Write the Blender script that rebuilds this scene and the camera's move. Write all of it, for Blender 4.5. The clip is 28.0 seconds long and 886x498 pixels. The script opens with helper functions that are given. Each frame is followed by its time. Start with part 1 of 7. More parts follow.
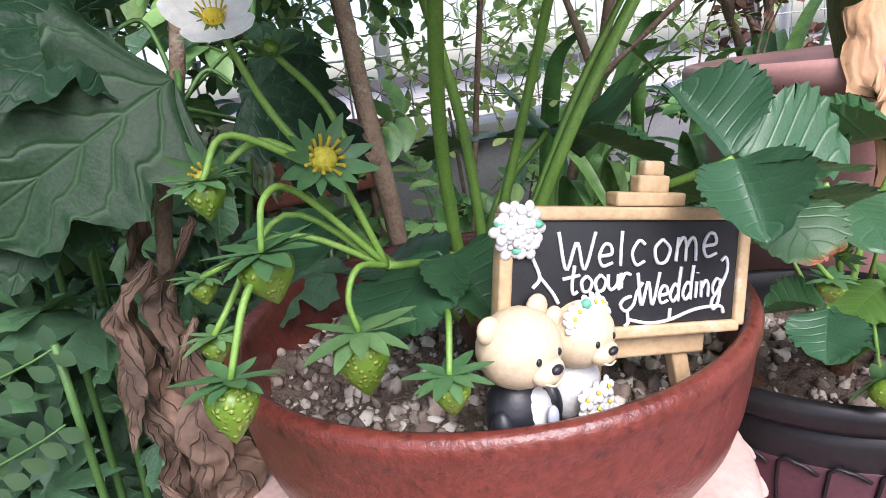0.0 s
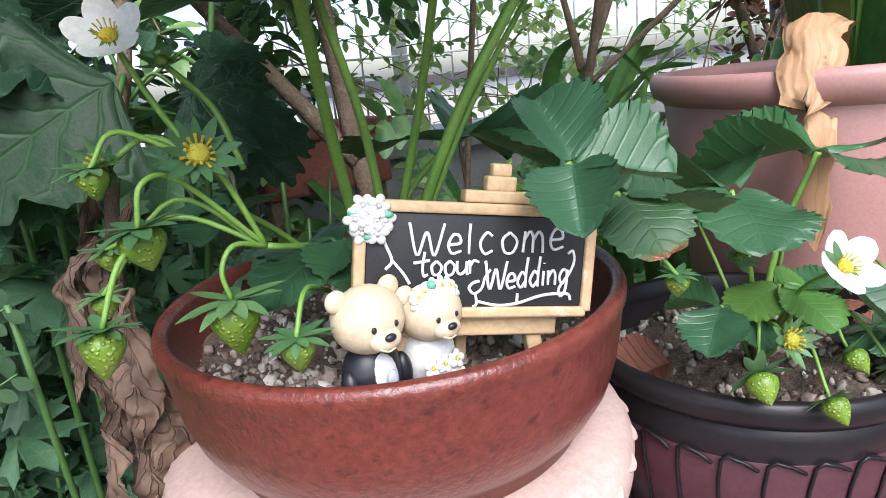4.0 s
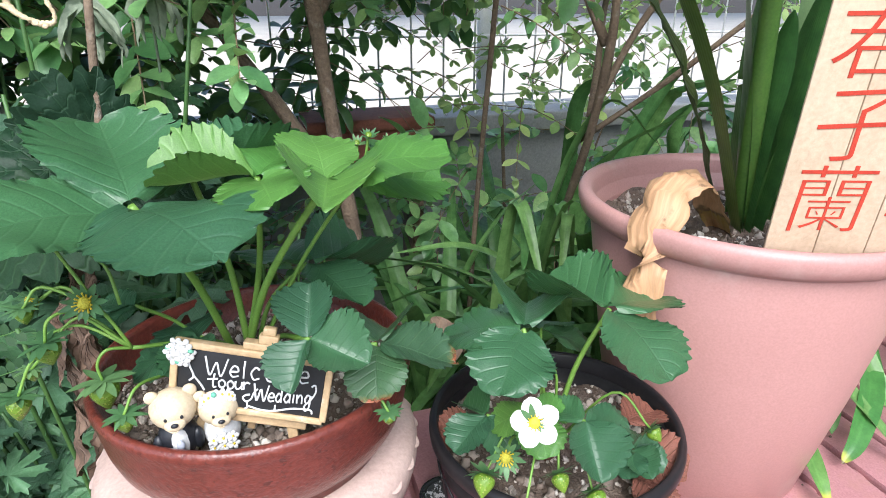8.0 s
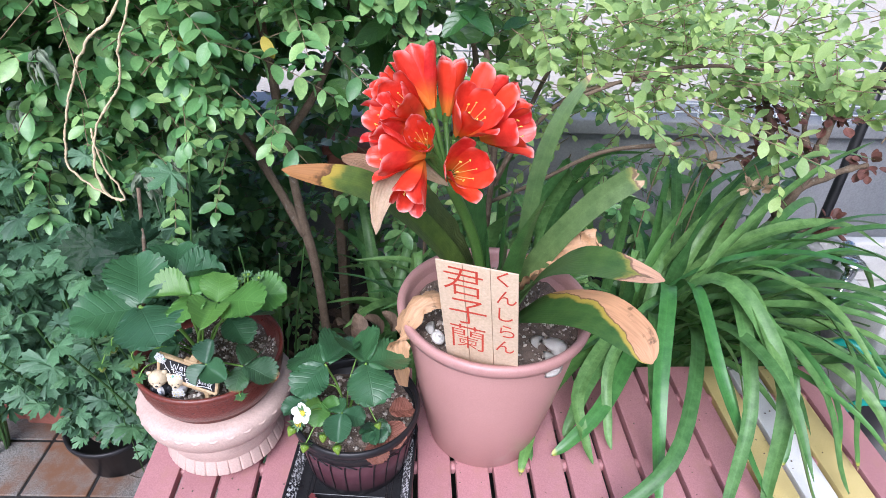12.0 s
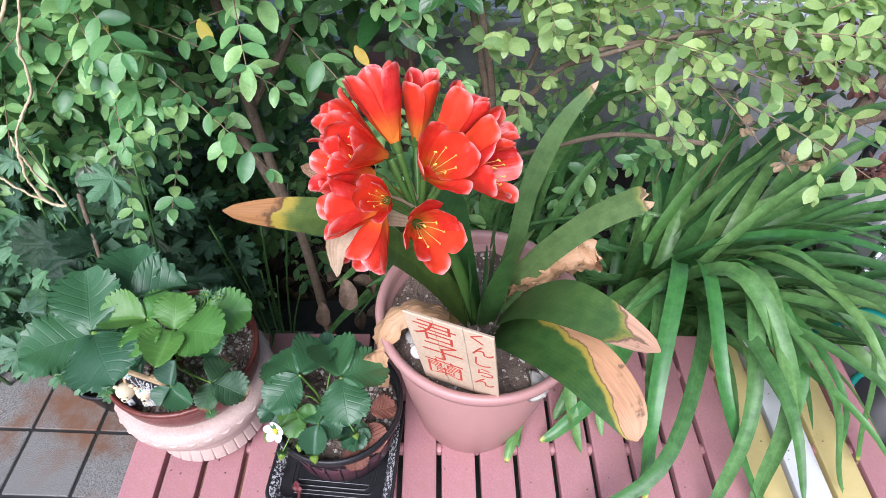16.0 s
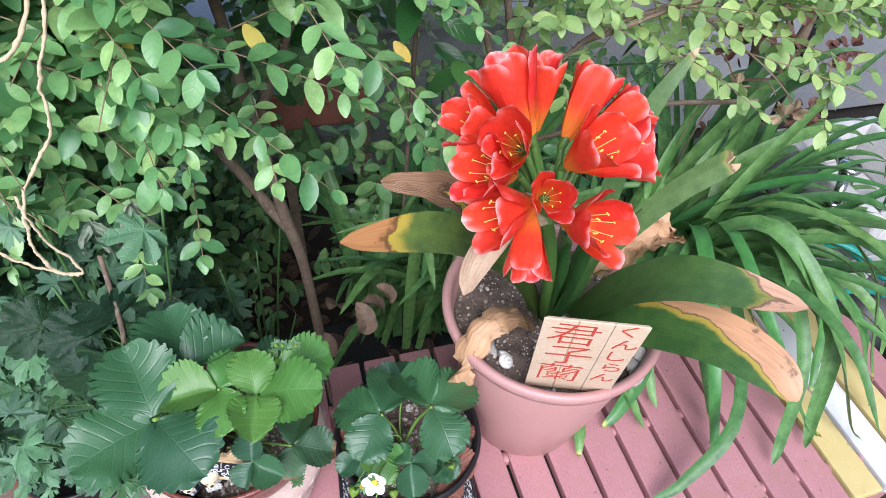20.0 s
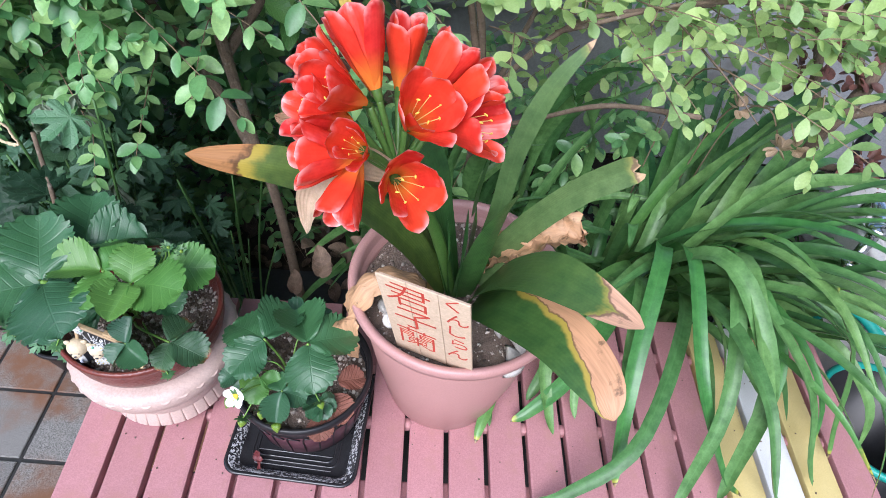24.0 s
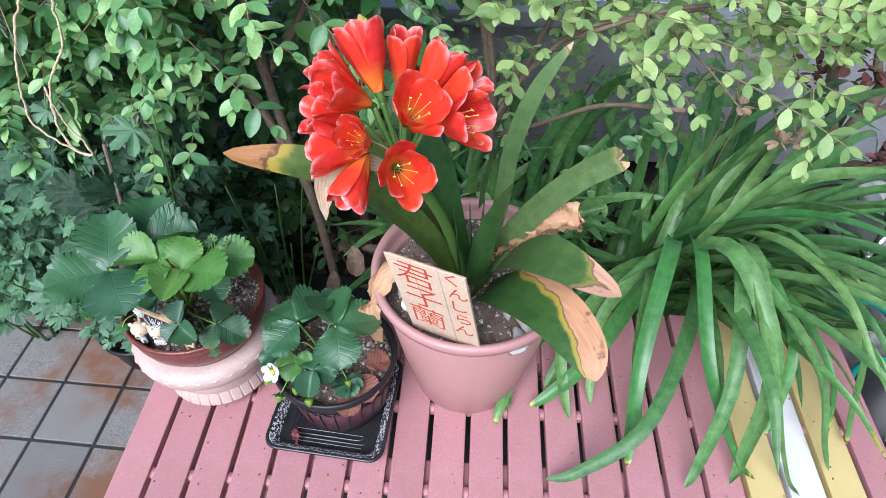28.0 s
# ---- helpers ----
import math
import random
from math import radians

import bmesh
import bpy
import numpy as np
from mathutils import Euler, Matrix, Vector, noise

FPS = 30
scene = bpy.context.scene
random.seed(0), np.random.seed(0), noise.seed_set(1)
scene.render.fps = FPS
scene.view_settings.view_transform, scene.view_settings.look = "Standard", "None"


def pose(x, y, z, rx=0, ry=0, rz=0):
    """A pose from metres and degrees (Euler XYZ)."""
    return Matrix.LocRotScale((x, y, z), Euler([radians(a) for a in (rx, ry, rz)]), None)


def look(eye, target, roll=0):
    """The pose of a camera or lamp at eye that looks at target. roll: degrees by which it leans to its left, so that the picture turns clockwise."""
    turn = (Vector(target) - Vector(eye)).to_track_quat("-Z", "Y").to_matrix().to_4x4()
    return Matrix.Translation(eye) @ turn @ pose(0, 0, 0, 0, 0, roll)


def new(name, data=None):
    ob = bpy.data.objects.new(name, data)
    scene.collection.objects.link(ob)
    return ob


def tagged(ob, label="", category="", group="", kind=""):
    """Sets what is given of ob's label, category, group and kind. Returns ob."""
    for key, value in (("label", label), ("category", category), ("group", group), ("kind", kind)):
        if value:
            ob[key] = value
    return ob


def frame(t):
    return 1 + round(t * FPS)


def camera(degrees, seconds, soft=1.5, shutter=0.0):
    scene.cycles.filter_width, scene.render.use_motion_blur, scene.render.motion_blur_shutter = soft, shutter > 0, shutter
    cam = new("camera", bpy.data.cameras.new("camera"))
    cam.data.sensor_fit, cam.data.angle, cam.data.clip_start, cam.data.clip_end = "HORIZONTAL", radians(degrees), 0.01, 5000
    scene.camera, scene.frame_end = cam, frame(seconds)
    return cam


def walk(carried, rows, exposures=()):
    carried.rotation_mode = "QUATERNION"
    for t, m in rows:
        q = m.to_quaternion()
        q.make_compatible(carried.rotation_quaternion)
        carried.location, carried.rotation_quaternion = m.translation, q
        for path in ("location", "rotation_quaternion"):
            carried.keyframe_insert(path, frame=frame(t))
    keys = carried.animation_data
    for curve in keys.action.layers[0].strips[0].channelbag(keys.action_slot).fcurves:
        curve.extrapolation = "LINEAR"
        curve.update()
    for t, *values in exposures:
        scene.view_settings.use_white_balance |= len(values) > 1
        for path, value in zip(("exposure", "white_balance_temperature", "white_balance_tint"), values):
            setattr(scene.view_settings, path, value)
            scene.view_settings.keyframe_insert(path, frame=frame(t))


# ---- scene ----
cam = camera(72.0, 28.0, soft=0.8)
PATH = [
    (0, (-0.0173, -0.0103, 0.3173), (0.9912, 1.6235, -0.2426), -7.30),
    (0.5, (-0.0232, -0.0083, 0.3144), (1.0253, 1.5853, -0.2866), -6.20),
    (1, (-0.0247, -0.0072, 0.3151), (1.0274, 1.5853, -0.2823), -6.24),
    (1.5, (-0.0251, -0.0079, 0.3146), (1.0113, 1.6073, -0.2483), -6.19),
    (2, (-0.0268, -0.0079, 0.3125), (1.0505, 1.5941, -0.2098), -5.01),
    (2.5, (-0.0306, -0.0140, 0.3129), (1.0531, 1.5966, -0.1682), -4.35),
    (3, (-0.0299, -0.0225, 0.3167), (1.0401, 1.6045, -0.1395), -5.77),
    (3.5, (-0.0257, -0.0369, 0.3196), (0.9921, 1.6159, -0.1627), -6.20),
    (4, (0.0150, -0.0671, 0.3157), (0.9356, 1.6196, -0.2389), -6.03),
    (4.5, (0.0723, -0.0806, 0.3089), (0.9469, 1.5926, -0.3508), -1.95),
    (6.5, (0.1166, -0.1503, 0.3777), (0.6958, 1.6477, -0.2793), -1.96),
    (7, (0.1194, -0.1727, 0.3826), (0.5760, 1.6492, -0.3044), -1.26),
    (7.5, (0.1374, -0.1784, 0.3941), (0.6161, 1.6232, -0.3306), -1.42),
    (8, (0.1499, -0.2072, 0.4590), (0.6855, 1.5610, -0.3071), 0.10),
    (8.5, (0.1736, -0.2532, 0.6104), (0.6974, 1.4365, -0.3227), 7.17),
    (9, (0.1809, -0.2851, 0.7429), (0.6908, 1.3644, -0.2665), 10.57),
    (9.5, (0.2132, -0.3148, 0.8250), (0.6526, 1.3291, -0.2259), 7.28),
    (10, (0.2935, -0.3600, 0.8531), (0.6231, 1.3231, -0.1759), 4.13),
    (10.5, (0.4098, -0.4298, 0.8710), (0.5451, 1.2475, -0.2100), 3.87),
    (11, (0.4488, -0.4629, 0.8850), (0.6292, 1.1956, -0.2181), 3.15),
    (11.5, (0.4456, -0.4944, 0.8823), (0.5887, 1.1506, -0.2461), 1.86),
    (12, (0.4398, -0.5225, 0.8888), (0.5553, 1.1397, -0.2174), 2.61),
    (12.5, (0.4326, -0.5422, 0.8996), (0.5822, 1.1250, -0.1951), 2.34),
    (13, (0.3941, -0.5404, 0.9211), (0.5961, 1.1096, -0.1910), 4.26),
    (13.5, (0.4046, -0.5640, 0.9073), (0.5453, 1.1328, -0.1421), 3.90),
    (15.5, (0.5223, -0.3388, 0.9898), (0.4118, 1.0747, -0.4207), -1.24),
    (16, (0.5041, -0.3049, 0.9996), (0.5418, 1.0402, -0.4800), 1.70),
    (16.5, (0.4503, -0.2588, 0.9786), (0.5467, 1.0678, -0.5151), -1.96),
    (17, (0.3323, -0.2253, 0.9760), (0.6533, 1.0362, -0.5425), -0.03),
    (17.5, (0.3132, -0.2074, 0.9675), (0.8137, 0.9753, -0.5658), 5.27),
    (18, (0.2953, -0.2025, 0.9455), (0.7273, 0.9863, -0.6037), 3.34),
    (18.5, (0.2656, -0.1964, 0.9383), (0.7233, 0.9985, -0.5989), 4.03),
    (19, (0.2462, -0.2031, 0.9411), (0.7103, 1.0236, -0.5688), 5.21),
    (19.5, (0.2521, -0.2160, 0.9488), (0.7121, 1.0825, -0.5012), 5.44),
    (20, (0.2531, -0.2234, 0.9472), (0.7019, 1.0661, -0.5142), 4.82),
    (20.5, (0.2795, -0.2214, 0.9512), (0.7165, 1.0543, -0.5257), 5.26),
    (21, (0.3096, -0.2379, 0.9707), (0.7093, 1.0620, -0.4958), 4.55),
    (21.5, (0.3190, -0.2549, 0.9709), (0.6675, 1.0502, -0.5039), 3.79),
    (23.5, (0.4111, -0.2765, 0.9748), (0.5965, 0.9886, -0.5630), 2.20),
    (24, (0.5089, -0.2961, 0.9557), (0.6116, 1.0096, -0.5557), 6.93),
    (24.5, (0.5577, -0.2813, 0.9649), (0.6217, 0.9993, -0.5701), 5.14),
    (25, (0.5439, -0.2880, 0.9808), (0.5508, 1.0533, -0.5027), 4.37),
    (25.5, (0.5453, -0.2959, 0.9782), (0.6405, 0.9885, -0.5520), 6.71),
    (26, (0.5563, -0.3231, 0.9727), (0.5919, 0.9562, -0.5642), 2.95),
    (26.5, (0.5579, -0.3288, 0.9834), (0.5512, 0.9614, -0.5448), 1.19),
    (27, (0.5623, -0.3475, 0.9971), (0.5146, 0.9641, -0.5120), 0.49),
    (27.5, (0.5679, -0.3636, 1.0029), (0.4946, 0.9517, -0.5019), -0.50),
    (28, (0.5720, -0.3844, 0.9912), (0.4873, 0.9692, -0.4787), 0.04),
]
EXPOSURES = [(0.0, 0.91, 6250, 20), (4.0, 0.84, 6150, 14), (6.5, 1.03, 6250, 9), (8.0, 0.94, 6100, 10), (9.2, 0.86, 5950, 14), (13.0, 0.64, 5750, 17), (18.0, 0.66, 5850, 15), (28.0, 0.65, 5650, 14)]
walk(cam, [(t, look(eye, target, roll)) for t, eye, target, roll in PATH], EXPOSURES)

# ---- light: bright overcast sky, a broad soft sun from the front ----
world = bpy.data.worlds.new("world")
scene.world = world
world.use_nodes = True
wn = world.node_tree.nodes
sky = wn.new("ShaderNodeTexSky")
sky.sky_type = "NISHITA"
sky.sun_disc = False
sky.sun_elevation = radians(46)
sky.sun_rotation = radians(205)
sky.air_density, sky.dust_density, sky.ozone_density = 1.0, 2.0, 1.0
wn["Background"].inputs["Strength"].default_value = 0.15
world.node_tree.links.new(sky.outputs[0], wn["Background"].inputs["Color"])
sun_data = bpy.data.lights.new("sun", "SUN")
sun_data.energy = 3.1
sun_data.angle = radians(42)
sun_data.color = (1.0, 0.98, 0.95)
sun = new("sun", sun_data)
sun.matrix_world = look((-0.1, -2.2, 2.9), (0.6, 0.5, 0.0))


# ---- materials ----
def node_mat(name):
    m = bpy.data.materials.new(name)
    m.use_nodes = True
    nt = m.node_tree
    return m, nt.nodes, nt.links, nt.nodes["Principled BSDF"]


def noise_node(n, l, scale, detail=4.0, rough=0.6, coords="Object", vec=None):
    t = n.new("ShaderNodeTexNoise")
    t.inputs["Scale"].default_value = scale
    t.inputs["Detail"].default_value = detail
    t.inputs["Roughness"].default_value = rough
    if vec is None:
        vec = n.new("ShaderNodeTexCoord").outputs[coords]
    l.new(vec, t.inputs["Vector"])
    return t


def ramp(n, l, src, stops):
    r = n.new("ShaderNodeValToRGB")
    els = r.color_ramp.elements
    while len(els) < len(stops):
        els.new(0.5)
    for e, (p, c) in zip(els, stops):
        e.position = p
        e.color = (*c, 1.0)
    l.new(src, r.inputs["Fac"])
    return r.outputs["Color"]


def mix(n, l, fac, a, b, mode="MIX"):
    x = n.new("ShaderNodeMix")
    x.data_type, x.blend_type = "RGBA", mode
    for v, s in ((fac, x.inputs[0]), (a, x.inputs[6]), (b, x.inputs[7])):
        if isinstance(v, (int, float)):
            s.default_value = v
        elif isinstance(v, tuple):
            s.default_value = (*v, 1.0)
        else:
            l.new(v, s)
    return x.outputs[2]


def math_node(n, l, op, a, b=0.0, clamp=False):
    x = n.new("ShaderNodeMath")
    x.operation, x.use_clamp = op, clamp
    for v, s in ((a, x.inputs[0]), (b, x.inputs[1])):
        if isinstance(v, (int, float)):
            s.default_value = v
        else:
            l.new(v, s)
    return x.outputs[0]


def smooth(n, l, v, lo, hi):
    x = n.new("ShaderNodeMapRange")
    x.interpolation_type = "SMOOTHSTEP"
    x.inputs["From Min"].default_value, x.inputs["From Max"].default_value = lo, hi
    l.new(v, x.inputs["Value"])
    return x.outputs["Result"]


def bump(n, l, b, height, strength=0.3, dist=0.002, under=None):
    x = n.new("ShaderNodeBump")
    x.inputs["Strength"].default_value, x.inputs["Distance"].default_value = strength, dist
    l.new(height, x.inputs["Height"])
    if under is not None:
        l.new(under, x.inputs["Normal"])
    l.new(x.outputs["Normal"], b.inputs["Normal"])
    return x.outputs["Normal"]


def surface(name, low, high, rough=0.6, scale=40.0, fine=400.0, bump_s=0.25, dist=0.001, metal=0.0, stain=None, stain_scale=9.0, stain_at=(0.58, 0.72), vary=0.0, coat=0.0, spec=0.5, world_pos=False, grain=0.35):
    """A solid surface: grain at two scales, optional stains, optional change from object to object."""
    m, n, l, b = node_mat(name)
    vec = n.new("ShaderNodeNewGeometry").outputs["Position"] if world_pos else None
    big = noise_node(n, l, scale, vec=vec)
    sm = noise_node(n, l, fine, 3.0, vec=vec)
    col = ramp(n, l, big.outputs["Fac"], [(0.3, low), (0.7, high)])
    col = mix(n, l, grain, col, ramp(n, l, sm.outputs["Fac"], [(0.3, tuple(c * 0.75 for c in low)), (0.7, tuple(min(1, c * 1.15) for c in high))]))
    if stain:
        st = noise_node(n, l, stain_scale, 6.0, 0.65, vec=vec)
        col = mix(n, l, smooth(n, l, st.outputs["Fac"], *stain_at), col, stain)
    if vary:
        rnd = n.new("ShaderNodeObjectInfo").outputs["Random"]
        h = n.new("ShaderNodeHueSaturation")
        l.new(math_node(n, l, "ADD", math_node(n, l, "MULTIPLY", rnd, 2 * vary), 1 - vary), h.inputs["Value"])
        l.new(col, h.inputs["Color"])
        col = h.outputs["Color"]
    l.new(col, b.inputs["Base Color"])
    l.new(math_node(n, l, "ADD", math_node(n, l, "MULTIPLY", big.outputs["Fac"], 0.25), rough - 0.12), b.inputs["Roughness"])
    b.inputs["Metallic"].default_value = metal
    b.inputs["Coat Weight"].default_value = coat
    b.inputs["Coat Roughness"].default_value = 0.16
    b.inputs["Specular IOR Level"].default_value = spec
    if bump_s:
        bump(n, l, b, sm.outputs["Fac"], bump_s, dist)
    return m


def leaf_mat(name, dark, light, rough=0.45, vein=(0.0, 0.0, 0.0), vein_n=0.0, vein_mix=0.0, slant=0.6, bump_s=0.4, trans=0.25, vary=0.18, dead=None, side=0.0, island=False, spec=0.5, stripes=0.0, hue=0.02, glow=(0.26, 0.42, 0.10), sat=0.93):
    """A leaf: u runs from base to tip, v across. Veins slant off the midrib; dead: (from, to, brown, yellow) along u."""
    m, n, l, b = node_mat(name)
    uv = n.new("ShaderNodeUVMap")
    sep = n.new("ShaderNodeSeparateXYZ")
    l.new(uv.outputs["UV"], sep.inputs[0])
    u, v = sep.outputs["X"], sep.outputs["Y"]
    off = math_node(n, l, "ABSOLUTE", math_node(n, l, "SUBTRACT", v, 0.5))
    nz = noise_node(n, l, 60.0, 3.0)
    rnd = n.new("ShaderNodeNewGeometry").outputs["Random Per Island"] if island else n.new("ShaderNodeObjectInfo").outputs["Random"]
    col = ramp(n, l, nz.outputs["Fac"], [(0.3, dark), (0.72, light)])
    height = nz.outputs["Fac"]
    if vein_n:
        ph = math_node(n, l, "SUBTRACT", u, math_node(n, l, "MULTIPLY", off, slant))
        wv = math_node(n, l, "SINE", math_node(n, l, "MULTIPLY", ph, vein_n * 6.2832))
        crest = math_node(n, l, "POWER", math_node(n, l, "MULTIPLY", math_node(n, l, "ADD", wv, 1.0), 0.5), 18.0)
        mid = smooth(n, l, off, 0.022, 0.0)
        veins = math_node(n, l, "MAXIMUM", crest, mid)
        col = mix(n, l, math_node(n, l, "MULTIPLY", veins, vein_mix), col, vein)
        height = math_node(n, l, "SUBTRACT", math_node(n, l, "MULTIPLY", height, 0.4), veins)
    if stripes:
        wv = math_node(n, l, "SINE", math_node(n, l, "MULTIPLY", v, stripes * 6.2832))
        col = mix(n, l, math_node(n, l, "MULTIPLY", math_node(n, l, "ADD", wv, 1.0), 0.05), col, light)
        mid = smooth(n, l, off, 0.08, 0.0)
        col = mix(n, l, math_node(n, l, "MULTIPLY", mid, 0.16), col, tuple(c * 1.4 for c in light))
        height = math_node(n, l, "ADD", math_node(n, l, "MULTIPLY", wv, 0.35), math_node(n, l, "MULTIPLY", nz.outputs["Fac"], 1.5))
    h = n.new("ShaderNodeHueSaturation")
    l.new(math_node(n, l, "ADD", math_node(n, l, "MULTIPLY", rnd, 2 * vary), 1 - vary), h.inputs["Value"])
    l.new(math_node(n, l, "ADD", math_node(n, l, "MULTIPLY", rnd, -2 * hue), 0.5 + hue), h.inputs["Hue"])
    h.inputs["Saturation"].default_value = sat
    l.new(col, h.inputs["Color"])
    col = h.outputs["Color"]
    fine = noise_node(n, l, 420.0, 3.0, 0.7)
    col = mix(n, l, 1.0, col, ramp(n, l, fine.outputs["Fac"], [(0.3, (0.80, 0.80, 0.80)), (0.7, (1.0, 1.0, 1.0))]), "MULTIPLY")
    if dead:
        lo, hi, brown, yellow, eat = dead
        wob = noise_node(n, l, 22.0, 4.0)
        pos = math_node(n, l, "ADD", u, math_node(n, l, "MULTIPLY", math_node(n, l, "SUBTRACT", wob.outputs["Fac"], 0.5), 0.22))
        pos = math_node(n, l, "ADD", pos, math_node(n, l, "MULTIPLY", off, eat))
        if side:
            pos = math_node(n, l, "ADD", pos, math_node(n, l, "MULTIPLY", math_node(n, l, "SUBTRACT", v, 0.5), side))
        col = mix(n, l, smooth(n, l, pos, lo - 0.03, lo + 0.03), col, yellow)
        stretch = n.new("ShaderNodeMapping")
        stretch.inputs["Scale"].default_value = (6.0, 16.0, 1.0)
        l.new(uv.outputs["UV"], stretch.inputs["Vector"])
        fib = noise_node(n, l, 1.0, 5.0, vec=stretch.outputs["Vector"])
        bc = ramp(n, l, fib.outputs["Fac"], [(0.3, tuple(c * 0.78 for c in brown)), (0.5, brown), (0.72, tuple(min(1, c * 1.22) for c in brown))])
        blot = noise_node(n, l, 45.0, 4.0)
        bc = mix(n, l, smooth(n, l, blot.outputs["Fac"], 0.60, 0.72), bc, tuple(c * 0.35 for c in brown))
        col = mix(n, l, smooth(n, l, pos, hi - 0.012, hi), col, tuple(c * 0.35 for c in brown))
        col = mix(n, l, smooth(n, l, pos, hi + 0.004, hi + 0.022), col, bc)
    l.new(col, b.inputs["Base Color"])
    b.inputs["Roughness"].default_value = rough
    b.inputs["Specular IOR Level"].default_value = spec
    if bump_s:
        bump(n, l, b, height, bump_s, 0.0012)
    tr = n.new("ShaderNodeBsdfTranslucent")
    l.new(mix(n, l, 0.5, col, glow), tr.inputs["Color"])
    ms = n.new("ShaderNodeMixShader")
    ms.inputs[0].default_value = trans
    l.new(b.outputs[0], ms.inputs[1])
    l.new(tr.outputs[0], ms.inputs[2])
    l.new(ms.outputs[0], n["Material Output"].inputs["Surface"])
    return m


PINK_SLAT = surface("pink_painted_plastic", (0.375, 0.174, 0.182), (0.440, 0.215, 0.224), 0.5, 26, 500, 0.16, 0.0006, stain=(0.38, 0.19, 0.17), stain_scale=22, stain_at=(0.50, 0.74), vary=0.07, grain=0.5)
YELLOW_SLAT = surface("yellow_painted_plastic", (0.528, 0.416, 0.160), (0.592, 0.480, 0.216), 0.5, 18, 700, 0.12, 0.0006, stain=(0.42, 0.33, 0.16), stain_scale=16, stain_at=(0.6, 0.78))
WHITE_SLAT = surface("white_painted_plastic", (0.561, 0.561, 0.561), (0.663, 0.663, 0.654), 0.5, 18, 700, 0.12, 0.0006, stain=(0.45, 0.43, 0.40), stain_scale=16, stain_at=(0.62, 0.8))
TILE = surface("speckled_paving_tile", (0.050, 0.047, 0.042), (0.260, 0.250, 0.232), 0.8, 150, 420, 0.5, 0.001, stain=(0.15, 0.070, 0.035), stain_scale=3.0, stain_at=(0.44, 0.62), vary=0.1, world_pos=True, grain=0.9)
GROUT = surface("dark_grout", (0.05, 0.05, 0.048), (0.09, 0.088, 0.085), 0.9, 60, 500, 0.4, world_pos=True)
EARTH = surface("dark_bed_soil", (0.018, 0.013, 0.009), (0.05, 0.036, 0.025), 0.95, 30, 260, 0.9, 0.004, stain=(0.09, 0.06, 0.035), stain_scale=25, world_pos=True)
CONCRETE = surface("grey_concrete", (0.281, 0.281, 0.281), (0.383, 0.378, 0.374), 0.85, 4, 160, 0.4, 0.002, stain=(0.22, 0.21, 0.20), stain_scale=2.5, world_pos=True)
ROAD = surface("pale_concrete_road", (0.33, 0.30, 0.26), (0.43, 0.40, 0.35), 0.9, 2, 60, 0.3, 0.003, stain=(0.30, 0.28, 0.26), stain_scale=0.8, world_pos=True)
WHITE_WIRE = surface("white_coated_wire", (0.72, 0.72, 0.72), (0.82, 0.82, 0.81), 0.4, 30, 300, 0.1)
BLACK_METAL = surface("black_painted_metal", (0.008, 0.008, 0.009), (0.02, 0.02, 0.022), 0.4, 30, 300, 0.1)
WALL_TILE = surface("grey_stone_wall_tile", (0.357, 0.348, 0.357), (0.459, 0.451, 0.451), 0.6, 9, 200, 0.2, 0.001, vary=0.08, world_pos=True)


# ---- mesh helpers ----
def finish(bm, name, mats, smooth_shade=True):
    me = bpy.data.meshes.new(name)
    bm.normal_update()
    bm.to_mesh(me)
    bm.free()
    for m in mats if isinstance(mats, (list, tuple)) else [mats]:
        me.materials.append(m)
    if smooth_shade:
        me.shade_smooth()
    return me


def hang(ob, parent):
    if parent is not None:
        ob.parent = parent
    return ob


def part(name, bm, material, parent=None, label="", smooth_shade=True):
    ob = hang(new(name, finish(bm, name, material, smooth_shade)), parent)
    return tagged(ob, label) if label else ob


def piece(name, mesh, m, parent, label=""):
    """An object of its own on a shared mesh."""
    ob = hang(new(name, mesh), parent)
    ob.matrix_basis = m
    return tagged(ob, label) if label else ob


def empty(name, place=(0, 0, 0)):
    ob = new(name)
    ob.location = place
    return ob


def box_bm(sx, sy, sz, bevel=0.0, centre=(0, 0, 0), segs=2, bm=None):
    own = bm or bmesh.new()
    r = bmesh.ops.create_cube(own, size=1.0, matrix=Matrix.Translation(centre) @ Matrix.Diagonal((sx, sy, sz, 1)))
    if bevel:
        vs = set(r["verts"])
        bmesh.ops.bevel(own, geom=[e for e in own.edges if e.verts[0] in vs and e.verts[1] in vs], offset=bevel, segments=segs, affect="EDGES", profile=0.7)
    return own


def lathe_bm(profile, segs=64, wob=0.0, seed=0, bm=None, cap=False, centre=(0, 0, 0)):
    """Turns (radius, height) pairs about z."""
    own = bm or bmesh.new()
    rng = random.Random(seed)
    ph = rng.uniform(0, 6)
    rings = []
    for r, z in profile:
        rings.append([own.verts.new((centre[0] + r * (1 + wob * math.sin(2 * a + ph)) * math.cos(a), centre[1] + r * (1 + wob * math.sin(2 * a + ph)) * math.sin(a), centre[2] + z)) for a in (2 * math.pi * i / segs for i in range(segs))])
    for a, b in zip(rings, rings[1:]):
        for i in range(segs):
            own.faces.new((a[i], a[(i + 1) % segs], b[(i + 1) % segs], b[i]))
    if cap:
        own.faces.new(rings[0][::-1])
        own.faces.new(rings[-1])
    return own


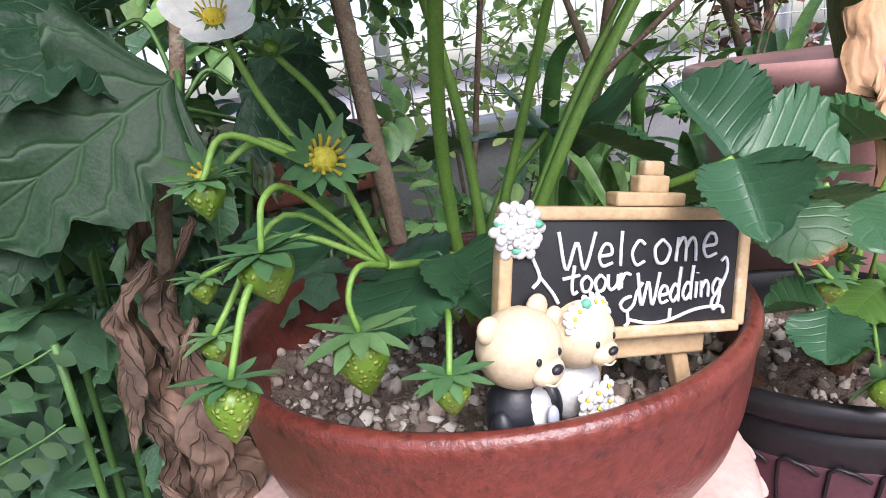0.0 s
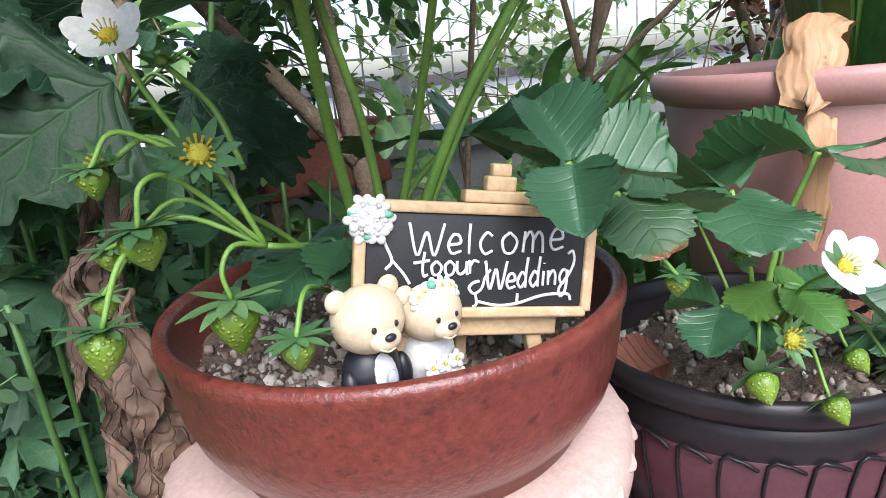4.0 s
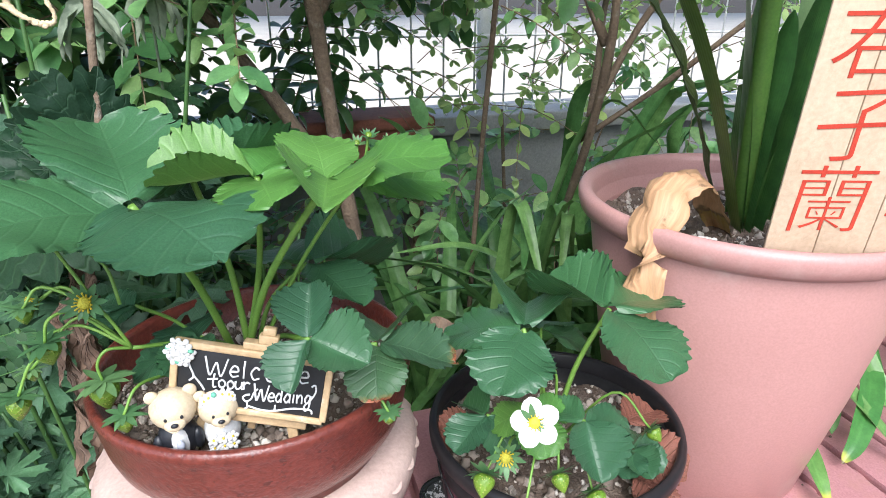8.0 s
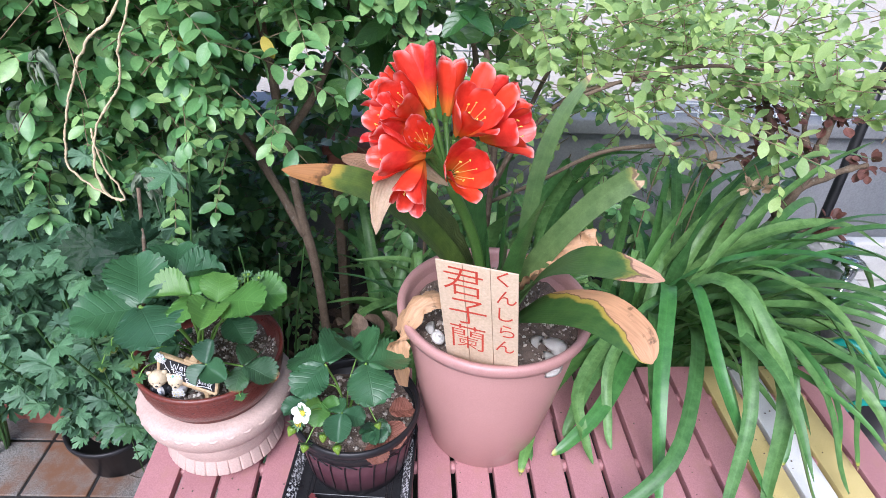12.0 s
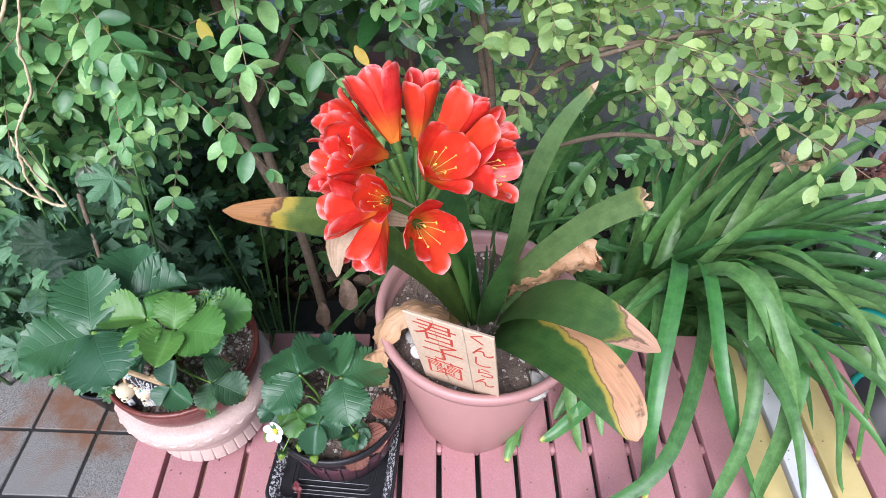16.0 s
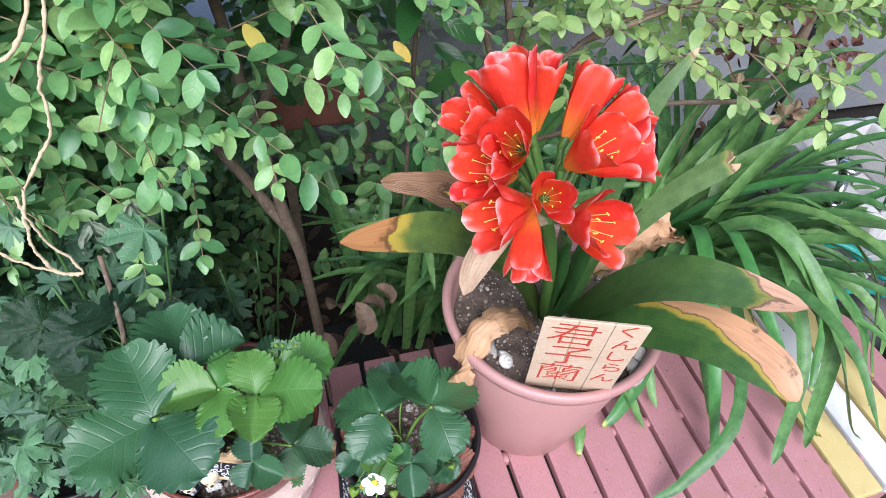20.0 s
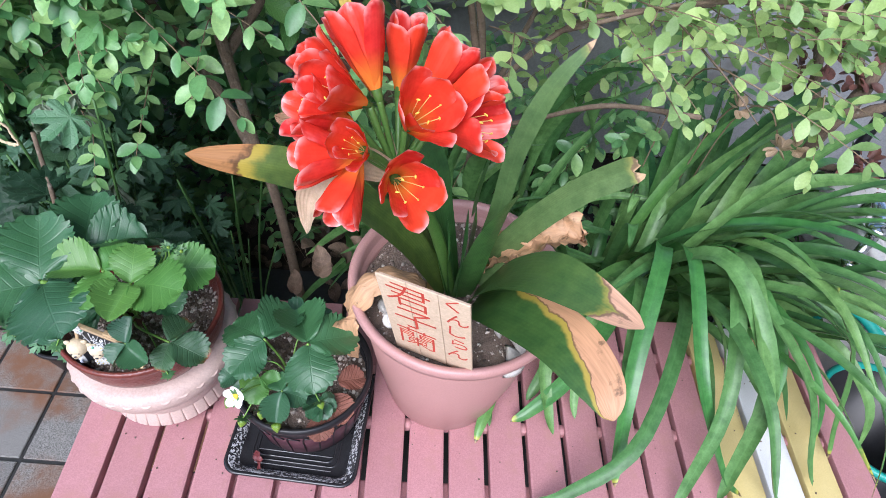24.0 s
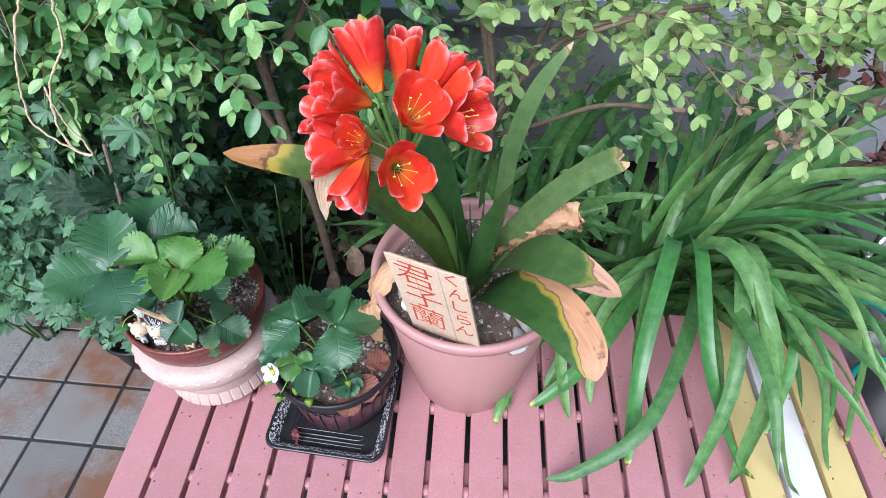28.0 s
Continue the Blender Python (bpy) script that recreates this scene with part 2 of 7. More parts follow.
def bez(points, n):
    """A smooth line through the points (Catmull-Rom), n + 1 places with even steps of the parameter."""
    p = [Vector(q) for q in points]
    p = [p[0] * 2 - p[1]] + p + [p[-1] * 2 - p[-2]]
    out = []
    m = len(p) - 3
    for i in range(n + 1):
        s = i / n * m
        k = min(int(s), m - 1)
        t = s - k
        a, b, c, d = p[k:k + 4]
        out.append(0.5 * (2 * b + (c - a) * t + (2 * a - 5 * b + 4 * c - d) * t * t + (3 * b - a - 3 * c + d) * t ** 3))
    return out


def tube_bm(points, r0, r1=None, segs=7, n=0, bm=None, bulge=None):
    """A round stem along the points, tapering from r0 to r1."""
    own = bm or bmesh.new()
    line = bez(points, n or 6 * (len(points) - 1))
    r1 = r0 if r1 is None else r1
    rings = []
    side = None
    for i, q in enumerate(line):
        t = (line[min(i + 1, len(line) - 1)] - line[max(i - 1, 0)]).normalized()
        if side is None:
            side = t.orthogonal().normalized()
        side = (side - t * side.dot(t)).normalized()
        up = t.cross(side)
        f = i / (len(line) - 1)
        r = r0 + (r1 - r0) * f
        if bulge:
            r *= bulge(f)
        rings.append([own.verts.new(q + r * (math.cos(a) * side + math.sin(a) * up)) for a in (2 * math.pi * k / segs for k in range(segs))])
    for a, b in zip(rings, rings[1:]):
        for k in range(segs):
            own.faces.new((a[k], a[(k + 1) % segs], b[(k + 1) % segs], b[k]))
    own.faces.new(rings[0][::-1])
    own.faces.new(rings[-1])
    return own


def strap_bm(points, width, shape, n=22, across=6, fold=0.15, twist=0.0, roll=0.0, wave=0.0, up=(0, 0, 1), bm=None, seed=0, ragged=0.0):
    """A long leaf along the points; width over its length by shape(u); fold: keel depth; u, v stored as UV."""
    own = bm or bmesh.new()
    uvl = own.loops.layers.uv.verify()
    rng = random.Random(seed)
    ph = rng.uniform(0, 6)
    line = bez(points, n)
    rows = []
    ref = Vector(up)
    for i, q in enumerate(line):
        u = i / n
        t = (line[min(i + 1, n)] - line[max(i - 1, 0)]).normalized()
        s = t.cross(ref)
        if s.length < 0.15:
            s = t.cross(Vector((0.3, 1, 0.2)))
        s.normalize()
        a = radians(roll + twist * u)
        nm = s.cross(t)
        s, nm = s * math.cos(a) + nm * math.sin(a), nm * math.cos(a) - s * math.sin(a)
        w = width * 0.5 * shape(u)
        row = []
        for k in range(across + 1):
            v = k / across * 2 - 1
            lift = fold * w * (abs(v) ** 1.4) + wave * w * math.sin(u * 16 + ph + (2.5 if v > 0 else 0)) * abs(v)
            e = q + s * (w * v) + nm * lift
            if ragged and i == n:
                e += t * ragged * rng.uniform(-1, 1)
            row.append((own.verts.new(e), u, (v + 1) / 2))
        rows.append(row)
    for a, b in zip(rows, rows[1:]):
        for k in range(across):
            quad = (a[k], a[k + 1], b[k + 1], b[k])
            f = own.faces.new([x[0] for x in quad])
            for lp, (_, u, v) in zip(f.loops, quad):
                lp[uvl].uv = (u, v)
    return own


def strap_shape(u, base=0.7, full=0.35, tip=0.75, end=0.03):
    if u < full:
        return base + (1 - base) * math.sin(u / full * math.pi / 2)
    if u < tip:
        return 1.0
    f = (u - tip) / (1 - tip)
    return max(end, math.sqrt(max(0.0, 1 - f * f)) * (1 - 0.25 * f))


def leaf_mesh(name, length, width, outline, mat, nu=8, nv=4, fold=0.12, curl=0.15, teeth=0, tooth=0.0, cup=0.0, ripple=0.0, seed=0):
    """A leaf blade on its own: base at 0, tip along +y, upper side up. outline(u) is its half width, 1 at most."""
    bm = bmesh.new()
    uvl = bm.loops.layers.uv.verify()
    rng = random.Random(seed)
    ph = rng.uniform(0, 6)
    rows = []
    for i in range(nu + 1):
        u = i / nu
        w = width * 0.5 * outline(u)
        row = []
        for k in range(nv + 1):
            v = k / nv * 2 - 1
            x = w * v
            y = length * u
            if teeth and abs(v) > 0.99 and 0.12 < u < 0.99:
                saw = (u * teeth) % 1.0
                x *= 1 + tooth * (saw - 0.4)
                y += length * tooth * 0.25 * saw
            z = fold * width * (abs(v) ** 1.2) * 0.5 * outline(u) - curl * length * u * u + cup * width * (v * v) * u
            if ripple:
                z += ripple * length * math.sin((u - abs(v) * 0.3) * 34 + ph) * abs(v) + ripple * length * 0.8 * math.sin(u * 6 + 3 * v + ph)
            row.append((bm.verts.new((x, y, z)), u, (v + 1) / 2))
        rows.append(row)
    for a, b in zip(rows, rows[1:]):
        for k in range(nv):
            quad = (a[k], a[k + 1], b[k + 1], b[k])
            f = bm.faces.new([q[0] for q in quad])
            for lp, (_, u, v) in zip(f.loops, quad):
                lp[uvl].uv = (u, v)
    return finish(bm, name, mat)


def lobed_mesh(name, size, mat, depth=0.45, tooth=0.14, seed=0, droop=0.2, steps=96, rings=4, waves=0.05, reach=118.0, crease=0.11):
    """A cut leaf with five lobes about the place where its stalk joins, tip along +y; u runs out along each lobe, v across it."""
    bm = bmesh.new()
    uvl = bm.loops.layers.uv.verify()
    rng = random.Random(seed)
    jit = [rng.uniform(0.88, 1.12) for _ in range(12)]
    mid = Vector((0, size * 0.25, 0))

    def radius(deg):
        f = abs(deg) / 45.0
        env = 1.0 - 0.10 * min(f, 1.0) - 0.20 * max(0.0, min(1.4, f - 1.0))
        lobe = int(round(deg / 45.0))
        env *= jit[lobe + 5]
        near = abs(deg / 45.0 - lobe)
        env *= 1 - depth * max(0.0, (near - 0.22) / 0.28) ** 1.5
        t = abs((deg / 15.0 + 0.5) % 1.0 - 0.5) * 2
        env *= 1 - tooth * (t ** 2.5)
        if abs(deg) > reach:
            env *= max(0.30, 1 - (abs(deg) - reach) / 45.0)
        return env * size * 0.62

    grid = []
    for j in range(1, rings + 1):
        rho = j / rings
        row = []
        for i in range(steps):
            deg = -180 + 360.0 * i / steps
            a = radians(deg)
            r = radius(deg) * rho
            p = mid + Vector((r * math.sin(a), r * math.cos(a), 0))
            off = abs(deg / 45.0 - round(deg / 45.0))
            p.z = -droop * r * r / size + size * (crease * off * rho - waves * rho * rho * math.sin(a * 7 + seed) - waves * 0.6 * rho * math.sin(a * 3 + seed * 2)) + size * 0.03 * noise.noise(p * (9 / size) + Vector((seed, 0, 0)))
            row.append((bm.verts.new(p), deg, rho))
        grid.append(row)
    hub = (bm.verts.new(mid), 0.0, 0.0)

    def face(*vs):
        f = bm.faces.new([x[0] for x in vs])
        degs = [x[1] for x in vs if x[2] > 0]
        if max(degs) - min(degs) > 180:
            degs = [180.0]
        c = round(sum(degs) / len(degs) / 45.0) * 45.0
        for lp, (_, deg, rho) in zip(f.loops, vs):
            lp[uvl].uv = (rho, min(1.0, max(0.0, 0.5 + (deg - c) / 45.0 * rho)))

    for i in range(steps):
        k = (i + 1) % steps
        face(hub, grid[0][k], grid[0][i])
        for a, b in zip(grid, grid[1:]):
            face(a[i], a[k], b[k], b[i])
    return finish(bm, name, mat)


def crumple(bm, amount, scale, seed=0):
    """Push the points of a withered leaf about."""
    s = Vector((seed * 1.3, seed * 0.7, seed * 2.1))
    for v in bm.verts:
        v.co += noise.noise_vector(v.co * scale + s) * amount + noise.noise_vector(v.co * scale * 2.7 - s) * amount * 0.45
    return bm


def scatter_mesh(bm_src, placements, name, mats):
    """Many copies of one small mesh joined into one, by numpy."""
    vs = np.array([v.co[:] for v in bm_src.vertices])
    loops = [list(p.vertices) for p in bm_src.polygons]
    uv = np.array([d.uv[:] for d in bm_src.uv_layers[0].data]) if bm_src.uv_layers else None
    allv, allf = [], []
    for i, m in enumerate(placements):
        a = np.array(m)
        allv.append(vs @ a[:3, :3].T + a[:3, 3])
        allf += [[x + i * len(vs) for x in f] for f in loops]
    me = bpy.data.meshes.new(name)
    me.from_pydata(np.concatenate(allv), [], allf)
    if uv is not None:
        lay = me.uv_layers.new(name="UVMap")
        lay.data.foreach_set("uv", np.tile(uv, (len(placements), 1)).astype(np.float32).ravel())
    for m in mats if isinstance(mats, (list, tuple)) else [mats]:
        me.materials.append(m)
    me.shade_smooth()
    return me


def aim(place, direction, size=1.0, spin=0.0, up=(0, 0, 1)):
    """A pose whose +y runs along direction and whose +z leans to up."""
    y = Vector(direction).normalized()
    z = Vector(up) - y * y.dot(Vector(up))
    if z.length < 0.05:
        z = y.orthogonal()
    z.normalize()
    x = y.cross(z)
    m = Matrix((x, y, z)).transposed().to_4x4()
    return Matrix.Translation(place) @ m @ Matrix.Rotation(radians(spin), 4, "Y") @ Matrix.Scale(size, 4)


# ---- the plan: table top at z = 0, slats along y, floor FLOOR below ----
PITCH, SLATS, FRONT, BACK, FLOOR = 0.065, 20, -0.058, 0.378, -0.38
CL = Vector((0.578, 0.229, 0.0))
BK = Vector((0.358, 0.161, 0.0))
BW = Vector((0.1310, 0.2015, 0.0))

# ---- ground, walls ----
bm = bmesh.new()
bmesh.ops.create_grid(bm, x_segments=30, y_segments=30, size=300, matrix=Matrix.Translation((0, 0, FLOOR - 0.035)))
tagged(part("ground", bm, EARTH), "dark garden earth below the paving", "ground", kind="structure")



# ---- paving, boundary wall, road ----
def paving():
    t = tagged(new("paving"), "grey-brown speckled paving tiles with rust stains", "paving", kind="structure")
    bed = box_bm(2.6, 3.2, 0.02, 0, (-0.06, -0.85, FLOOR - 0.0132))
    part("grout", bed, GROUT, t)
    tile = finish(box_bm(0.148, 0.148, 0.012, 0.0018, segs=1), "tile", TILE, False)
    turn = pose(-0.290, 0.197, 0, 0, 0, -2.0)
    n = 0
    for i in range(-5, 12):
        for j in range(-13, 3):
            m = turn @ pose((i + 0.5) * 0.1555, (j + 0.5) * 0.1555, FLOOR - 0.006 + 0.0006 * ((i * 7 + j * 3) % 3))
            if m.translation.x < 1.2 and (m.translation.x < 0.25 or m.translation.y < -0.1):
                piece("tile", tile, m, t)
                n += 1


def boundary_wall():
    t = tagged(new("wall_north"), "low grey concrete wall under the wire fence", "wall", kind="structure")
    part("base", box_bm(7.0, 0.16, 0.50, 0.006, (2.0, 1.42, FLOOR + 0.25)), CONCRETE, t)
    part("coping", box_bm(7.0, 0.20, 0.05, 0.006, (2.0, 1.41, FLOOR + 0.525)), CONCRETE, t)


bm = box_bm(60, 24, 0.05, 0, (4, 13.6, FLOOR + 0.10))
tagged(part("road", bm, ROAD), "pale sunlit concrete road behind the fence", "road", kind="structure")
boundary_wall()


# ---- slatted table ----
def slatted_table():
    t = empty("slatted_table")
    tagged(t, "low garden table of pink, yellow and white slats", "table")
    protos = {}
    ln = BACK - FRONT
    for k in range(SLATS):
        mat = {16: YELLOW_SLAT, 17: WHITE_SLAT, 18: YELLOW_SLAT}.get(k, PINK_SLAT)
        if mat.name not in protos:
            protos[mat.name] = finish(box_bm(0.0565, ln, 0.022, 0.004), "slat", mat, False)
        piece("slat", protos[mat.name], pose((k + 0.5) * PITCH, (FRONT + BACK) / 2, -0.011), t)
    for y in (FRONT + 0.09, BACK - 0.09):
        part("crossbar", box_bm(SLATS * PITCH - 0.04, 0.05, 0.035, 0.004, (SLATS * PITCH / 2, y, -0.0405)), PINK_SLAT, t)
    pin = finish(lathe_bm([(0.0001, -0.006), (0.008, -0.007), (0.0095, -0.009), (0.0095, -0.02)], 14), "pin", PINK_SLAT)
    for k in range(1, SLATS):
        for y in (0.0, 0.149, 0.30):
            piece("pin", pin, pose(k * PITCH, y, 0.0), t)
    for x in (0.06, SLATS * PITCH - 0.06):
        for y in (FRONT + 0.05, BACK - 0.05):
            part("leg", box_bm(0.05, 0.05, -FLOOR - 0.03, 0.004, (x, y, (FLOOR - 0.02) / 2 - 0.005)), PINK_SLAT, t)
    return t


slatted_table()

# ---- pots ----
POT_PINK = surface("dusty_pink_pot_plastic", (0.395, 0.206, 0.188), (0.450, 0.248, 0.228), 0.42, 6, 500, 0.08, 0.0004, stain=(0.46, 0.31, 0.28), stain_scale=7, grain=0.3)
GLAZE = surface("red_brown_glazed_clay", (0.098, 0.020, 0.014), (0.178, 0.040, 0.028), 0.32, 22, 300, 0.75, 0.0010, stain=(0.07, 0.016, 0.012), stain_scale=140, stain_at=(0.56, 0.66), coat=0.15, grain=0.6)
BLACK_PLASTIC = surface("black_pot_plastic", (0.010, 0.010, 0.011), (0.022, 0.020, 0.022), 0.34, 12, 300, 0.1, 0.0004, spec=0.3)
PALE_CLAY = surface("pale_pink_glazed_clay", (0.442, 0.315, 0.272), (0.561, 0.416, 0.365), 0.5, 20, 300, 0.3, 0.0008, stain=(0.40, 0.22, 0.15), stain_scale=18, stain_at=(0.62, 0.8))
SOIL = surface("potting_soil", (0.091, 0.064, 0.049), (0.243, 0.179, 0.140), 0.95, 90, 600, 1.0, 0.003, stain=(0.20, 0.16, 0.13), stain_scale=160, stain_at=(0.55, 0.62))


def pot_profile(rb, rr, h, wall, rim_h, rim_out, floor_h):
    return [(0.0001, 0.0), (rb - 0.004, 0.0), (rb, 0.004), (rb + (rr - rim_out - rb) * 0.5, h * 0.5), (rr - rim_out, h - rim_h), (rr - 0.002, h - rim_h + 0.003), (rr, h - rim_h * 0.5), (rr - 0.001, h - 0.003), (rr - 0.004, h), (rr - wall, h - 0.001), (rr - wall - 0.003, h - 0.006), (rb - wall + (rr - wall - rb) * 0.75, floor_h), (0.0001, floor_h)]


def clivia_pot():
    t = tagged(empty("clivia_pot", CL), "large dusty pink plastic pot on the slatted table", "plant pot")
    h, rr, rb = 0.293, 0.1545, 0.096
    part("body", lathe_bm([(0.0001, 0.0), (rb - 0.006, 0.0), (rb, 0.005), (rb + 0.022, h * 0.4), (rr - 0.012, h - 0.022), (rr - 0.0135, h - 0.018), (rr - 0.016, h - 0.02), (rb + 0.016, h * 0.4), (0.0001, h * 0.3)], 96), POT_PINK, t)
    part("rim", lathe_bm([(rr - 0.0165, h - 0.03), (rr - 0.010, h - 0.0235), (rr - 0.003, h - 0.020), (rr - 0.0005, h - 0.012), (rr, h - 0.006), (rr - 0.002, h - 0.001), (rr - 0.006, h), (rr - 0.011, h - 0.002), (rr - 0.014, h - 0.008), (rr - 0.0175, h - 0.03), (rr - 0.03, h - 0.09)], 96), POT_PINK, t, "rolled pink rim")
    soil_disc(t, rr - 0.019, h - 0.036, 900, 5, (0.0014, 0.0046))
    return t


def bowl():
    t = tagged(empty("bowl_pot", BW + Vector((0, 0, 0.145))), "shallow red-brown glazed clay bowl standing on a pale planter", "plant pot")
    part("body", lathe_bm([(0.0001, 0), (0.0869, 0), (0.0903, 0.002), (0.0913, 0.0085), (0.0937, 0.0105), (0.0992, 0.0165), (0.1043, 0.0255), (0.1076, 0.0365), (0.1095, 0.048), (0.1107, 0.058), (0.1117, 0.0640), (0.1128, 0.0668), (0.1130, 0.0705), (0.1118, 0.0732), (0.1093, 0.0742), (0.1070, 0.0732), (0.1056, 0.0700), (0.1045, 0.0620), (0.1014, 0.052), (0.0942, 0.04), (0.0001, 0.035)], 128), GLAZE, t)
    soil_disc(t, 0.1020, 0.047, 1800, 11, (0.0010, 0.0046))
    return t


def pale_planter():
    t = tagged(empty("pale_planter", BW + Vector((-0.004, 0.005, 0))), "pale pink clay planter with egg-shaped relief on its rim", "planter")
    part("body", lathe_bm([(0.0001, 0.0), (0.066, 0), (0.072, 0.004), (0.078, 0.014), (0.078, 0.02), (0.088, 0.042), (0.095, 0.063), (0.096, 0.082), (0.092, 0.095), (0.0001, 0.095)], 112), PALE_CLAY, t)
    flute = finish(box_bm(0.0185, 0.008, 0.062, 0.0038, segs=3), "flute", PALE_CLAY)
    for i in range(32):
        a = 2 * math.pi * i / 32
        piece("flute", flute, Matrix.Rotation(a, 4, "Z") @ pose(0, -0.0865, 0.052, -14), t)
    part("rim", lathe_bm([(0.088, 0.093), (0.102, 0.094), (0.112, 0.100), (0.1182, 0.110), (0.1212, 0.122), (0.1216, 0.1325), (0.1178, 0.1405), (0.109, 0.1452), (0.094, 0.1470), (0.0001, 0.1445)], 112), PALE_CLAY, t, "flared pale rim")
    egg = finish(lathe_bm([(0.0085, 0.0), (0.0102, 0.0012), (0.0095, 0.0026), (0.008, 0.003), (0.0068, 0.0022), (0.0062, 0.0008), (0.004, 0.0012), (0.0001, 0.0018)], 20), "relief", PALE_CLAY)
    for i in range(30):
        a = 2 * math.pi * i / 30
        piece("relief", egg, Matrix.Rotation(a, 4, "Z") @ pose(0, -0.1150, 0.1372, 36) @ Matrix.Diagonal((0.98, 1.0, 0.35, 1)), t)
    return t


PLUM = surface("dark_plum_label", (0.060, 0.022, 0.030), (0.090, 0.034, 0.044), 0.35, 12, 300, 0.15, 0.0004, stain=(0.03, 0.014, 0.018), stain_scale=30)
TRAY_SPECKLE = surface("black_speckled_plastic", (0.012, 0.012, 0.013), (0.03, 0.03, 0.032), 0.3, 30, 240, 0.1, stain=(0.45, 0.45, 0.46), stain_scale=230, stain_at=(0.51, 0.55))
TRAY_BLACK = surface("black_glossy_plastic", (0.012, 0.012, 0.013), (0.025, 0.025, 0.027), 0.22, 30, 400, 0.1)
TRAY_LINE = surface("pale_tray_line", (0.24, 0.24, 0.24), (0.40, 0.40, 0.40), 0.4, 30, 400, 0.1)


def black_pot():
    t = tagged(empty("black_pot", BK + Vector((0, 0, 0.006))), "black plastic pot with a plum band, standing on a tray", "plant pot")
    part("body", lathe_bm([(0.0001, 0.0), (0.077, 0.0), (0.080, 0.004), (0.083, 0.018), (0.084, 0.019), (0.094, 0.09), (0.0955, 0.10), (0.0975, 0.118), (0.094, 0.118), (0.091, 0.10), (0.0001, 0.09)], 96), BLACK_PLASTIC, t)
    part("band", lathe_bm([(0.0835, 0.020), (0.0848, 0.021), (0.0948, 0.092), (0.0940, 0.093)], 96), PLUM, t, "dark plum band")
    for i in range(26):
        a = 2 * math.pi * i / 26
        part("rib", tube_bm([(0.0850 * math.cos(a), 0.0850 * math.sin(a), 0.022), (0.0955 * math.cos(a), 0.0955 * math.sin(a), 0.088), (0.0962 * math.cos(a + 0.1), 0.0962 * math.sin(a + 0.1), 0.093), (0.0955 * math.cos(a + 0.2), 0.0955 * math.sin(a + 0.2), 0.088)], 0.0011, 0.0011, 5, 8), BLACK_PLASTIC, t)
    part("rim", lathe_bm([(0.0965, 0.116), (0.101, 0.117), (0.1035, 0.121), (0.104, 0.127), (0.1025, 0.132), (0.099, 0.1335), (0.0965, 0.131), (0.0955, 0.116), (0.093, 0.09)], 96), BLACK_PLASTIC, t, "shiny black rim")
    soil_disc(t, 0.0945, 0.108, 460, 23, (0.0016, 0.006))
    return t


def tray():
    t = tagged(empty("plastic_tray"), "black plastic food tray with white lines and speckled edge", "tray")
    t.matrix_basis = pose(0.352, 0.136, 0.0005, 0, 0, -5)
    def rounded(half, z, corner):
        out = []
        for q in range(4):
            for k in range(7):
                a = math.pi / 2 * (q + k / 6)
                sx, sy = ((1, 1), (-1, 1), (-1, -1), (1, -1))[q]
                out.append((sx * (half - corner) + corner * math.cos(a), sy * (half - corner) + corner * math.sin(a), z))
        return out

    def loft(rings, cap=False):
        bm = bmesh.new()
        rows = [[bm.verts.new(p) for p in ring] for ring in rings]
        for a, b in zip(rows, rows[1:]):
            for k in range(len(a)):
                bm.faces.new((a[k], a[(k + 1) % len(a)], b[(k + 1) % len(b)], b[k]))
        if cap:
            bm.faces.new(rows[-1])
        return bm

    part("base", loft([rounded(0.084, 0.0006, 0.016), rounded(0.086, 0.005, 0.017), rounded(0.083, 0.0052, 0.016), rounded(0.081, 0.0028, 0.015), rounded(0.074, 0.0024, 0.013)], True), TRAY_BLACK, t)
    part("side", loft([rounded(0.086, 0.005, 0.017), rounded(0.098, 0.0195, 0.022), rounded(0.0965, 0.0200, 0.021), rounded(0.0835, 0.0056, 0.016)]), TRAY_SPECKLE, t, "speckled tray edge")
    part("rim", loft([rounded(0.0965, 0.0200, 0.021), rounded(0.0985, 0.0215, 0.022), rounded(0.1015, 0.0208, 0.024), rounded(0.1022, 0.0180, 0.024), rounded(0.1010, 0.0180, 0.024), rounded(0.098, 0.0193, 0.022)]), TRAY_BLACK, t, "glossy black tray rim")
    for half in (0.062, 0.069):
        part("ridge", loft([rounded(half, 0.0024, 0.012), rounded(half - 0.001, 0.0042, 0.012), rounded(half - 0.0025, 0.0042, 0.011), rounded(half - 0.0035, 0.0024, 0.011)]), TRAY_BLACK, t)
    for x, y, a in ((-0.060, -0.093, 0), (0.055, -0.093, 0), (-0.093, -0.050, 90), (-0.093, 0.045, 90), (0.093, -0.060, 90), (0.093, 0.040, 90)):
        m = part("line", box_bm(0.004, 0.013, 0.0008, 0), TRAY_LINE, t)
        m.matrix_basis = pose(x, y, 0.0142, 0, 0, a) @ pose(0, 0, 0, (50 if y < -0.08 else 50 if x > 0 else -50) * -1 if a == 0 else 0) if a == 0 else pose(x, y, 0.0142) @ Matrix.Rotation(radians(-50 if x > 0 else 50), 4, "Y") @ Matrix.Rotation(radians(90), 4, "Z")
    for y in (-0.074, -0.052, 0.060):
        part("line", box_bm(0.120, 0.0010, 0.0006, 0, (0, y, 0.0030)), TRAY_LINE, t)
    return t




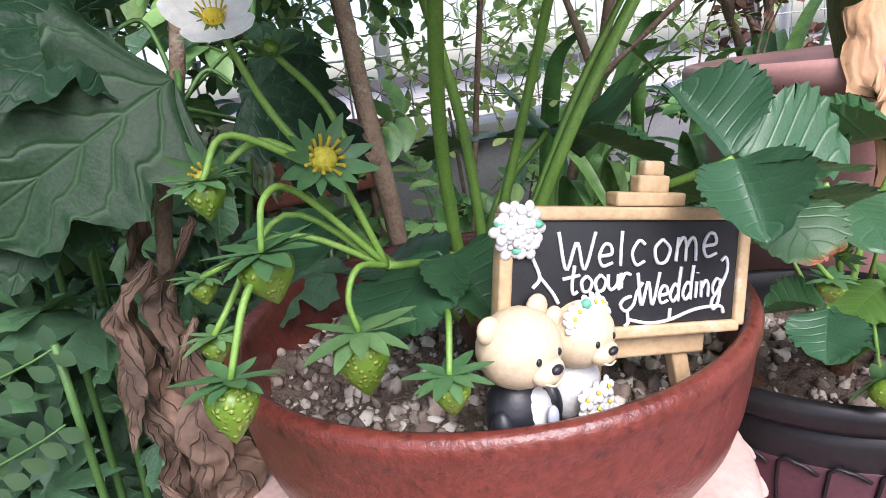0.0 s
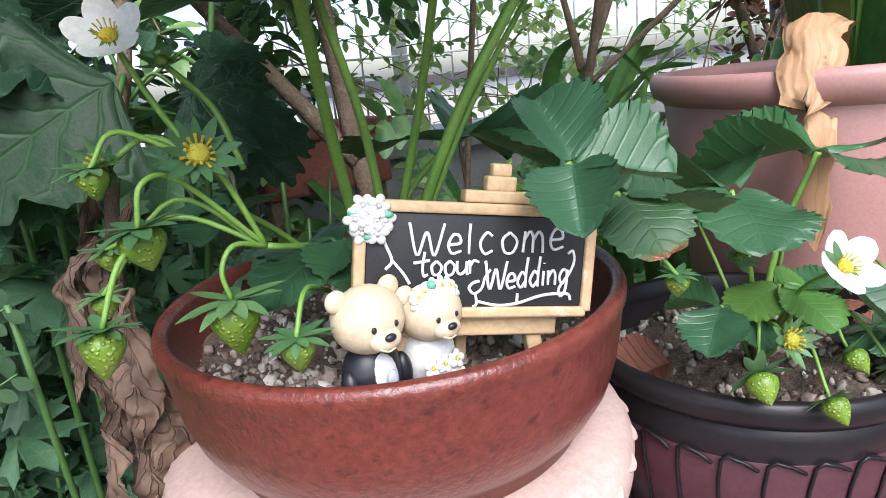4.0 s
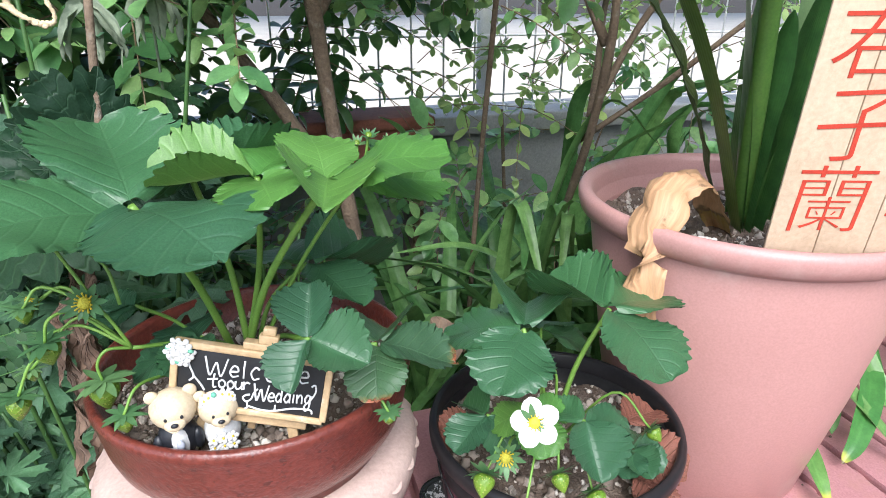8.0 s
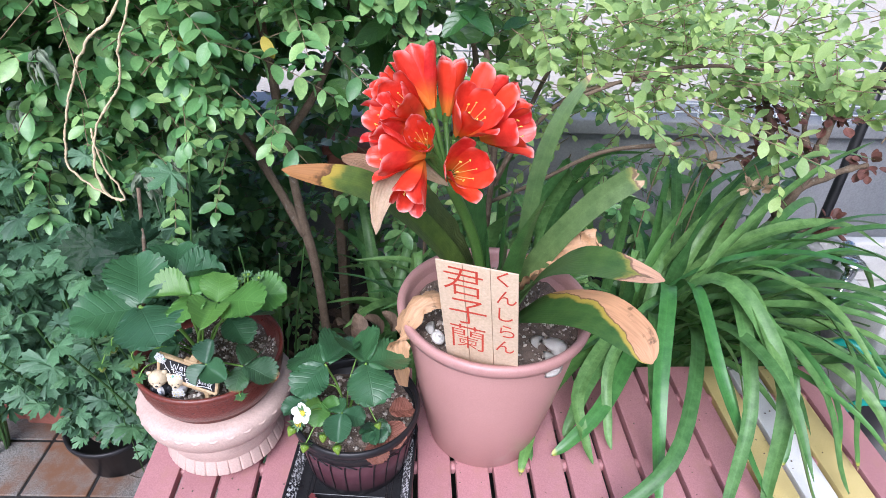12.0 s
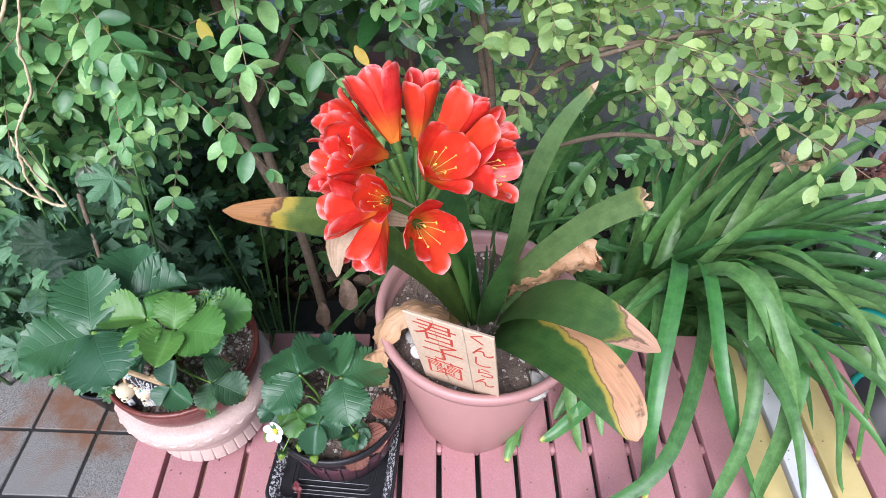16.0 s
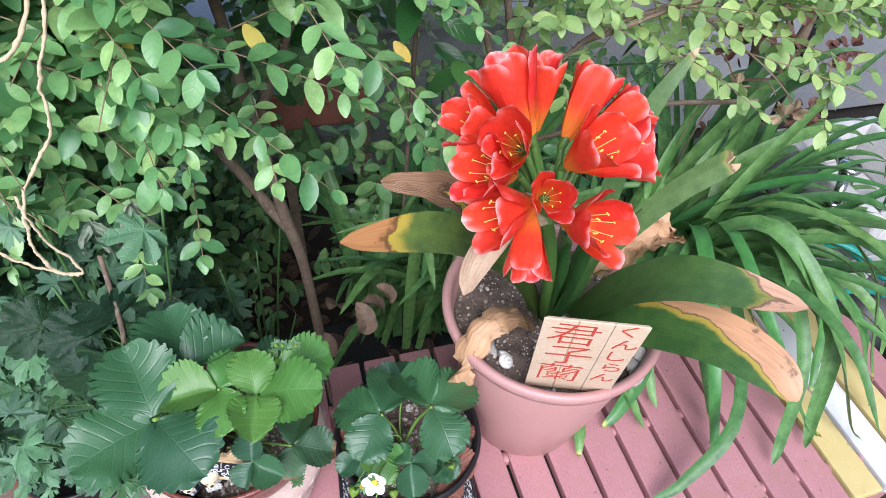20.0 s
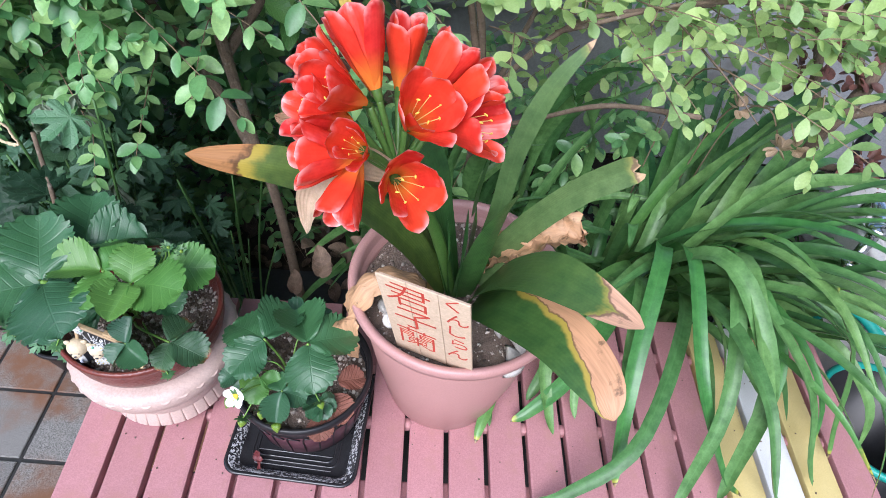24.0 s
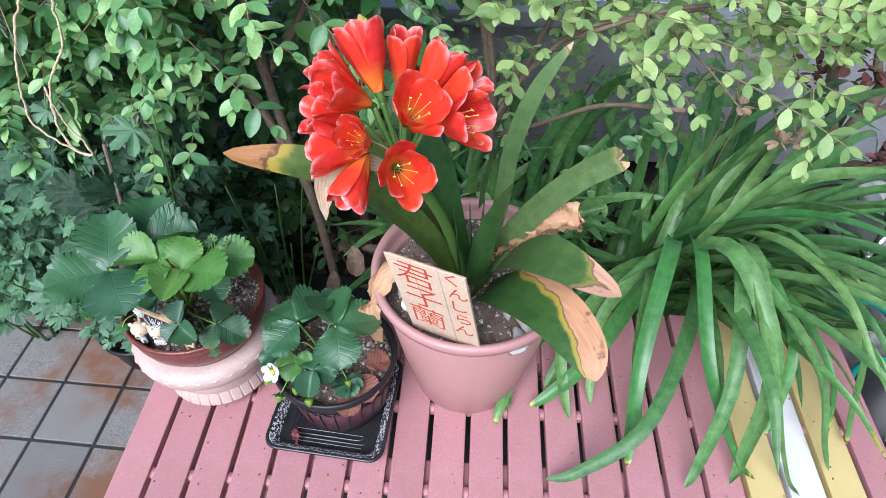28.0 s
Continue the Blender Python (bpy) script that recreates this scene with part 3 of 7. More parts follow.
# ---- plant materials ----
STRAW_DARK = leaf_mat("strawberry_leaf_dark", (0.022, 0.088, 0.036), (0.050, 0.150, 0.062), 0.36, (0.065, 0.155, 0.07), 7, 0.20, 0.55, 0.26, 0.10, 0.16, spec=0.45)
STRAW_YOUNG = leaf_mat("strawberry_leaf_young", (0.070, 0.20, 0.028), (0.125, 0.30, 0.045), 0.42, (0.20, 0.42, 0.08), 7, 0.3, 0.55, 0.15, 0.22, 0.12)
STRAW_DEAD = leaf_mat("strawberry_leaf_withered", (0.16, 0.045, 0.025), (0.30, 0.10, 0.06), 0.7, (0.38, 0.2, 0.12), 7, 0.3, 0.55, 0.8, 0.1, 0.2, hue=0.0)
STRAW_RIM = leaf_mat("strawberry_leaf_scorched", (0.025, 0.08, 0.032), (0.05, 0.13, 0.05), 0.45, (0.09, 0.19, 0.08), 7, 0.3, 0.55, 0.4, 0.12, 0.1, dead=(0.92, 0.96, (0.30, 0.09, 0.04), (0.12, 0.12, 0.04), 0.0))
STEM = surface("hairy_green_stem", (0.10, 0.22, 0.035), (0.19, 0.34, 0.06), 0.5, 60, 900, 0.3, 0.0005)
STEM_DARK = surface("dark_green_stem", (0.035, 0.10, 0.025), (0.07, 0.16, 0.035), 0.5, 60, 900, 0.3, 0.0005)
PETAL_WHITE = leaf_mat("white_petal", (0.90, 0.90, 0.87), (0.95, 0.95, 0.92), 0.45, bump_s=0.1, trans=0.22, vary=0.02, hue=0.0, glow=(0.95, 0.95, 0.90))
STAMEN_YELLOW = surface("yellow_flower_centre", (0.62, 0.46, 0.02), (0.78, 0.62, 0.05), 0.6, 300, 900, 0.8, 0.001)
SEPAL = leaf_mat("sepal_green", (0.050, 0.142, 0.046), (0.110, 0.245, 0.085), 0.5, trans=0.15, bump_s=0.2)


def berry_mat():
    m, n, l, b = node_mat("unripe_strawberry")
    co = n.new("ShaderNodeTexCoord").outputs["Object"]
    vo = n.new("ShaderNodeTexVoronoi")
    vo.inputs["Scale"].default_value = 620.0
    l.new(co, vo.inputs["Vector"])
    nz = noise_node(n, l, 70.0)
    flesh = ramp(n, l, nz.outputs["Fac"], [(0.3, (0.085, 0.17, 0.014)), (0.7, (0.15, 0.25, 0.026))])
    seed = smooth(n, l, vo.outputs["Distance"], 0.34, 0.22)
    l.new(mix(n, l, seed, flesh, (0.30, 0.36, 0.07)), b.inputs["Base Color"])
    b.inputs["Roughness"].default_value = 0.38
    b.inputs["Subsurface Weight"].default_value = 0.1
    b.inputs["Subsurface Radius"].default_value = (0.002, 0.004, 0.001)
    bump(n, l, b, math_node(n, l, "SUBTRACT", seed, math_node(n, l, "MULTIPLY", smooth(n, l, vo.outputs["Distance"], 0.3, 0.5), 0.3)), 0.55, 0.0012)
    return m


BERRY = berry_mat()


def leaflet_outline(u):
    return max(0.03, math.sin(math.pi * min(1.0, u ** 1.16 * 0.985 + 0.012)) ** 0.50)


def leaflet_mesh(mat, width, fold, curl, seed, teeth=10, side_veins=7, slant=0.55):
    """A toothed strawberry leaflet, puffed up between its side veins: base at 0, tip along +y."""
    bm = bmesh.new()
    uvl = bm.loops.layers.uv.verify()
    rng = random.Random(seed)
    ph = rng.uniform(0, 6)
    nu, nv, rows = teeth * 5, 12, []
    for i in range(nu + 1):
        u = i / nu
        w = width * 0.5 * leaflet_outline(u)
        row = []
        for k in range(nv + 1):
            v = k / nv * 2 - 1
            x, y = w * v, u
            if abs(v) > 0.8 and 0.15 < u < 0.995:
                edge = (abs(v) - 0.8) / 0.2
                saw = (0.0, 0.45, 0.8, 1.0, 0.75)[i % 5]
                x += math.copysign(0.062 * (saw - 0.45) * min(1.0, 2.2 * w), v) * edge
                y += 0.055 * (saw - 0.3) * edge
            fr = ((u - slant * abs(v) * 0.5) * side_veins - 0.25) % 1.0
            z = fold * abs(x) * (0.6 + 0.4 * abs(v)) - curl * u * u + 0.0055 * math.sin(math.pi * fr) * min(1.0, abs(v) * 2.2) * min(1.0, w * 5)
            z += 0.030 * math.sin(u * 5 + 2.4 * v + ph) + 0.022 * math.sin(u * 11 - 4 * v + ph * 2) * abs(v) - 0.04 * max(0.0, abs(v) - 0.6) * (1 + math.sin(u * 9 + ph))
            row.append((bm.verts.new((x, y, z)), u, (v + 1) / 2))
        rows.append(row)
    for a, b in zip(rows, rows[1:]):
        for k in range(nv):
            quad = (a[k], a[k + 1], b[k + 1], b[k])
            f = bm.faces.new([q[0] for q in quad])
            for lp, (_, u, v) in zip(f.loops, quad):
                lp[uvl].uv = (u, v)
    return finish(bm, "leaflet", mat)


STRAW_MESH = {}
for key, mat in (("dark", STRAW_DARK), ("young", STRAW_YOUNG), ("dead", STRAW_DEAD), ("rim", STRAW_RIM)):
    STRAW_MESH[key] = [leaflet_mesh(mat, w, f, c, s) for s, (w, f, c) in enumerate(((1.02, 0.20, 0.06), (0.98, 0.34, 0.10), (1.06, 0.12, 0.14), (1.02, 0.85, 0.16)))]


def trifoliate(parent, root, joint, heading, size, kind="dark", lean=15.0, bend=0.25, spread=78.0, stalk=0.0016, sizes=(1.0, 0.94, 0.94), seed=0, fold=0):
    """A strawberry leaf: stalk from root to joint and three leaflets. heading: degrees from +x of the middle one; lean: how far the blades dip."""
    rng = random.Random(seed)
    root, joint = Vector(root), Vector(joint)
    mid = root.lerp(joint, 0.55) + Vector((rng.uniform(-1, 1), rng.uniform(-1, 1), 0)) * bend * 0.06 + Vector((0, 0, bend * 0.05))
    part("leaf_stalk", tube_bm([root, mid, joint], stalk * 1.25, stalk, 7), STEM, parent)
    for i, (da, s) in enumerate(zip((0, spread, -spread), sizes)):
        a = radians(heading + da)
        dip = radians(lean + rng.uniform(-8, 8))
        d = Vector((math.cos(a) * math.cos(dip), math.sin(a) * math.cos(dip), -math.sin(dip)))
        m = aim(joint + d * size * 0.03, d, size * s * rng.uniform(0.94, 1.06), rng.uniform(-14, 14))
        piece("leaflet", STRAW_MESH[kind][(i + fold + seed) % 4], m, parent)


def sepal_shape(u):
    return max(0.05, math.sin(math.pi * min(1, 0.12 + u * 0.86)) ** 0.8)


def calyx_bm(r, n=10, droop=0.3, bm=None, seed=0):
    own = bm or bmesh.new()
    rng = random.Random(seed)
    for i in range(n):
        a = 2 * math.pi * (i + rng.uniform(-0.2, 0.2)) / n
        ln = r * rng.uniform(0.8, 1.15)
        d = Vector((math.cos(a), math.sin(a), 0))
        up = rng.uniform(-0.5, 0.6)
        strap_bm([(0, 0, 0), d * ln * 0.5 + Vector((0, 0, -droop * ln * 0.15 + up * ln * 0.2)), d * ln + Vector((0, 0, -droop * ln + up * ln * 0.5))], ln * 0.34, sepal_shape, 6, 2, 0.2, bm=own)
    return own


def berry(parent, stem_points, length, radius, seed=0, tip=(0, 0, -1)):
    """A green strawberry that hangs from a stem: body, calyx and stem."""
    top = Vector(stem_points[-1])
    d = Vector(tip).normalized()
    turn = d.to_track_quat("-Z", "Y").to_matrix().to_4x4()
    prof = [(0.0001, 0.0)] + [(radius * (math.sin(math.pi * min(1, t ** 0.62)) ** 0.75) * (1 - 0.25 * t), -length * t) for t in (0.03, 0.08, 0.16, 0.26, 0.38, 0.5, 0.62, 0.74, 0.85, 0.93, 0.98)] + [(0.0001, -length)]
    b = part("berry", lathe_bm(prof, 22, 0.03, seed), BERRY, parent, "unripe green strawberry")
    b.matrix_basis = Matrix.Translation(top) @ turn @ Matrix.Scale(1.12, 4)
    part("calyx", calyx_bm(radius * 1.9, 13, 0.05, seed=seed), SEPAL, b)
    part("fruit_stalk", tube_bm(stem_points, 0.0011, 0.0009, 6), STEM, parent)


def bud(parent, stem_points, r, seed=0, facing=(0, -0.4, 0.5), yellow=True):
    """A faded flower: yellow centre in a ring of sepals, on its stem."""
    top = Vector(stem_points[-1])
    turn = Vector(facing).to_track_quat("Z", "Y").to_matrix().to_4x4()
    c = part("spent_flower", calyx_bm(r * 1.15, 13, -0.35, seed=seed), SEPAL, parent, "faded strawberry flower in green sepals")
    c.matrix_basis = Matrix.Translation(top) @ turn
    part("centre", crumple(lathe_bm([(0.0001, r * 0.42), (r * 0.2, r * 0.38), (r * 0.32, r * 0.24), (r * 0.35, r * 0.08), (r * 0.3, -r * 0.1), (0.0001, -r * 0.16)], 18), r * 0.06, 900, seed), FADED_YELLOW if yellow else BERRY, c)
    if yellow:
        for i in range(14):
            piece("stamen", FADED_STAMEN, Matrix.Rotation(2 * math.pi * i / 14, 4, "Z") @ pose(0, r * 0.26, 0.02 * r, -22 + 9 * ((i * 5) % 4)) @ Matrix.Scale(r, 4), c)
    part("flower_stalk", tube_bm(stem_points, 0.0012, 0.0010, 6), STEM, parent)


FADED_YELLOW = surface("faded_flower_centre", (0.30, 0.28, 0.02), (0.46, 0.42, 0.04), 0.7, 500, 900, 0.8, 0.001)
FADED_STAMEN = finish(tube_bm([(0, 0, 0), (0, 0.05, 0.22), (0, 0.16, 0.42)], 0.03, 0.055, 5, 6), "stamen", STAMEN_YELLOW)


def petal_bm(r, w, cup):
    return strap_bm([(0, 0, 0), (0, r * 0.5, cup * 0.3 * r), (0, r, cup * r)], w, lambda u: 0.35 + 0.65 * math.sin(u / 0.56 * math.pi / 2) if u < 0.56 else max(0.12, math.sqrt(max(0.0, 1 - ((u - 0.56) / 0.443) ** 2))), 12, 8, 0.12)


def white_flower(parent, stem_points, r, facing, seed=0):
    top = Vector(stem_points[-1])
    turn = Vector(facing).to_track_quat("Z", "Y").to_matrix().to_4x4()
    f = part("white_flower", lathe_bm([(0.0001, r * 0.24), (r * 0.16, r * 0.22), (r * 0.27, r * 0.1), (r * 0.22, -r * 0.06), (0.0001, -r * 0.1)], 20), STAMEN_YELLOW, parent, "open white strawberry flower with yellow centre")
    f.matrix_basis = Matrix.Translation(top) @ turn
    me = finish(petal_bm(r * 1.05, r * 0.98, 0.50), "petal", PETAL_WHITE)
    for i in range(5):
        piece("petal", me, Matrix.Rotation(2 * math.pi * i / 5 + 0.2, 4, "Z") @ pose(0, 0.12 * r, -0.02 * r * (i % 2)), f)
    part("calyx", calyx_bm(r * 0.95, 10, -0.05, seed=seed), SEPAL, f)
    st = finish(tube_bm([(0, 0, 0), (0, 0.03 * r, 0.2 * r), (0, 0.12 * r, 0.36 * r)], 0.012 * r, 0.03 * r, 5), "stamen", STAMEN_YELLOW)
    for i in range(12):
        piece("stamen", st, Matrix.Rotation(2 * math.pi * i / 12, 4, "Z") @ pose(0, 0.24 * r, 0.04 * r), f)
    part("flower_stalk", tube_bm(stem_points, 0.0013, 0.0010, 6), STEM, parent)


PEBBLE = surface("grey_pumice_grit", (0.22, 0.185, 0.155), (0.48, 0.43, 0.38), 0.9, 60, 500, 0.6, 0.001, vary=0.35)


def pebble_mesh(seed):
    bm = bmesh.new()
    bmesh.ops.create_icosphere(bm, subdivisions=2, radius=1.0)
    rng = Vector((seed * 3.1, seed * 1.7, 0))
    for v in bm.verts:
        v.co *= 0.8 + 0.9 * noise.noise(v.co * 1.3 + rng) + 0.3 * noise.noise(v.co * 3.1 + rng)
        v.co.z *= 0.7
    return finish(bm, "pebble", PEBBLE, False)


PEBBLES = [pebble_mesh(s) for s in range(4)]


def soil_disc(parent, radius, z, pebbles, seed, sizes=(0.0018, 0.0055), keep_out=0.0):
    """Heaped potting soil with grit lying in it."""
    rng = random.Random(seed)
    bm = bmesh.new()
    rings, segs = 26, 72
    rows = []
    for i in range(rings + 1):
        r = radius * i / rings
        rows.append([bm.verts.new((r * math.cos(a), r * math.sin(a), z + 0.010 * (noise.noise(Vector((r * math.cos(a) * 26, r * math.sin(a) * 26, seed))) - 0.1) + 0.004 * noise.noise(Vector((r * math.cos(a) * 140, r * math.sin(a) * 140, seed))) + 0.006 * (1 - i / rings))) for a in (2 * math.pi * k / segs for k in range(segs))] if i else [bm.verts.new((0, 0, z + 0.006))])
    for k in range(segs):
        bm.faces.new((rows[0][0], rows[1][k], rows[1][(k + 1) % segs]))
    for a, b in zip(rows[1:], rows[2:]):
        for k in range(segs):
            bm.faces.new((a[k], b[k], b[(k + 1) % segs], a[(k + 1) % segs]))
    part("soil", bm, SOIL, parent, "dark potting soil with pale grit")
    spots = []
    for _ in range(pebbles):
        r, a = radius * 0.97 * math.sqrt(rng.random()), rng.uniform(0, 6.283)
        x, y = r * math.cos(a), r * math.sin(a)
        zz = z + 0.010 * (noise.noise(Vector((x * 26, y * 26, seed))) - 0.1) + 0.006 * (1 - r / radius)
        s = sizes[0] + (sizes[1] - sizes[0]) * rng.random() ** 3
        spots.append(pose(x, y, zz + s * 0.3, rng.uniform(0, 360), rng.uniform(0, 360), rng.uniform(0, 360)) @ Matrix.Scale(s, 4))
    for m in spots[:60]:
        piece("pebble", PEBBLES[rng.randrange(4)], m, parent)
    tagged(hang(new("grit", scatter_mesh(PEBBLES[1], spots[60:], "grit", PEBBLE_MANY)), parent), kind="stuff")


PEBBLE_MANY, pn, pl, pb = node_mat("mixed_grit")
prnd = pn.new("ShaderNodeNewGeometry").outputs["Random Per Island"]
pl.new(ramp(pn, pl, prnd, [(0.0, (0.10, 0.075, 0.06)), (0.4, (0.28, 0.22, 0.18)), (0.75, (0.52, 0.46, 0.40)), (1.0, (0.68, 0.64, 0.58))]), pb.inputs["Base Color"])
pb.inputs["Roughness"].default_value = 0.9
bump(pn, pl, pb, noise_node(pn, pl, 500.0).outputs["Fac"], 0.5, 0.001)


clivia_pot()
bowl()
pale_planter()
black_pot()
tray()


# ---- clivia materials ----
CLIVIA_LEAF = leaf_mat("clivia_leaf", (0.030, 0.095, 0.020), (0.072, 0.185, 0.036), 0.38, stripes=14, bump_s=0.13, trans=0.08, vary=0.12, spec=0.5)
CLIVIA_TIP = leaf_mat("clivia_leaf_scorched_tip", (0.035, 0.085, 0.014), (0.085, 0.16, 0.022), 0.42, stripes=14, bump_s=0.13, trans=0.08, vary=0.05, dead=(0.83, 0.88, (0.36, 0.17, 0.06), (0.36, 0.28, 0.04), 0.05))
CLIVIA_SIDE = leaf_mat("clivia_leaf_scorched_side", (0.035, 0.095, 0.018), (0.085, 0.16, 0.028), 0.42, stripes=14, bump_s=0.13, trans=0.08, vary=0.05, dead=(0.59, 0.66, (0.52, 0.28, 0.15), (0.38, 0.29, 0.05), 0.0), side=-0.75)
CLIVIA_EDGE = leaf_mat("clivia_leaf_scorched_edge", (0.035, 0.095, 0.018), (0.075, 0.15, 0.028), 0.42, stripes=14, bump_s=0.13, trans=0.08, vary=0.05, dead=(0.935, 0.950, (0.52, 0.30, 0.19), (0.36, 0.31, 0.06), 0.22))
CLIVIA_DEAD = leaf_mat("clivia_leaf_dead", (0.05, 0.09, 0.02), (0.09, 0.14, 0.03), 0.6, stripes=12, bump_s=0.6, trans=0.08, vary=0.05, dead=(0.66, 0.72, (0.24, 0.13, 0.07), (0.40, 0.30, 0.05), 0.2))
CLIVIA_BROWN = leaf_mat("clivia_leaf_brown", (0.26, 0.11, 0.04), (0.52, 0.27, 0.12), 0.6, stripes=7, bump_s=0.5, trans=0.08, vary=0.1, hue=0.0, dead=(0.02, 0.05, (0.48, 0.28, 0.15), (0.3, 0.2, 0.05), 0.0))
CLIVIA_BROKEN = leaf_mat("clivia_leaf_broken_end", (0.055, 0.120, 0.030), (0.11, 0.20, 0.055), 0.42, stripes=14, bump_s=0.13, trans=0.08, vary=0.05, dead=(0.955, 0.975, (0.50, 0.34, 0.2), (0.30, 0.30, 0.08), 0.0))
BRACT = leaf_mat("papery_bract", (0.55, 0.36, 0.22), (0.70, 0.50, 0.34), 0.6, stripes=8, bump_s=0.5, trans=0.2, vary=0.05, hue=0.0)


def tepal_mat():
    m, n, l, b = node_mat("red_orange_tepal")
    uv = n.new("ShaderNodeUVMap")
    sep = n.new("ShaderNodeSeparateXYZ")
    l.new(uv.outputs["UV"], sep.inputs[0])
    u, v = sep.outputs["X"], sep.outputs["Y"]
    rnd = n.new("ShaderNodeObjectInfo").outputs["Random"]
    nz = noise_node(n, l, 90.0)
    red = ramp(n, l, nz.outputs["Fac"], [(0.3, (0.58, 0.016, 0.020)), (0.7, (0.76, 0.044, 0.034))])
    red = mix(n, l, math_node(n, l, "MULTIPLY", rnd, 0.45), red, (0.84, 0.095, 0.016))
    throat = smooth(n, l, u, 0.42, 0.08)
    col = mix(n, l, math_node(n, l, "MULTIPLY", throat, 0.75), red, (0.85, 0.30, 0.04))
    off = math_node(n, l, "ABSOLUTE", math_node(n, l, "SUBTRACT", v, 0.5))
    # paler edges and whitish highlights at the tips, both painted into the colour
    tip_patches = noise_node(n, l, 45.0, 3.0)
    rim = math_node(n, l, "MULTIPLY", math_node(n, l, "MAXIMUM", smooth(n, l, off, 0.20, 0.52), smooth(n, l, u, 0.80, 1.0)), smooth(n, l, u, 0.55, 0.88))
    rim = math_node(n, l, "MULTIPLY", rim, smooth(n, l, tip_patches.outputs["Fac"], 0.33, 0.56))
    col = mix(n, l, math_node(n, l, "MULTIPLY", rim, 0.8), col, (0.90, 0.50, 0.47))
    l.new(col, b.inputs["Base Color"])
    b.inputs["Roughness"].default_value = 0.27
    wv = math_node(n, l, "SINE", math_node(n, l, "MULTIPLY", v, 60.0))
    bump(n, l, b, math_node(n, l, "ADD", wv, nz.outputs["Fac"]), 0.07, 0.001)
    tr = n.new("ShaderNodeBsdfTranslucent")
    l.new(mix(n, l, 0.3, col, (0.9, 0.15, 0.02)), tr.inputs["Color"])
    ms = n.new("ShaderNodeMixShader")
    ms.inputs[0].default_value = 0.22
    l.new(b.outputs[0], ms.inputs[1])
    l.new(tr.outputs[0], ms.inputs[2])
    l.new(ms.outputs[0], n["Material Output"].inputs["Surface"])
    return m


TEPAL = tepal_mat()
FILAMENT = surface("pale_yellow_filament", (0.80, 0.55, 0.14), (0.86, 0.66, 0.22), 0.5, 80, 600, 0.1)
ANTHER = surface("yellow_anther", (0.78, 0.52, 0.05), (0.85, 0.64, 0.12), 0.6, 200, 900, 0.4)
SCAPE = surface("flower_scape_green", (0.045, 0.12, 0.022), (0.09, 0.18, 0.035), 0.45, 30, 400, 0.2)


def tepal_shape(u):
    if u < 0.62:
        return 0.30 + 0.70 * math.sin(u / 0.62 * math.pi / 2)
    return max(0.05, (1 - ((u - 0.62) / 0.385) ** 2) ** 0.72)


def tepal_mesh(length, width, r0, r1, flare, seed):
    """One tepal of the funnel, opening along +z, leaning out along +y."""
    pts = [(0, r0, 0), (0, r0 + (r1 - r0) * 0.36, length * 0.30), (0, r0 + (r1 - r0) * 0.74, length * 0.62), (0, r1, length * 0.88), (0, r1 + flare, length)]
    return finish(strap_bm(pts, width, tepal_shape, 18, 8, 0.34, up=(0, -1, 0), wave=0.05, seed=seed), "tepal", TEPAL)


OPEN_T = [tepal_mesh(0.064, w, 0.004, r, fl, s) for s, (w, r, fl) in enumerate(((0.034, 0.0255, 0.003), (0.027, 0.0240, 0.005), (0.033, 0.0265, 0.001)))]
HALF_T = [tepal_mesh(0.068, w, 0.004, r, fl, s) for s, (w, r, fl) in enumerate(((0.029, 0.0180, 0.002), (0.024, 0.0165, 0.004), (0.028, 0.0190, -0.001)))]
SHUT_T = [tepal_mesh(0.066, w, 0.004, r, fl, s) for s, (w, r, fl) in enumerate(((0.024, 0.0120, 0.002), (0.020, 0.0110, 0.005), (0.024, 0.0130, 0.0)))]
STAMEN_LINE = finish(tube_bm([(0, 0.002, 0.006), (0, 0.008, 0.03), (0, 0.012, 0.050)], 0.0005, 0.0004, 5), "filament", FILAMENT)
ANTHER_MESH = finish(lathe_bm([(0.0001, -0.0024), (0.0008, -0.0016), (0.0010, 0), (0.0008, 0.0016), (0.0001, 0.0024)], 8), "anther", ANTHER)


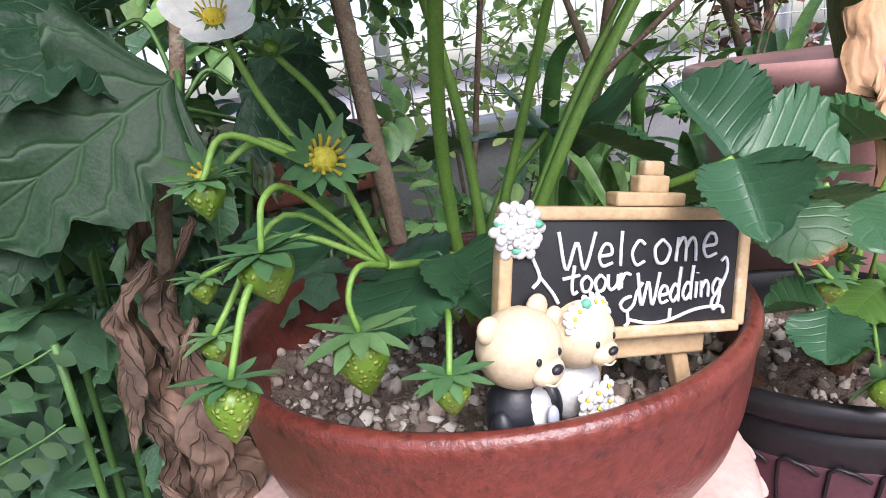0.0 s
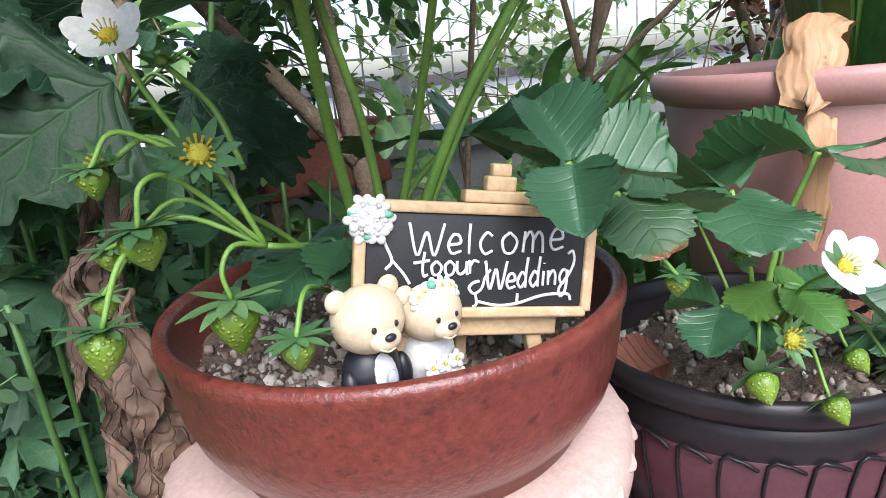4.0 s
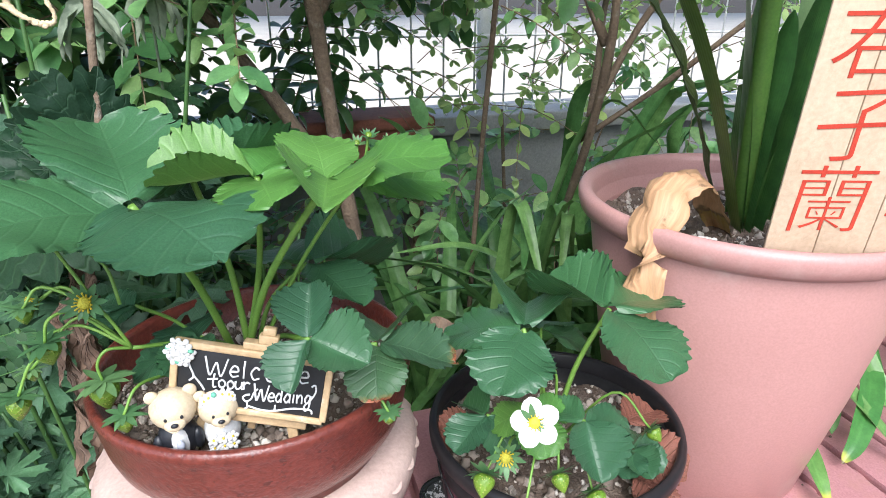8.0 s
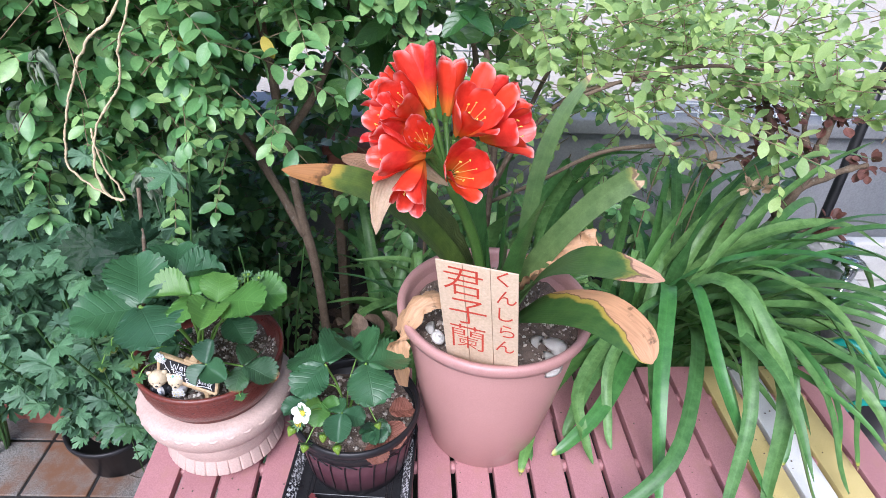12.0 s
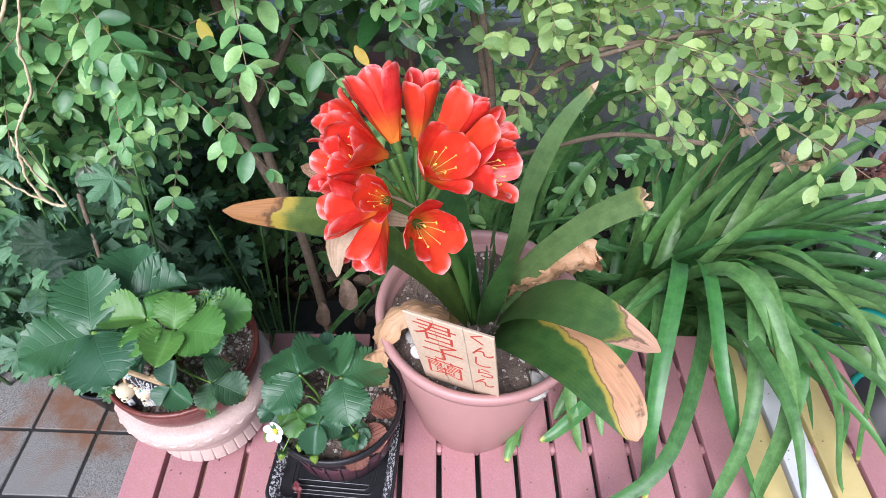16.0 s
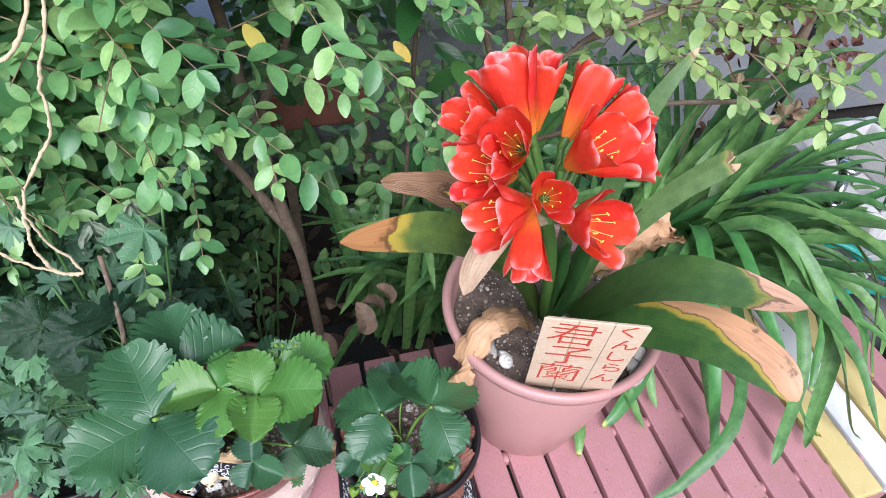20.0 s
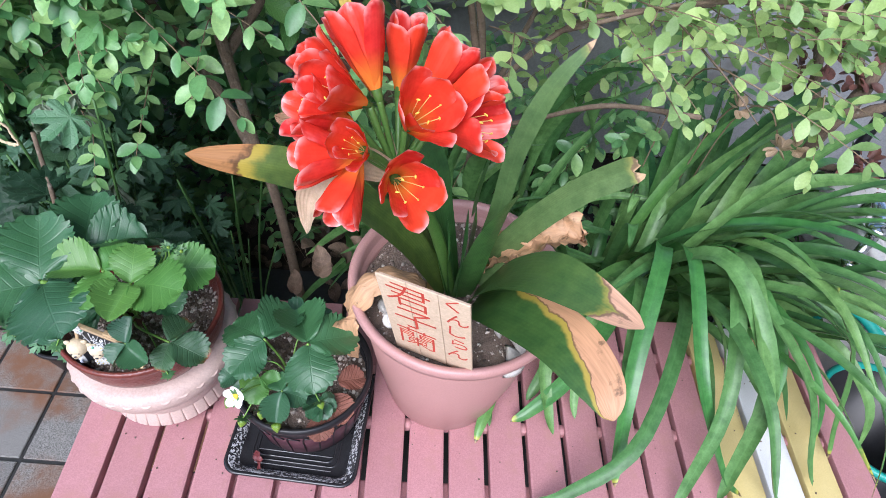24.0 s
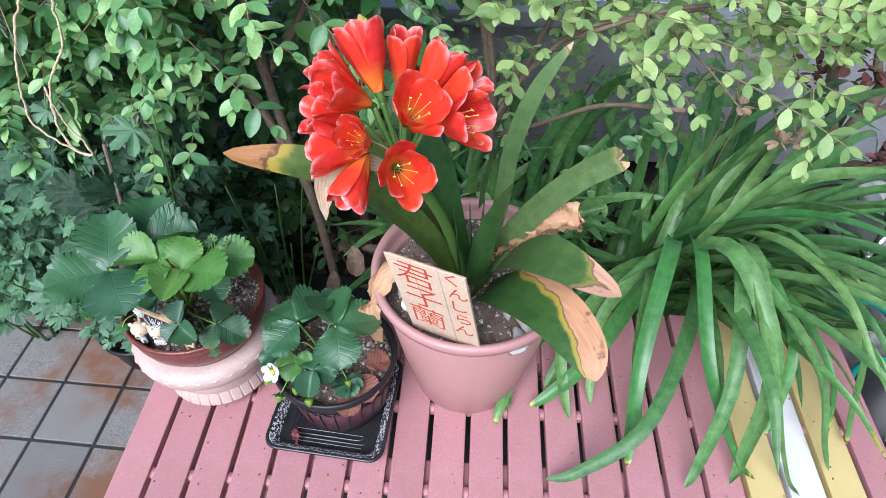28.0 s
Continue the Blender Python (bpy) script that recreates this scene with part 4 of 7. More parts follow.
def clivia_flower(parent, base, facing, style="open", size=1.0, spin=0.0, hub=None):
    """One funnel flower: six tepals, stamens, and its stalk down to the hub."""
    base = Vector(base)
    turn = Vector(facing).to_track_quat("Z", "Y").to_matrix().to_4x4()
    f = part("flower", lathe_bm([(0.0001, -0.012), (0.0035, -0.010), (0.0042, -0.004), (0.0048, 0.0), (0.0055, 0.006), (0.0001, 0.008)], 12), SCAPE, parent)
    f.matrix_basis = Matrix.Translation(base) @ turn @ Matrix.Rotation(radians(spin), 4, "Z") @ Matrix.Scale(size, 4)
    meshes = {"open": OPEN_T, "half": HALF_T, "shut": SHUT_T}[style]
    for i in range(6):
        piece("tepal", meshes[(i * 2 + i // 3) % 3], Matrix.Rotation(2 * math.pi * i / 6, 4, "Z") @ pose(0, 0.0012 * (i % 2), 0, -3 + 5 * ((i * 7) % 3 - 1), 0, 5 * ((i * 5) % 3 - 1)), f)
    if style != "shut":
        for i in range(6):
            k = 1.0 if style == "open" else 0.75
            rot = Matrix.Rotation(2 * math.pi * (i + 0.4) / 6, 4, "Z") @ Matrix.Diagonal((k, k, 1, 1))
            piece("filament", STAMEN_LINE, rot, f)
            piece("anther", ANTHER_MESH, rot @ pose(0, 0.0122, 0.0508, 35), f)
    if hub is not None:
        hub = Vector(hub)
        d = Vector(facing).normalized()
        part("flower_stalk", tube_bm([hub, hub.lerp(base, 0.5) + Vector((0, 0, 0.004)), base - d * 0.008 * size], 0.0030, 0.0036, 8), SCAPE, parent)


def shell(place, size, turn, ridged=False):
    """A bleached bivalve shell lying on the soil."""
    bm = bmesh.new()
    rows = []
    for i in range(9):
        f = i / 8
        row = []
        for k in range(17):
            a = math.pi * (k / 16) - math.pi / 2
            r = f * (1 + 0.02 * (k % 2) * ridged)
            x, y = r * math.sin(a) * 0.78, r * math.cos(a) - 0.1 * f
            row.append(bm.verts.new((x, y, 0.34 * math.sin(math.pi * (0.08 + 0.92 * f)) * math.cos(a * 0.9))))
        rows.append(row)
    for a, b in zip(rows, rows[1:]):
        for k in range(16):
            bm.faces.new((a[k], a[k + 1], b[k + 1], b[k]))
    bmesh.ops.solidify(bm, geom=bm.faces[:], thickness=0.05)
    s = tagged(part("sea_shell", bm, SHELL), "bleached white sea shell lying on the potting soil", "shell", "shells in the pot")
    s.matrix_basis = Matrix.Translation(place) @ pose(0, 0, 0, *turn) @ Matrix.Scale(size, 4)


SHELL = surface("bleached_shell", (0.62, 0.58, 0.53), (0.80, 0.78, 0.74), 0.5, 60, 500, 0.4, 0.002, stain=(0.50, 0.42, 0.34), stain_scale=60)


def snail_shell(place, r):
    bm = bmesh.new()
    pts = []
    for i in range(40):
        f = i / 39
        a = f * 4.4 * math.pi
        q = r * (0.08 + 0.62 * f)
        pts.append((q * math.cos(a), q * math.sin(a), r * (0.75 - 0.75 * f)))
    tube_bm(pts, r * 0.08, r * 0.42, 10, 80, bm)
    s = tagged(part("snail_shell", bm, SHELL), "round white snail shell lying on the potting soil", "shell", "shells in the pot")
    s.matrix_basis = Matrix.Translation(place) @ pose(0, 0, 0, 28, 10, 40)


def clivia():
    t = tagged(empty("clivia", CL + Vector((0, 0, 0.26))), "clivia with red-orange flowers and scorched strap leaves in a pot", "potted plant")
    o = t.location

    def leaf(points, width, mat, seed, label="", **kw):
        base = kw.pop("base", 0.75)
        tip = kw.pop("tip", 0.72)
        end = kw.pop("end", 0.04)
        pts = [Vector(p) - o for p in points]
        dry = kw.pop("dry", 0.0)
        bm = strap_bm(pts, width, lambda u: strap_shape(u, base, 0.4, tip, end), 34, 8, kw.pop("fold", 0.14), seed=seed, wave=0.02, **kw)
        if dry:
            crumple(bm, dry, 55, seed)
            crumple(bm, dry * 0.45, 190, seed + 5)
        part("leaf", bm, mat, t, label)

    # the two long leaves to one side, with dead tips
    leaf([(0.560, 0.225, 0.262), (0.490, 0.208, 0.400), (0.395, 0.180, 0.510), (0.287, 0.151, 0.554)], 0.042, CLIVIA_TIP, 1, "long green leaf with a yellow and brown tip", roll=40, fold=0.35)
    leaf([(0.560, 0.245, 0.262), (0.505, 0.250, 0.395), (0.430, 0.255, 0.490), (0.345, 0.262, 0.522)], 0.044, CLIVIA_DEAD, 2, "leaf with a withered brown end", roll=32, tip=0.6, dry=0.004)
    # the two broad leaves over the rim
    leaf([(0.592, 0.205, 0.262), (0.620, 0.170, 0.365), (0.660, 0.115, 0.445), (0.737, 0.032, 0.477)], 0.072, CLIVIA_EDGE, 3, "broad leaf with a scorched edge", roll=-14, tip=0.55)
    leaf([(0.595, 0.200, 0.262), (0.622, 0.150, 0.335), (0.672, 0.070, 0.400), (0.705, 0.008, 0.414), (0.717, -0.031, 0.407)], 0.070, CLIVIA_SIDE, 4, "leaf with a long brown and yellow end", roll=-20, tip=0.5)
    # broken leaf, cut off straight
    leaf([(0.600, 0.245, 0.262), (0.645, 0.242, 0.370), (0.700, 0.232, 0.460), (0.754, 0.220, 0.518)], 0.036, CLIVIA_BROKEN, 5, "leaf broken off straight at its end", roll=-10, up=(-0.3, -1, 0.5), tip=0.99, end=0.85, ragged=0.006)
    # tall leaf, and the short inner ones
    leaf([(0.588, 0.235, 0.262), (0.612, 0.236, 0.400), (0.622, 0.242, 0.510), (0.645, 0.250, 0.590), (0.678, 0.255, 0.648)], 0.024, CLIVIA_BROKEN, 6, roll=18, tip=0.6, up=(-0.2, -1, 0.2))
    leaf([(0.583, 0.215, 0.262), (0.592, 0.200, 0.360), (0.605, 0.190, 0.440), (0.622, 0.182, 0.500)], 0.036, CLIVIA_LEAF, 7, roll=25, tip=0.55)
    leaf([(0.575, 0.215, 0.262), (0.572, 0.200, 0.380), (0.570, 0.185, 0.470)], 0.032, CLIVIA_LEAF, 8, roll=80, tip=0.6)
    leaf([(0.570, 0.230, 0.262), (0.545, 0.225, 0.390), (0.520, 0.225, 0.500), (0.480, 0.232, 0.560)], 0.050, CLIVIA_LEAF, 9, roll=40, tip=0.6)
    leaf([(0.585, 0.250, 0.262), (0.590, 0.265, 0.390), (0.600, 0.280, 0.480)], 0.040, CLIVIA_LEAF, 10, roll=75, tip=0.6)
    leaf([(0.568, 0.218, 0.262), (0.555, 0.205, 0.370), (0.548, 0.190, 0.450)], 0.030, CLIVIA_LEAF, 11, roll=60, tip=0.6)
    # dead leaves: one folded over the rim, one curled up behind
    leaf([(0.548, 0.222, 0.262), (0.510, 0.206, 0.312), (0.468, 0.188, 0.329), (0.438, 0.174, 0.302), (0.430, 0.166, 0.240), (0.437, 0.164, 0.168)], 0.039, CLIVIA_BROWN, 12, "dry brown leaf bent over the rim", roll=8, tip=0.6, fold=-0.45, dry=0.005)
    leaf([(0.610, 0.240, 0.300), (0.655, 0.232, 0.352), (0.700, 0.225, 0.388), (0.728, 0.228, 0.392)], 0.050, CLIVIA_BROWN, 13, "dry brown crumpled leaf", roll=-10, tip=0.9, fold=0.9, ragged=0.01, dry=0.010)
    # flower stem and flowers
    hub = Vector((0.490, 0.160, 0.538)) - o
    part("flower_stem", tube_bm([Vector((0.568, 0.224, 0.262)) - o, Vector((0.535, 0.198, 0.42)) - o, hub], 0.0085, 0.0070, 12, 14), SCAPE, t)
    part("bract", strap_bm([hub, Vector((0.440, 0.138, 0.572)) - o, Vector((0.412, 0.126, 0.540)) - o, Vector((0.400, 0.126, 0.478)) - o], 0.034, lambda u: strap_shape(u, 0.5, 0.3, 0.5), 12, 6, 0.5, roll=60), BRACT, t, "papery dry bract")
    part("bract", strap_bm([hub, hub + Vector((-0.012, 0.01, 0.03)), hub + Vector((-0.015, 0.014, 0.06))], 0.014, lambda u: strap_shape(u, 0.5, 0.3, 0.5), 10, 4, 0.5), BRACT, t, "papery dry bract")
    heads = [((0.507, 0.081, 0.592), (0.488, 0.128, 0.562), "open", 0.98, 5), ((0.441, 0.087, 0.550), (0.456, 0.134, 0.578), "half", 0.95, 20), ((0.405, 0.113, 0.596), (0.450, 0.126, 0.588), "open", 0.98, 10),
             ((0.452, 0.093, 0.628), (0.464, 0.130, 0.590), "half", 0.78, 40), ((0.402, 0.143, 0.626), (0.445, 0.156, 0.600), "open", 0.92, 0), ((0.424, 0.138, 0.652), (0.461, 0.172, 0.611), "half", 1.0, 15),
             ((0.404, 0.190, 0.644), (0.452, 0.186, 0.606), "half", 1.05, 50), ((0.445, 0.210, 0.676), (0.468, 0.180, 0.620), "half", 1.12, 30), ((0.493, 0.225, 0.664), (0.487, 0.212, 0.600), "shut", 1.08, 0),
             ((0.540, 0.213, 0.652), (0.507, 0.187, 0.604), "half", 1.05, 25), ((0.519, 0.130, 0.645), (0.497, 0.160, 0.597), "open", 0.98, 5), ((0.572, 0.186, 0.636), (0.522, 0.184, 0.598), "half", 1.0, 45), ((0.576, 0.149, 0.612), (0.520, 0.176, 0.588), "open", 0.98, 10)]
    for place, back, style, size, spin in heads:
        mouth = Vector(place) - o
        f = (Vector(place) - Vector(back)).normalized()
        clivia_flower(t, mouth - f * 0.058 * size, f, style, size, spin, hub)
    return t


clivia()
snail_shell((0.484, 0.163, 0.272), 0.013)
shell((0.482, 0.190, 0.268), 0.017, (10, -20, 100))
shell((0.652, 0.135, 0.270), 0.030, (14, 12, -60), True)
shell((0.640, 0.112, 0.268), 0.028, (-6, 16, -95), True)
shell((0.640, 0.160, 0.266), 0.016, (10, -10, 60))

# ---- name board of the clivia ----
RAW_WOOD = surface("pale_raw_wood", (0.52, 0.385, 0.26), (0.63, 0.49, 0.355), 0.7, 14, 260, 0.4, 0.001, stain=(0.50, 0.36, 0.24), stain_scale=12)
RED_INK = surface("red_brush_paint", (0.42, 0.035, 0.02), (0.55, 0.06, 0.03), 0.6, 60, 500, 0.1)


def text_mesh(body, size, mat, extrude=0.0003, bold=0.0, name="lettering", space=1.0):
    cu = bpy.data.curves.new(name, "FONT")
    cu.body, cu.size, cu.extrude, cu.offset = body, size, extrude, bold
    cu.space_character = space
    cu.align_x, cu.align_y = "CENTER", "CENTER"
    ob = new(name, cu)
    bpy.context.view_layer.update()
    me = bpy.data.meshes.new_from_object(ob.evaluated_get(bpy.context.evaluated_depsgraph_get()))
    bpy.data.objects.remove(ob)
    me.materials.clear()
    me.materials.append(mat)
    return me


def name_board():
    tl, tr, bl = Vector((0.473, 0.089, 0.468)), Vector((0.568, 0.050, 0.473)), Vector((0.494, 0.127, 0.272))
    x = (tr - tl).normalized()
    y = (tl - bl)
    y = (y - x * y.dot(x)).normalized()
    z = x.cross(y)
    w, h = 0.105, 0.200
    t = tagged(empty("name_board"), "pale wooden board with red brush writing stuck in the pot", "sign")
    t.matrix_basis = Matrix.Translation(tl + x * w / 2 - y * h / 2) @ Matrix((x, y, z)).transposed().to_4x4()
    for i in range(3):
        part("slat", box_bm(w / 3 - 0.0006, h, 0.0022, 0.0006, ((i - 1) * w / 3, 0, 0)), RAW_WOOD, t)
    part("back_board", box_bm(w - 0.004, h - 0.002, 0.0024, 0.0006, (0.001, -0.002, -0.0026)), RAW_WOOD, t)
    for body, px, size, step, top in (("\u541b\u5b50\u862d", -0.018, 0.058, 0.056, 0.064), ("\u304f\u3093\u3057\u3089\u3093", 0.034, 0.030, 0.0335, 0.086)):
        for i, ch in enumerate(body):
            g = hang(new("character", text_mesh(ch, size, RED_INK, 0.0002, -0.0007 if size > 0.05 else -0.0002)), t)
            g.matrix_basis = pose(px + 0.003 * (i % 2), top - i * step, 0.0014, 0, 0, -2 + 3 * (i % 2))


name_board()


# ---- strawberry plant in the bowl ----
CROWN_MAT = surface("brown_crown_fibre", (0.07, 0.03, 0.018), (0.16, 0.07, 0.04), 0.8, 60, 500, 0.8, 0.002)


def leaflet_at(parent, joint, heading, dip, size, kind="dark", spin=0.0, which=0, fold=None):
    a, d = radians(heading), radians(dip)
    v = Vector((math.cos(a) * math.cos(d), math.sin(a) * math.cos(d), -math.sin(d)))
    piece("leaflet", STRAW_MESH[kind][which % 4 if fold is None else fold], aim(Vector(joint) + v * size * 0.04, v, size, spin), parent)


def bowl_strawberry():
    t = tagged(empty("strawberry_plant", (0.125, 0.195, 0.190)), "strawberry plant with green berries growing in the bowl", "strawberry plant", "strawberry plants")
    o = t.location

    def w(*p):
        return Vector(p) - o

    crown = w(0.122, 0.192, 0.198)
    part("crown", tube_bm([w(0.125, 0.195, 0.180), w(0.122, 0.190, 0.200), w(0.112, 0.184, 0.216)], 0.010, 0.006, 10), CROWN_MAT, t, "brown fibrous crown")
    # large old leaf and the ones round it: three leaflets each
    big = [(w(0.081, 0.133, 0.356), ((208, -4, 0.080, -12), (107, -28, 0.082, 2), (304, -3, 0.080, 4)), "dark", 0.0024),
           (w(0.107, 0.187, 0.354), ((100, -14, 0.080, 6), (188, 0, 0.066, 0), (22, -6, 0.070, -8)), "dark", 0.0020),
           (w(0.184, 0.133, 0.362), ((-14, -20, 0.068, 4), (262, -8, 0.050, -10), (95, -24, 0.048, 10)), "young", 0.0022),
           (w(0.146, 0.150, 0.362), ((182, -8, 0.056, -6), (276, -4, 0.052, 12), (60, -16, 0.042, 0)), "young", 0.0018),
           (w(0.164, 0.102, 0.279), ((232, 34, 0.030, 10), (-40, 6, 0.036, 30), (80, -50, 0.033, -10)), "dark", 0.0016),
           (w(0.206, 0.120, 0.258), ((-14, 12, 0.050, 0), (-104, 24, 0.036, 8), (70, 8, 0.042, -6)), "rim", 0.0015),
           (w(0.098, 0.172, 0.252), ((196, 14, 0.044, 0), (262, 20, 0.036, 10), (110, 10, 0.044, -6)), "dark", 0.0013),
           (w(0.172, 0.196, 0.285), ((30, 10, 0.066, 0), (120, 4, 0.062, 6), (-50, 14, 0.052, -6)), "dark", 0.0015),
           (w(0.060, 0.190, 0.272), ((150, 6, 0.036, 0), (230, 10, 0.030, 5), (70, 4, 0.032, -5)), "dark", 0.0012)]
    for n, (joint, blades, kind, stalk) in enumerate(big):
        mid = crown.lerp(joint, 0.5) + Vector((0.010 * math.sin(n * 2.3), 0.012 * math.cos(n * 1.7), 0.012))
        part("leaf_stalk", tube_bm([crown + Vector((0.006 * math.sin(n * 1.9), 0.006 * math.cos(n * 1.9), 0)), mid, joint], stalk * 1.2, stalk, 8), STEM, t)
        for k, (h, dip, size, spin) in enumerate(blades):
            leaflet_at(t, joint, h, dip, size, kind, spin, n + k, 3 if n == 4 else None)
    # serrated young leaf seen from the side, with a flower cluster on it
    part("leaf_stalk", tube_bm([crown, w(0.165, 0.178, 0.290), w(0.206, 0.168, 0.352)], 0.0018, 0.0013, 7), STEM, t)
    leaflet_at(t, w(0.206, 0.168, 0.352), 8, 4, 0.060, "young", 30, 1)
    for k in range(5):
        bud(t, [w(0.195, 0.175, 0.340), w(0.204 + 0.004 * k, 0.180, 0.356), w(0.203 + 0.007 * k, 0.180 + 0.006 * (k % 2), 0.364 + 0.006 * (k % 3))], 0.0062, 40 + k, (0.1, -0.3, 1), False)
    # fruit stems that arch over the rim
    truss = w(0.062, 0.152, 0.262)
    part("fruit_stem", tube_bm([crown, w(0.095, 0.172, 0.246), truss], 0.0017, 0.0013, 8), STEM, t)
    berry(t, [truss, w(0.050, 0.146, 0.266), w(0.044, 0.143, 0.259), w(0.045, 0.142, 0.2485)], 0.0185, 0.0082, 1)
    berry(t, [w(0.085, 0.160, 0.236), w(0.067, 0.128, 0.250), w(0.0585, 0.1175, 0.2385)], 0.0112, 0.0056, 2)
    berry(t, [truss, w(0.038, 0.150, 0.290), w(0.026, 0.142, 0.292), w(0.022, 0.140, 0.279)], 0.0125, 0.0072, 3, (0.1, -0.1, -1))
    berry(t, [w(0.022, 0.140, 0.276), w(0.014, 0.134, 0.270), w(0.006, 0.130, 0.2535)], 0.0140, 0.0062, 4, (-0.15, -0.1, -1))
    berry(t, [w(0.050, 0.150, 0.292), w(0.024, 0.152, 0.308), w(0.0135, 0.147, 0.2985)], 0.0090, 0.0048, 5)
    bud(t, [truss, w(0.052, 0.150, 0.288), w(0.045, 0.146, 0.298)], 0.0108, 6, (-0.1, -1, 0.35))
    bud(t, [w(0.046, 0.150, 0.296), w(0.032, 0.156, 0.305), w(0.017, 0.156, 0.297)], 0.0090, 7, (-0.8, -0.7, 0.1))
    bud(t, [w(0.060, 0.155, 0.290), w(0.055, 0.162, 0.312), w(0.042, 0.162, 0.328)], 0.0070, 8, (-0.4, -0.5, 1), False)
    white_flower(t, [w(0.050, 0.152, 0.290), w(0.038, 0.160, 0.312), w(0.028, 0.160, 0.337)], 0.0105, (-0.25, -0.75, 0.55), 9)
    berry(t, [w(0.150, 0.165, 0.232), w(0.186, 0.120, 0.243), w(0.200, 0.098, 0.238), w(0.206, 0.090, 0.2285)], 0.0085, 0.0046, 10)
    for k, (ex, ey, ez) in enumerate(((0.008, 0.150, 0.258), (0.012, 0.172, 0.268))):
        berry(t, [truss, w(0.036, 0.160, 0.283 - 0.006 * k), w(ex, ey, ez)], 0.0075, 0.0040, 12 + k)
    return t


bowl_strawberry()


def pot_strawberry():
    t = tagged(empty("strawberry_plant", (0.353, 0.160, 0.112)), "strawberry plant with one white flower growing in the black pot", "strawberry plant", "strawberry plants")
    o = t.location

    def w(*p):
        return Vector(p) - o

    crown = w(0.345, 0.145, 0.118)
    part("crown", tube_bm([w(0.347, 0.148, 0.100), w(0.345, 0.145, 0.122), w(0.342, 0.142, 0.132)], 0.008, 0.005, 10), CROWN_MAT, t, "brown fibrous crown")
    big = [(w(0.380, 0.134, 0.249), ((24, 6, 0.065, 4), (-76, 14, 0.063, -4), (112, 2, 0.066, 0)), "dark", 0.0019),
           (w(0.318, 0.146, 0.236), ((150, 6, 0.060, 0), (62, 2, 0.062, 6), (232, 14, 0.059, -6)), "dark", 0.0016),
           (w(0.345, 0.096, 0.186), ((262, 24, 0.040, 0), (350, 12, 0.034, 8), (120, 4, 0.030, -8)), "dark", 0.0012),
           (w(0.312, 0.112, 0.190), ((265, 20, 0.034, 0), (355, 10, 0.028, 10), (170, 16, 0.030, -8)), "young", 0.0012),
           (w(0.284, 0.126, 0.182), ((205, 18, 0.034, 0), (290, 24, 0.030, 8), (110, 6, 0.028, -8)), "dark", 0.0011),
           (w(0.360, 0.200, 0.200), ((60, 14, 0.050, 0), (150, 10, 0.046, 6), (-30, 18, 0.044, -6)), "dark", 0.0012)]
    for n, (joint, blades, kind, stalk) in enumerate(big):
        mid = crown.lerp(joint, 0.5) + Vector((0.006 * math.sin(n * 2.3), 0.006 * math.cos(n * 1.7), 0.008))
        part("leaf_stalk", tube_bm([crown, mid, joint], stalk * 1.2, stalk, 8), STEM, t)
        for k, (h, dip, size, spin) in enumerate(blades):
            leaflet_at(t, joint, h, dip, size, kind, spin, n + k + 1)
    for k, (x, y, z, h, s) in enumerate(((0.398, 0.118, 0.132, -40, 0.046), (0.412, 0.140, 0.136, 20, 0.040), (0.392, 0.092, 0.128, -80, 0.036), (0.296, 0.168, 0.128, 160, 0.036))):
        leaflet_at(t, w(x, y, z), h, 4, s, "dead", 20 - 15 * k, k)
    for k in range(7):
        leaflet_at(t, w(0.392, 0.100, 0.146), -90 + 40 * (k - 3), 10, 0.024, "dark", 20, k)
    white_flower(t, [crown, w(0.315, 0.105, 0.185), w(0.294, 0.072, 0.214)], 0.0135, (-0.25, -0.75, 0.60), 20)
    bud(t, [crown, w(0.300, 0.110, 0.172), w(0.283, 0.088, 0.176)], 0.0110, 21, (-0.3, -0.9, 0.4))
    bud(t, [crown, w(0.335, 0.125, 0.210), w(0.300, 0.128, 0.205)], 0.0080, 22, (-0.2, -0.8, 0.5), False)
    for k, (x, y, z, s) in enumerate(((0.272, 0.096, 0.152, 1.0), (0.292, 0.072, 0.142, 0.85), (0.318, 0.078, 0.156, 0.8), (0.338, 0.066, 0.146, 0.9), (0.396, 0.090, 0.166, 0.7))):
        berry(t, [crown, w(0.345 + (x - 0.345) * 0.6, 0.145 + (y - 0.145) * 0.6, z + 0.026), w(x, y, z + 0.006)], 0.0145 * s, 0.0074 * s, 30 + k, (0.2 * (k - 2), -0.7, -0.6))
    return t


pot_strawberry()

# ---- two small bears and their welcome board ----
CREAM = surface("cream_painted_resin", (0.52, 0.41, 0.27), (0.64, 0.53, 0.37), 0.55, 60, 500, 0.15, 0.0005, stain=(0.45, 0.32, 0.18), stain_scale=70, stain_at=(0.6, 0.8))
RESIN_BLACK = surface("black_painted_resin", (0.008, 0.009, 0.012), (0.02, 0.022, 0.028), 0.4, 60, 600, 0.2, 0.0005)
RESIN_WHITE = surface("white_painted_resin", (0.52, 0.52, 0.51), (0.64, 0.64, 0.63), 0.5, 60, 600, 0.2, 0.0005, stain=(0.56, 0.53, 0.50), stain_scale=90)
RESIN_GREY = surface("grey_painted_resin", (0.32, 0.34, 0.40), (0.42, 0.45, 0.52), 0.5, 60, 600, 0.2)
RESIN_GREEN = surface("green_painted_resin", (0.10, 0.36, 0.24), (0.16, 0.46, 0.32), 0.5, 60, 600, 0.2)
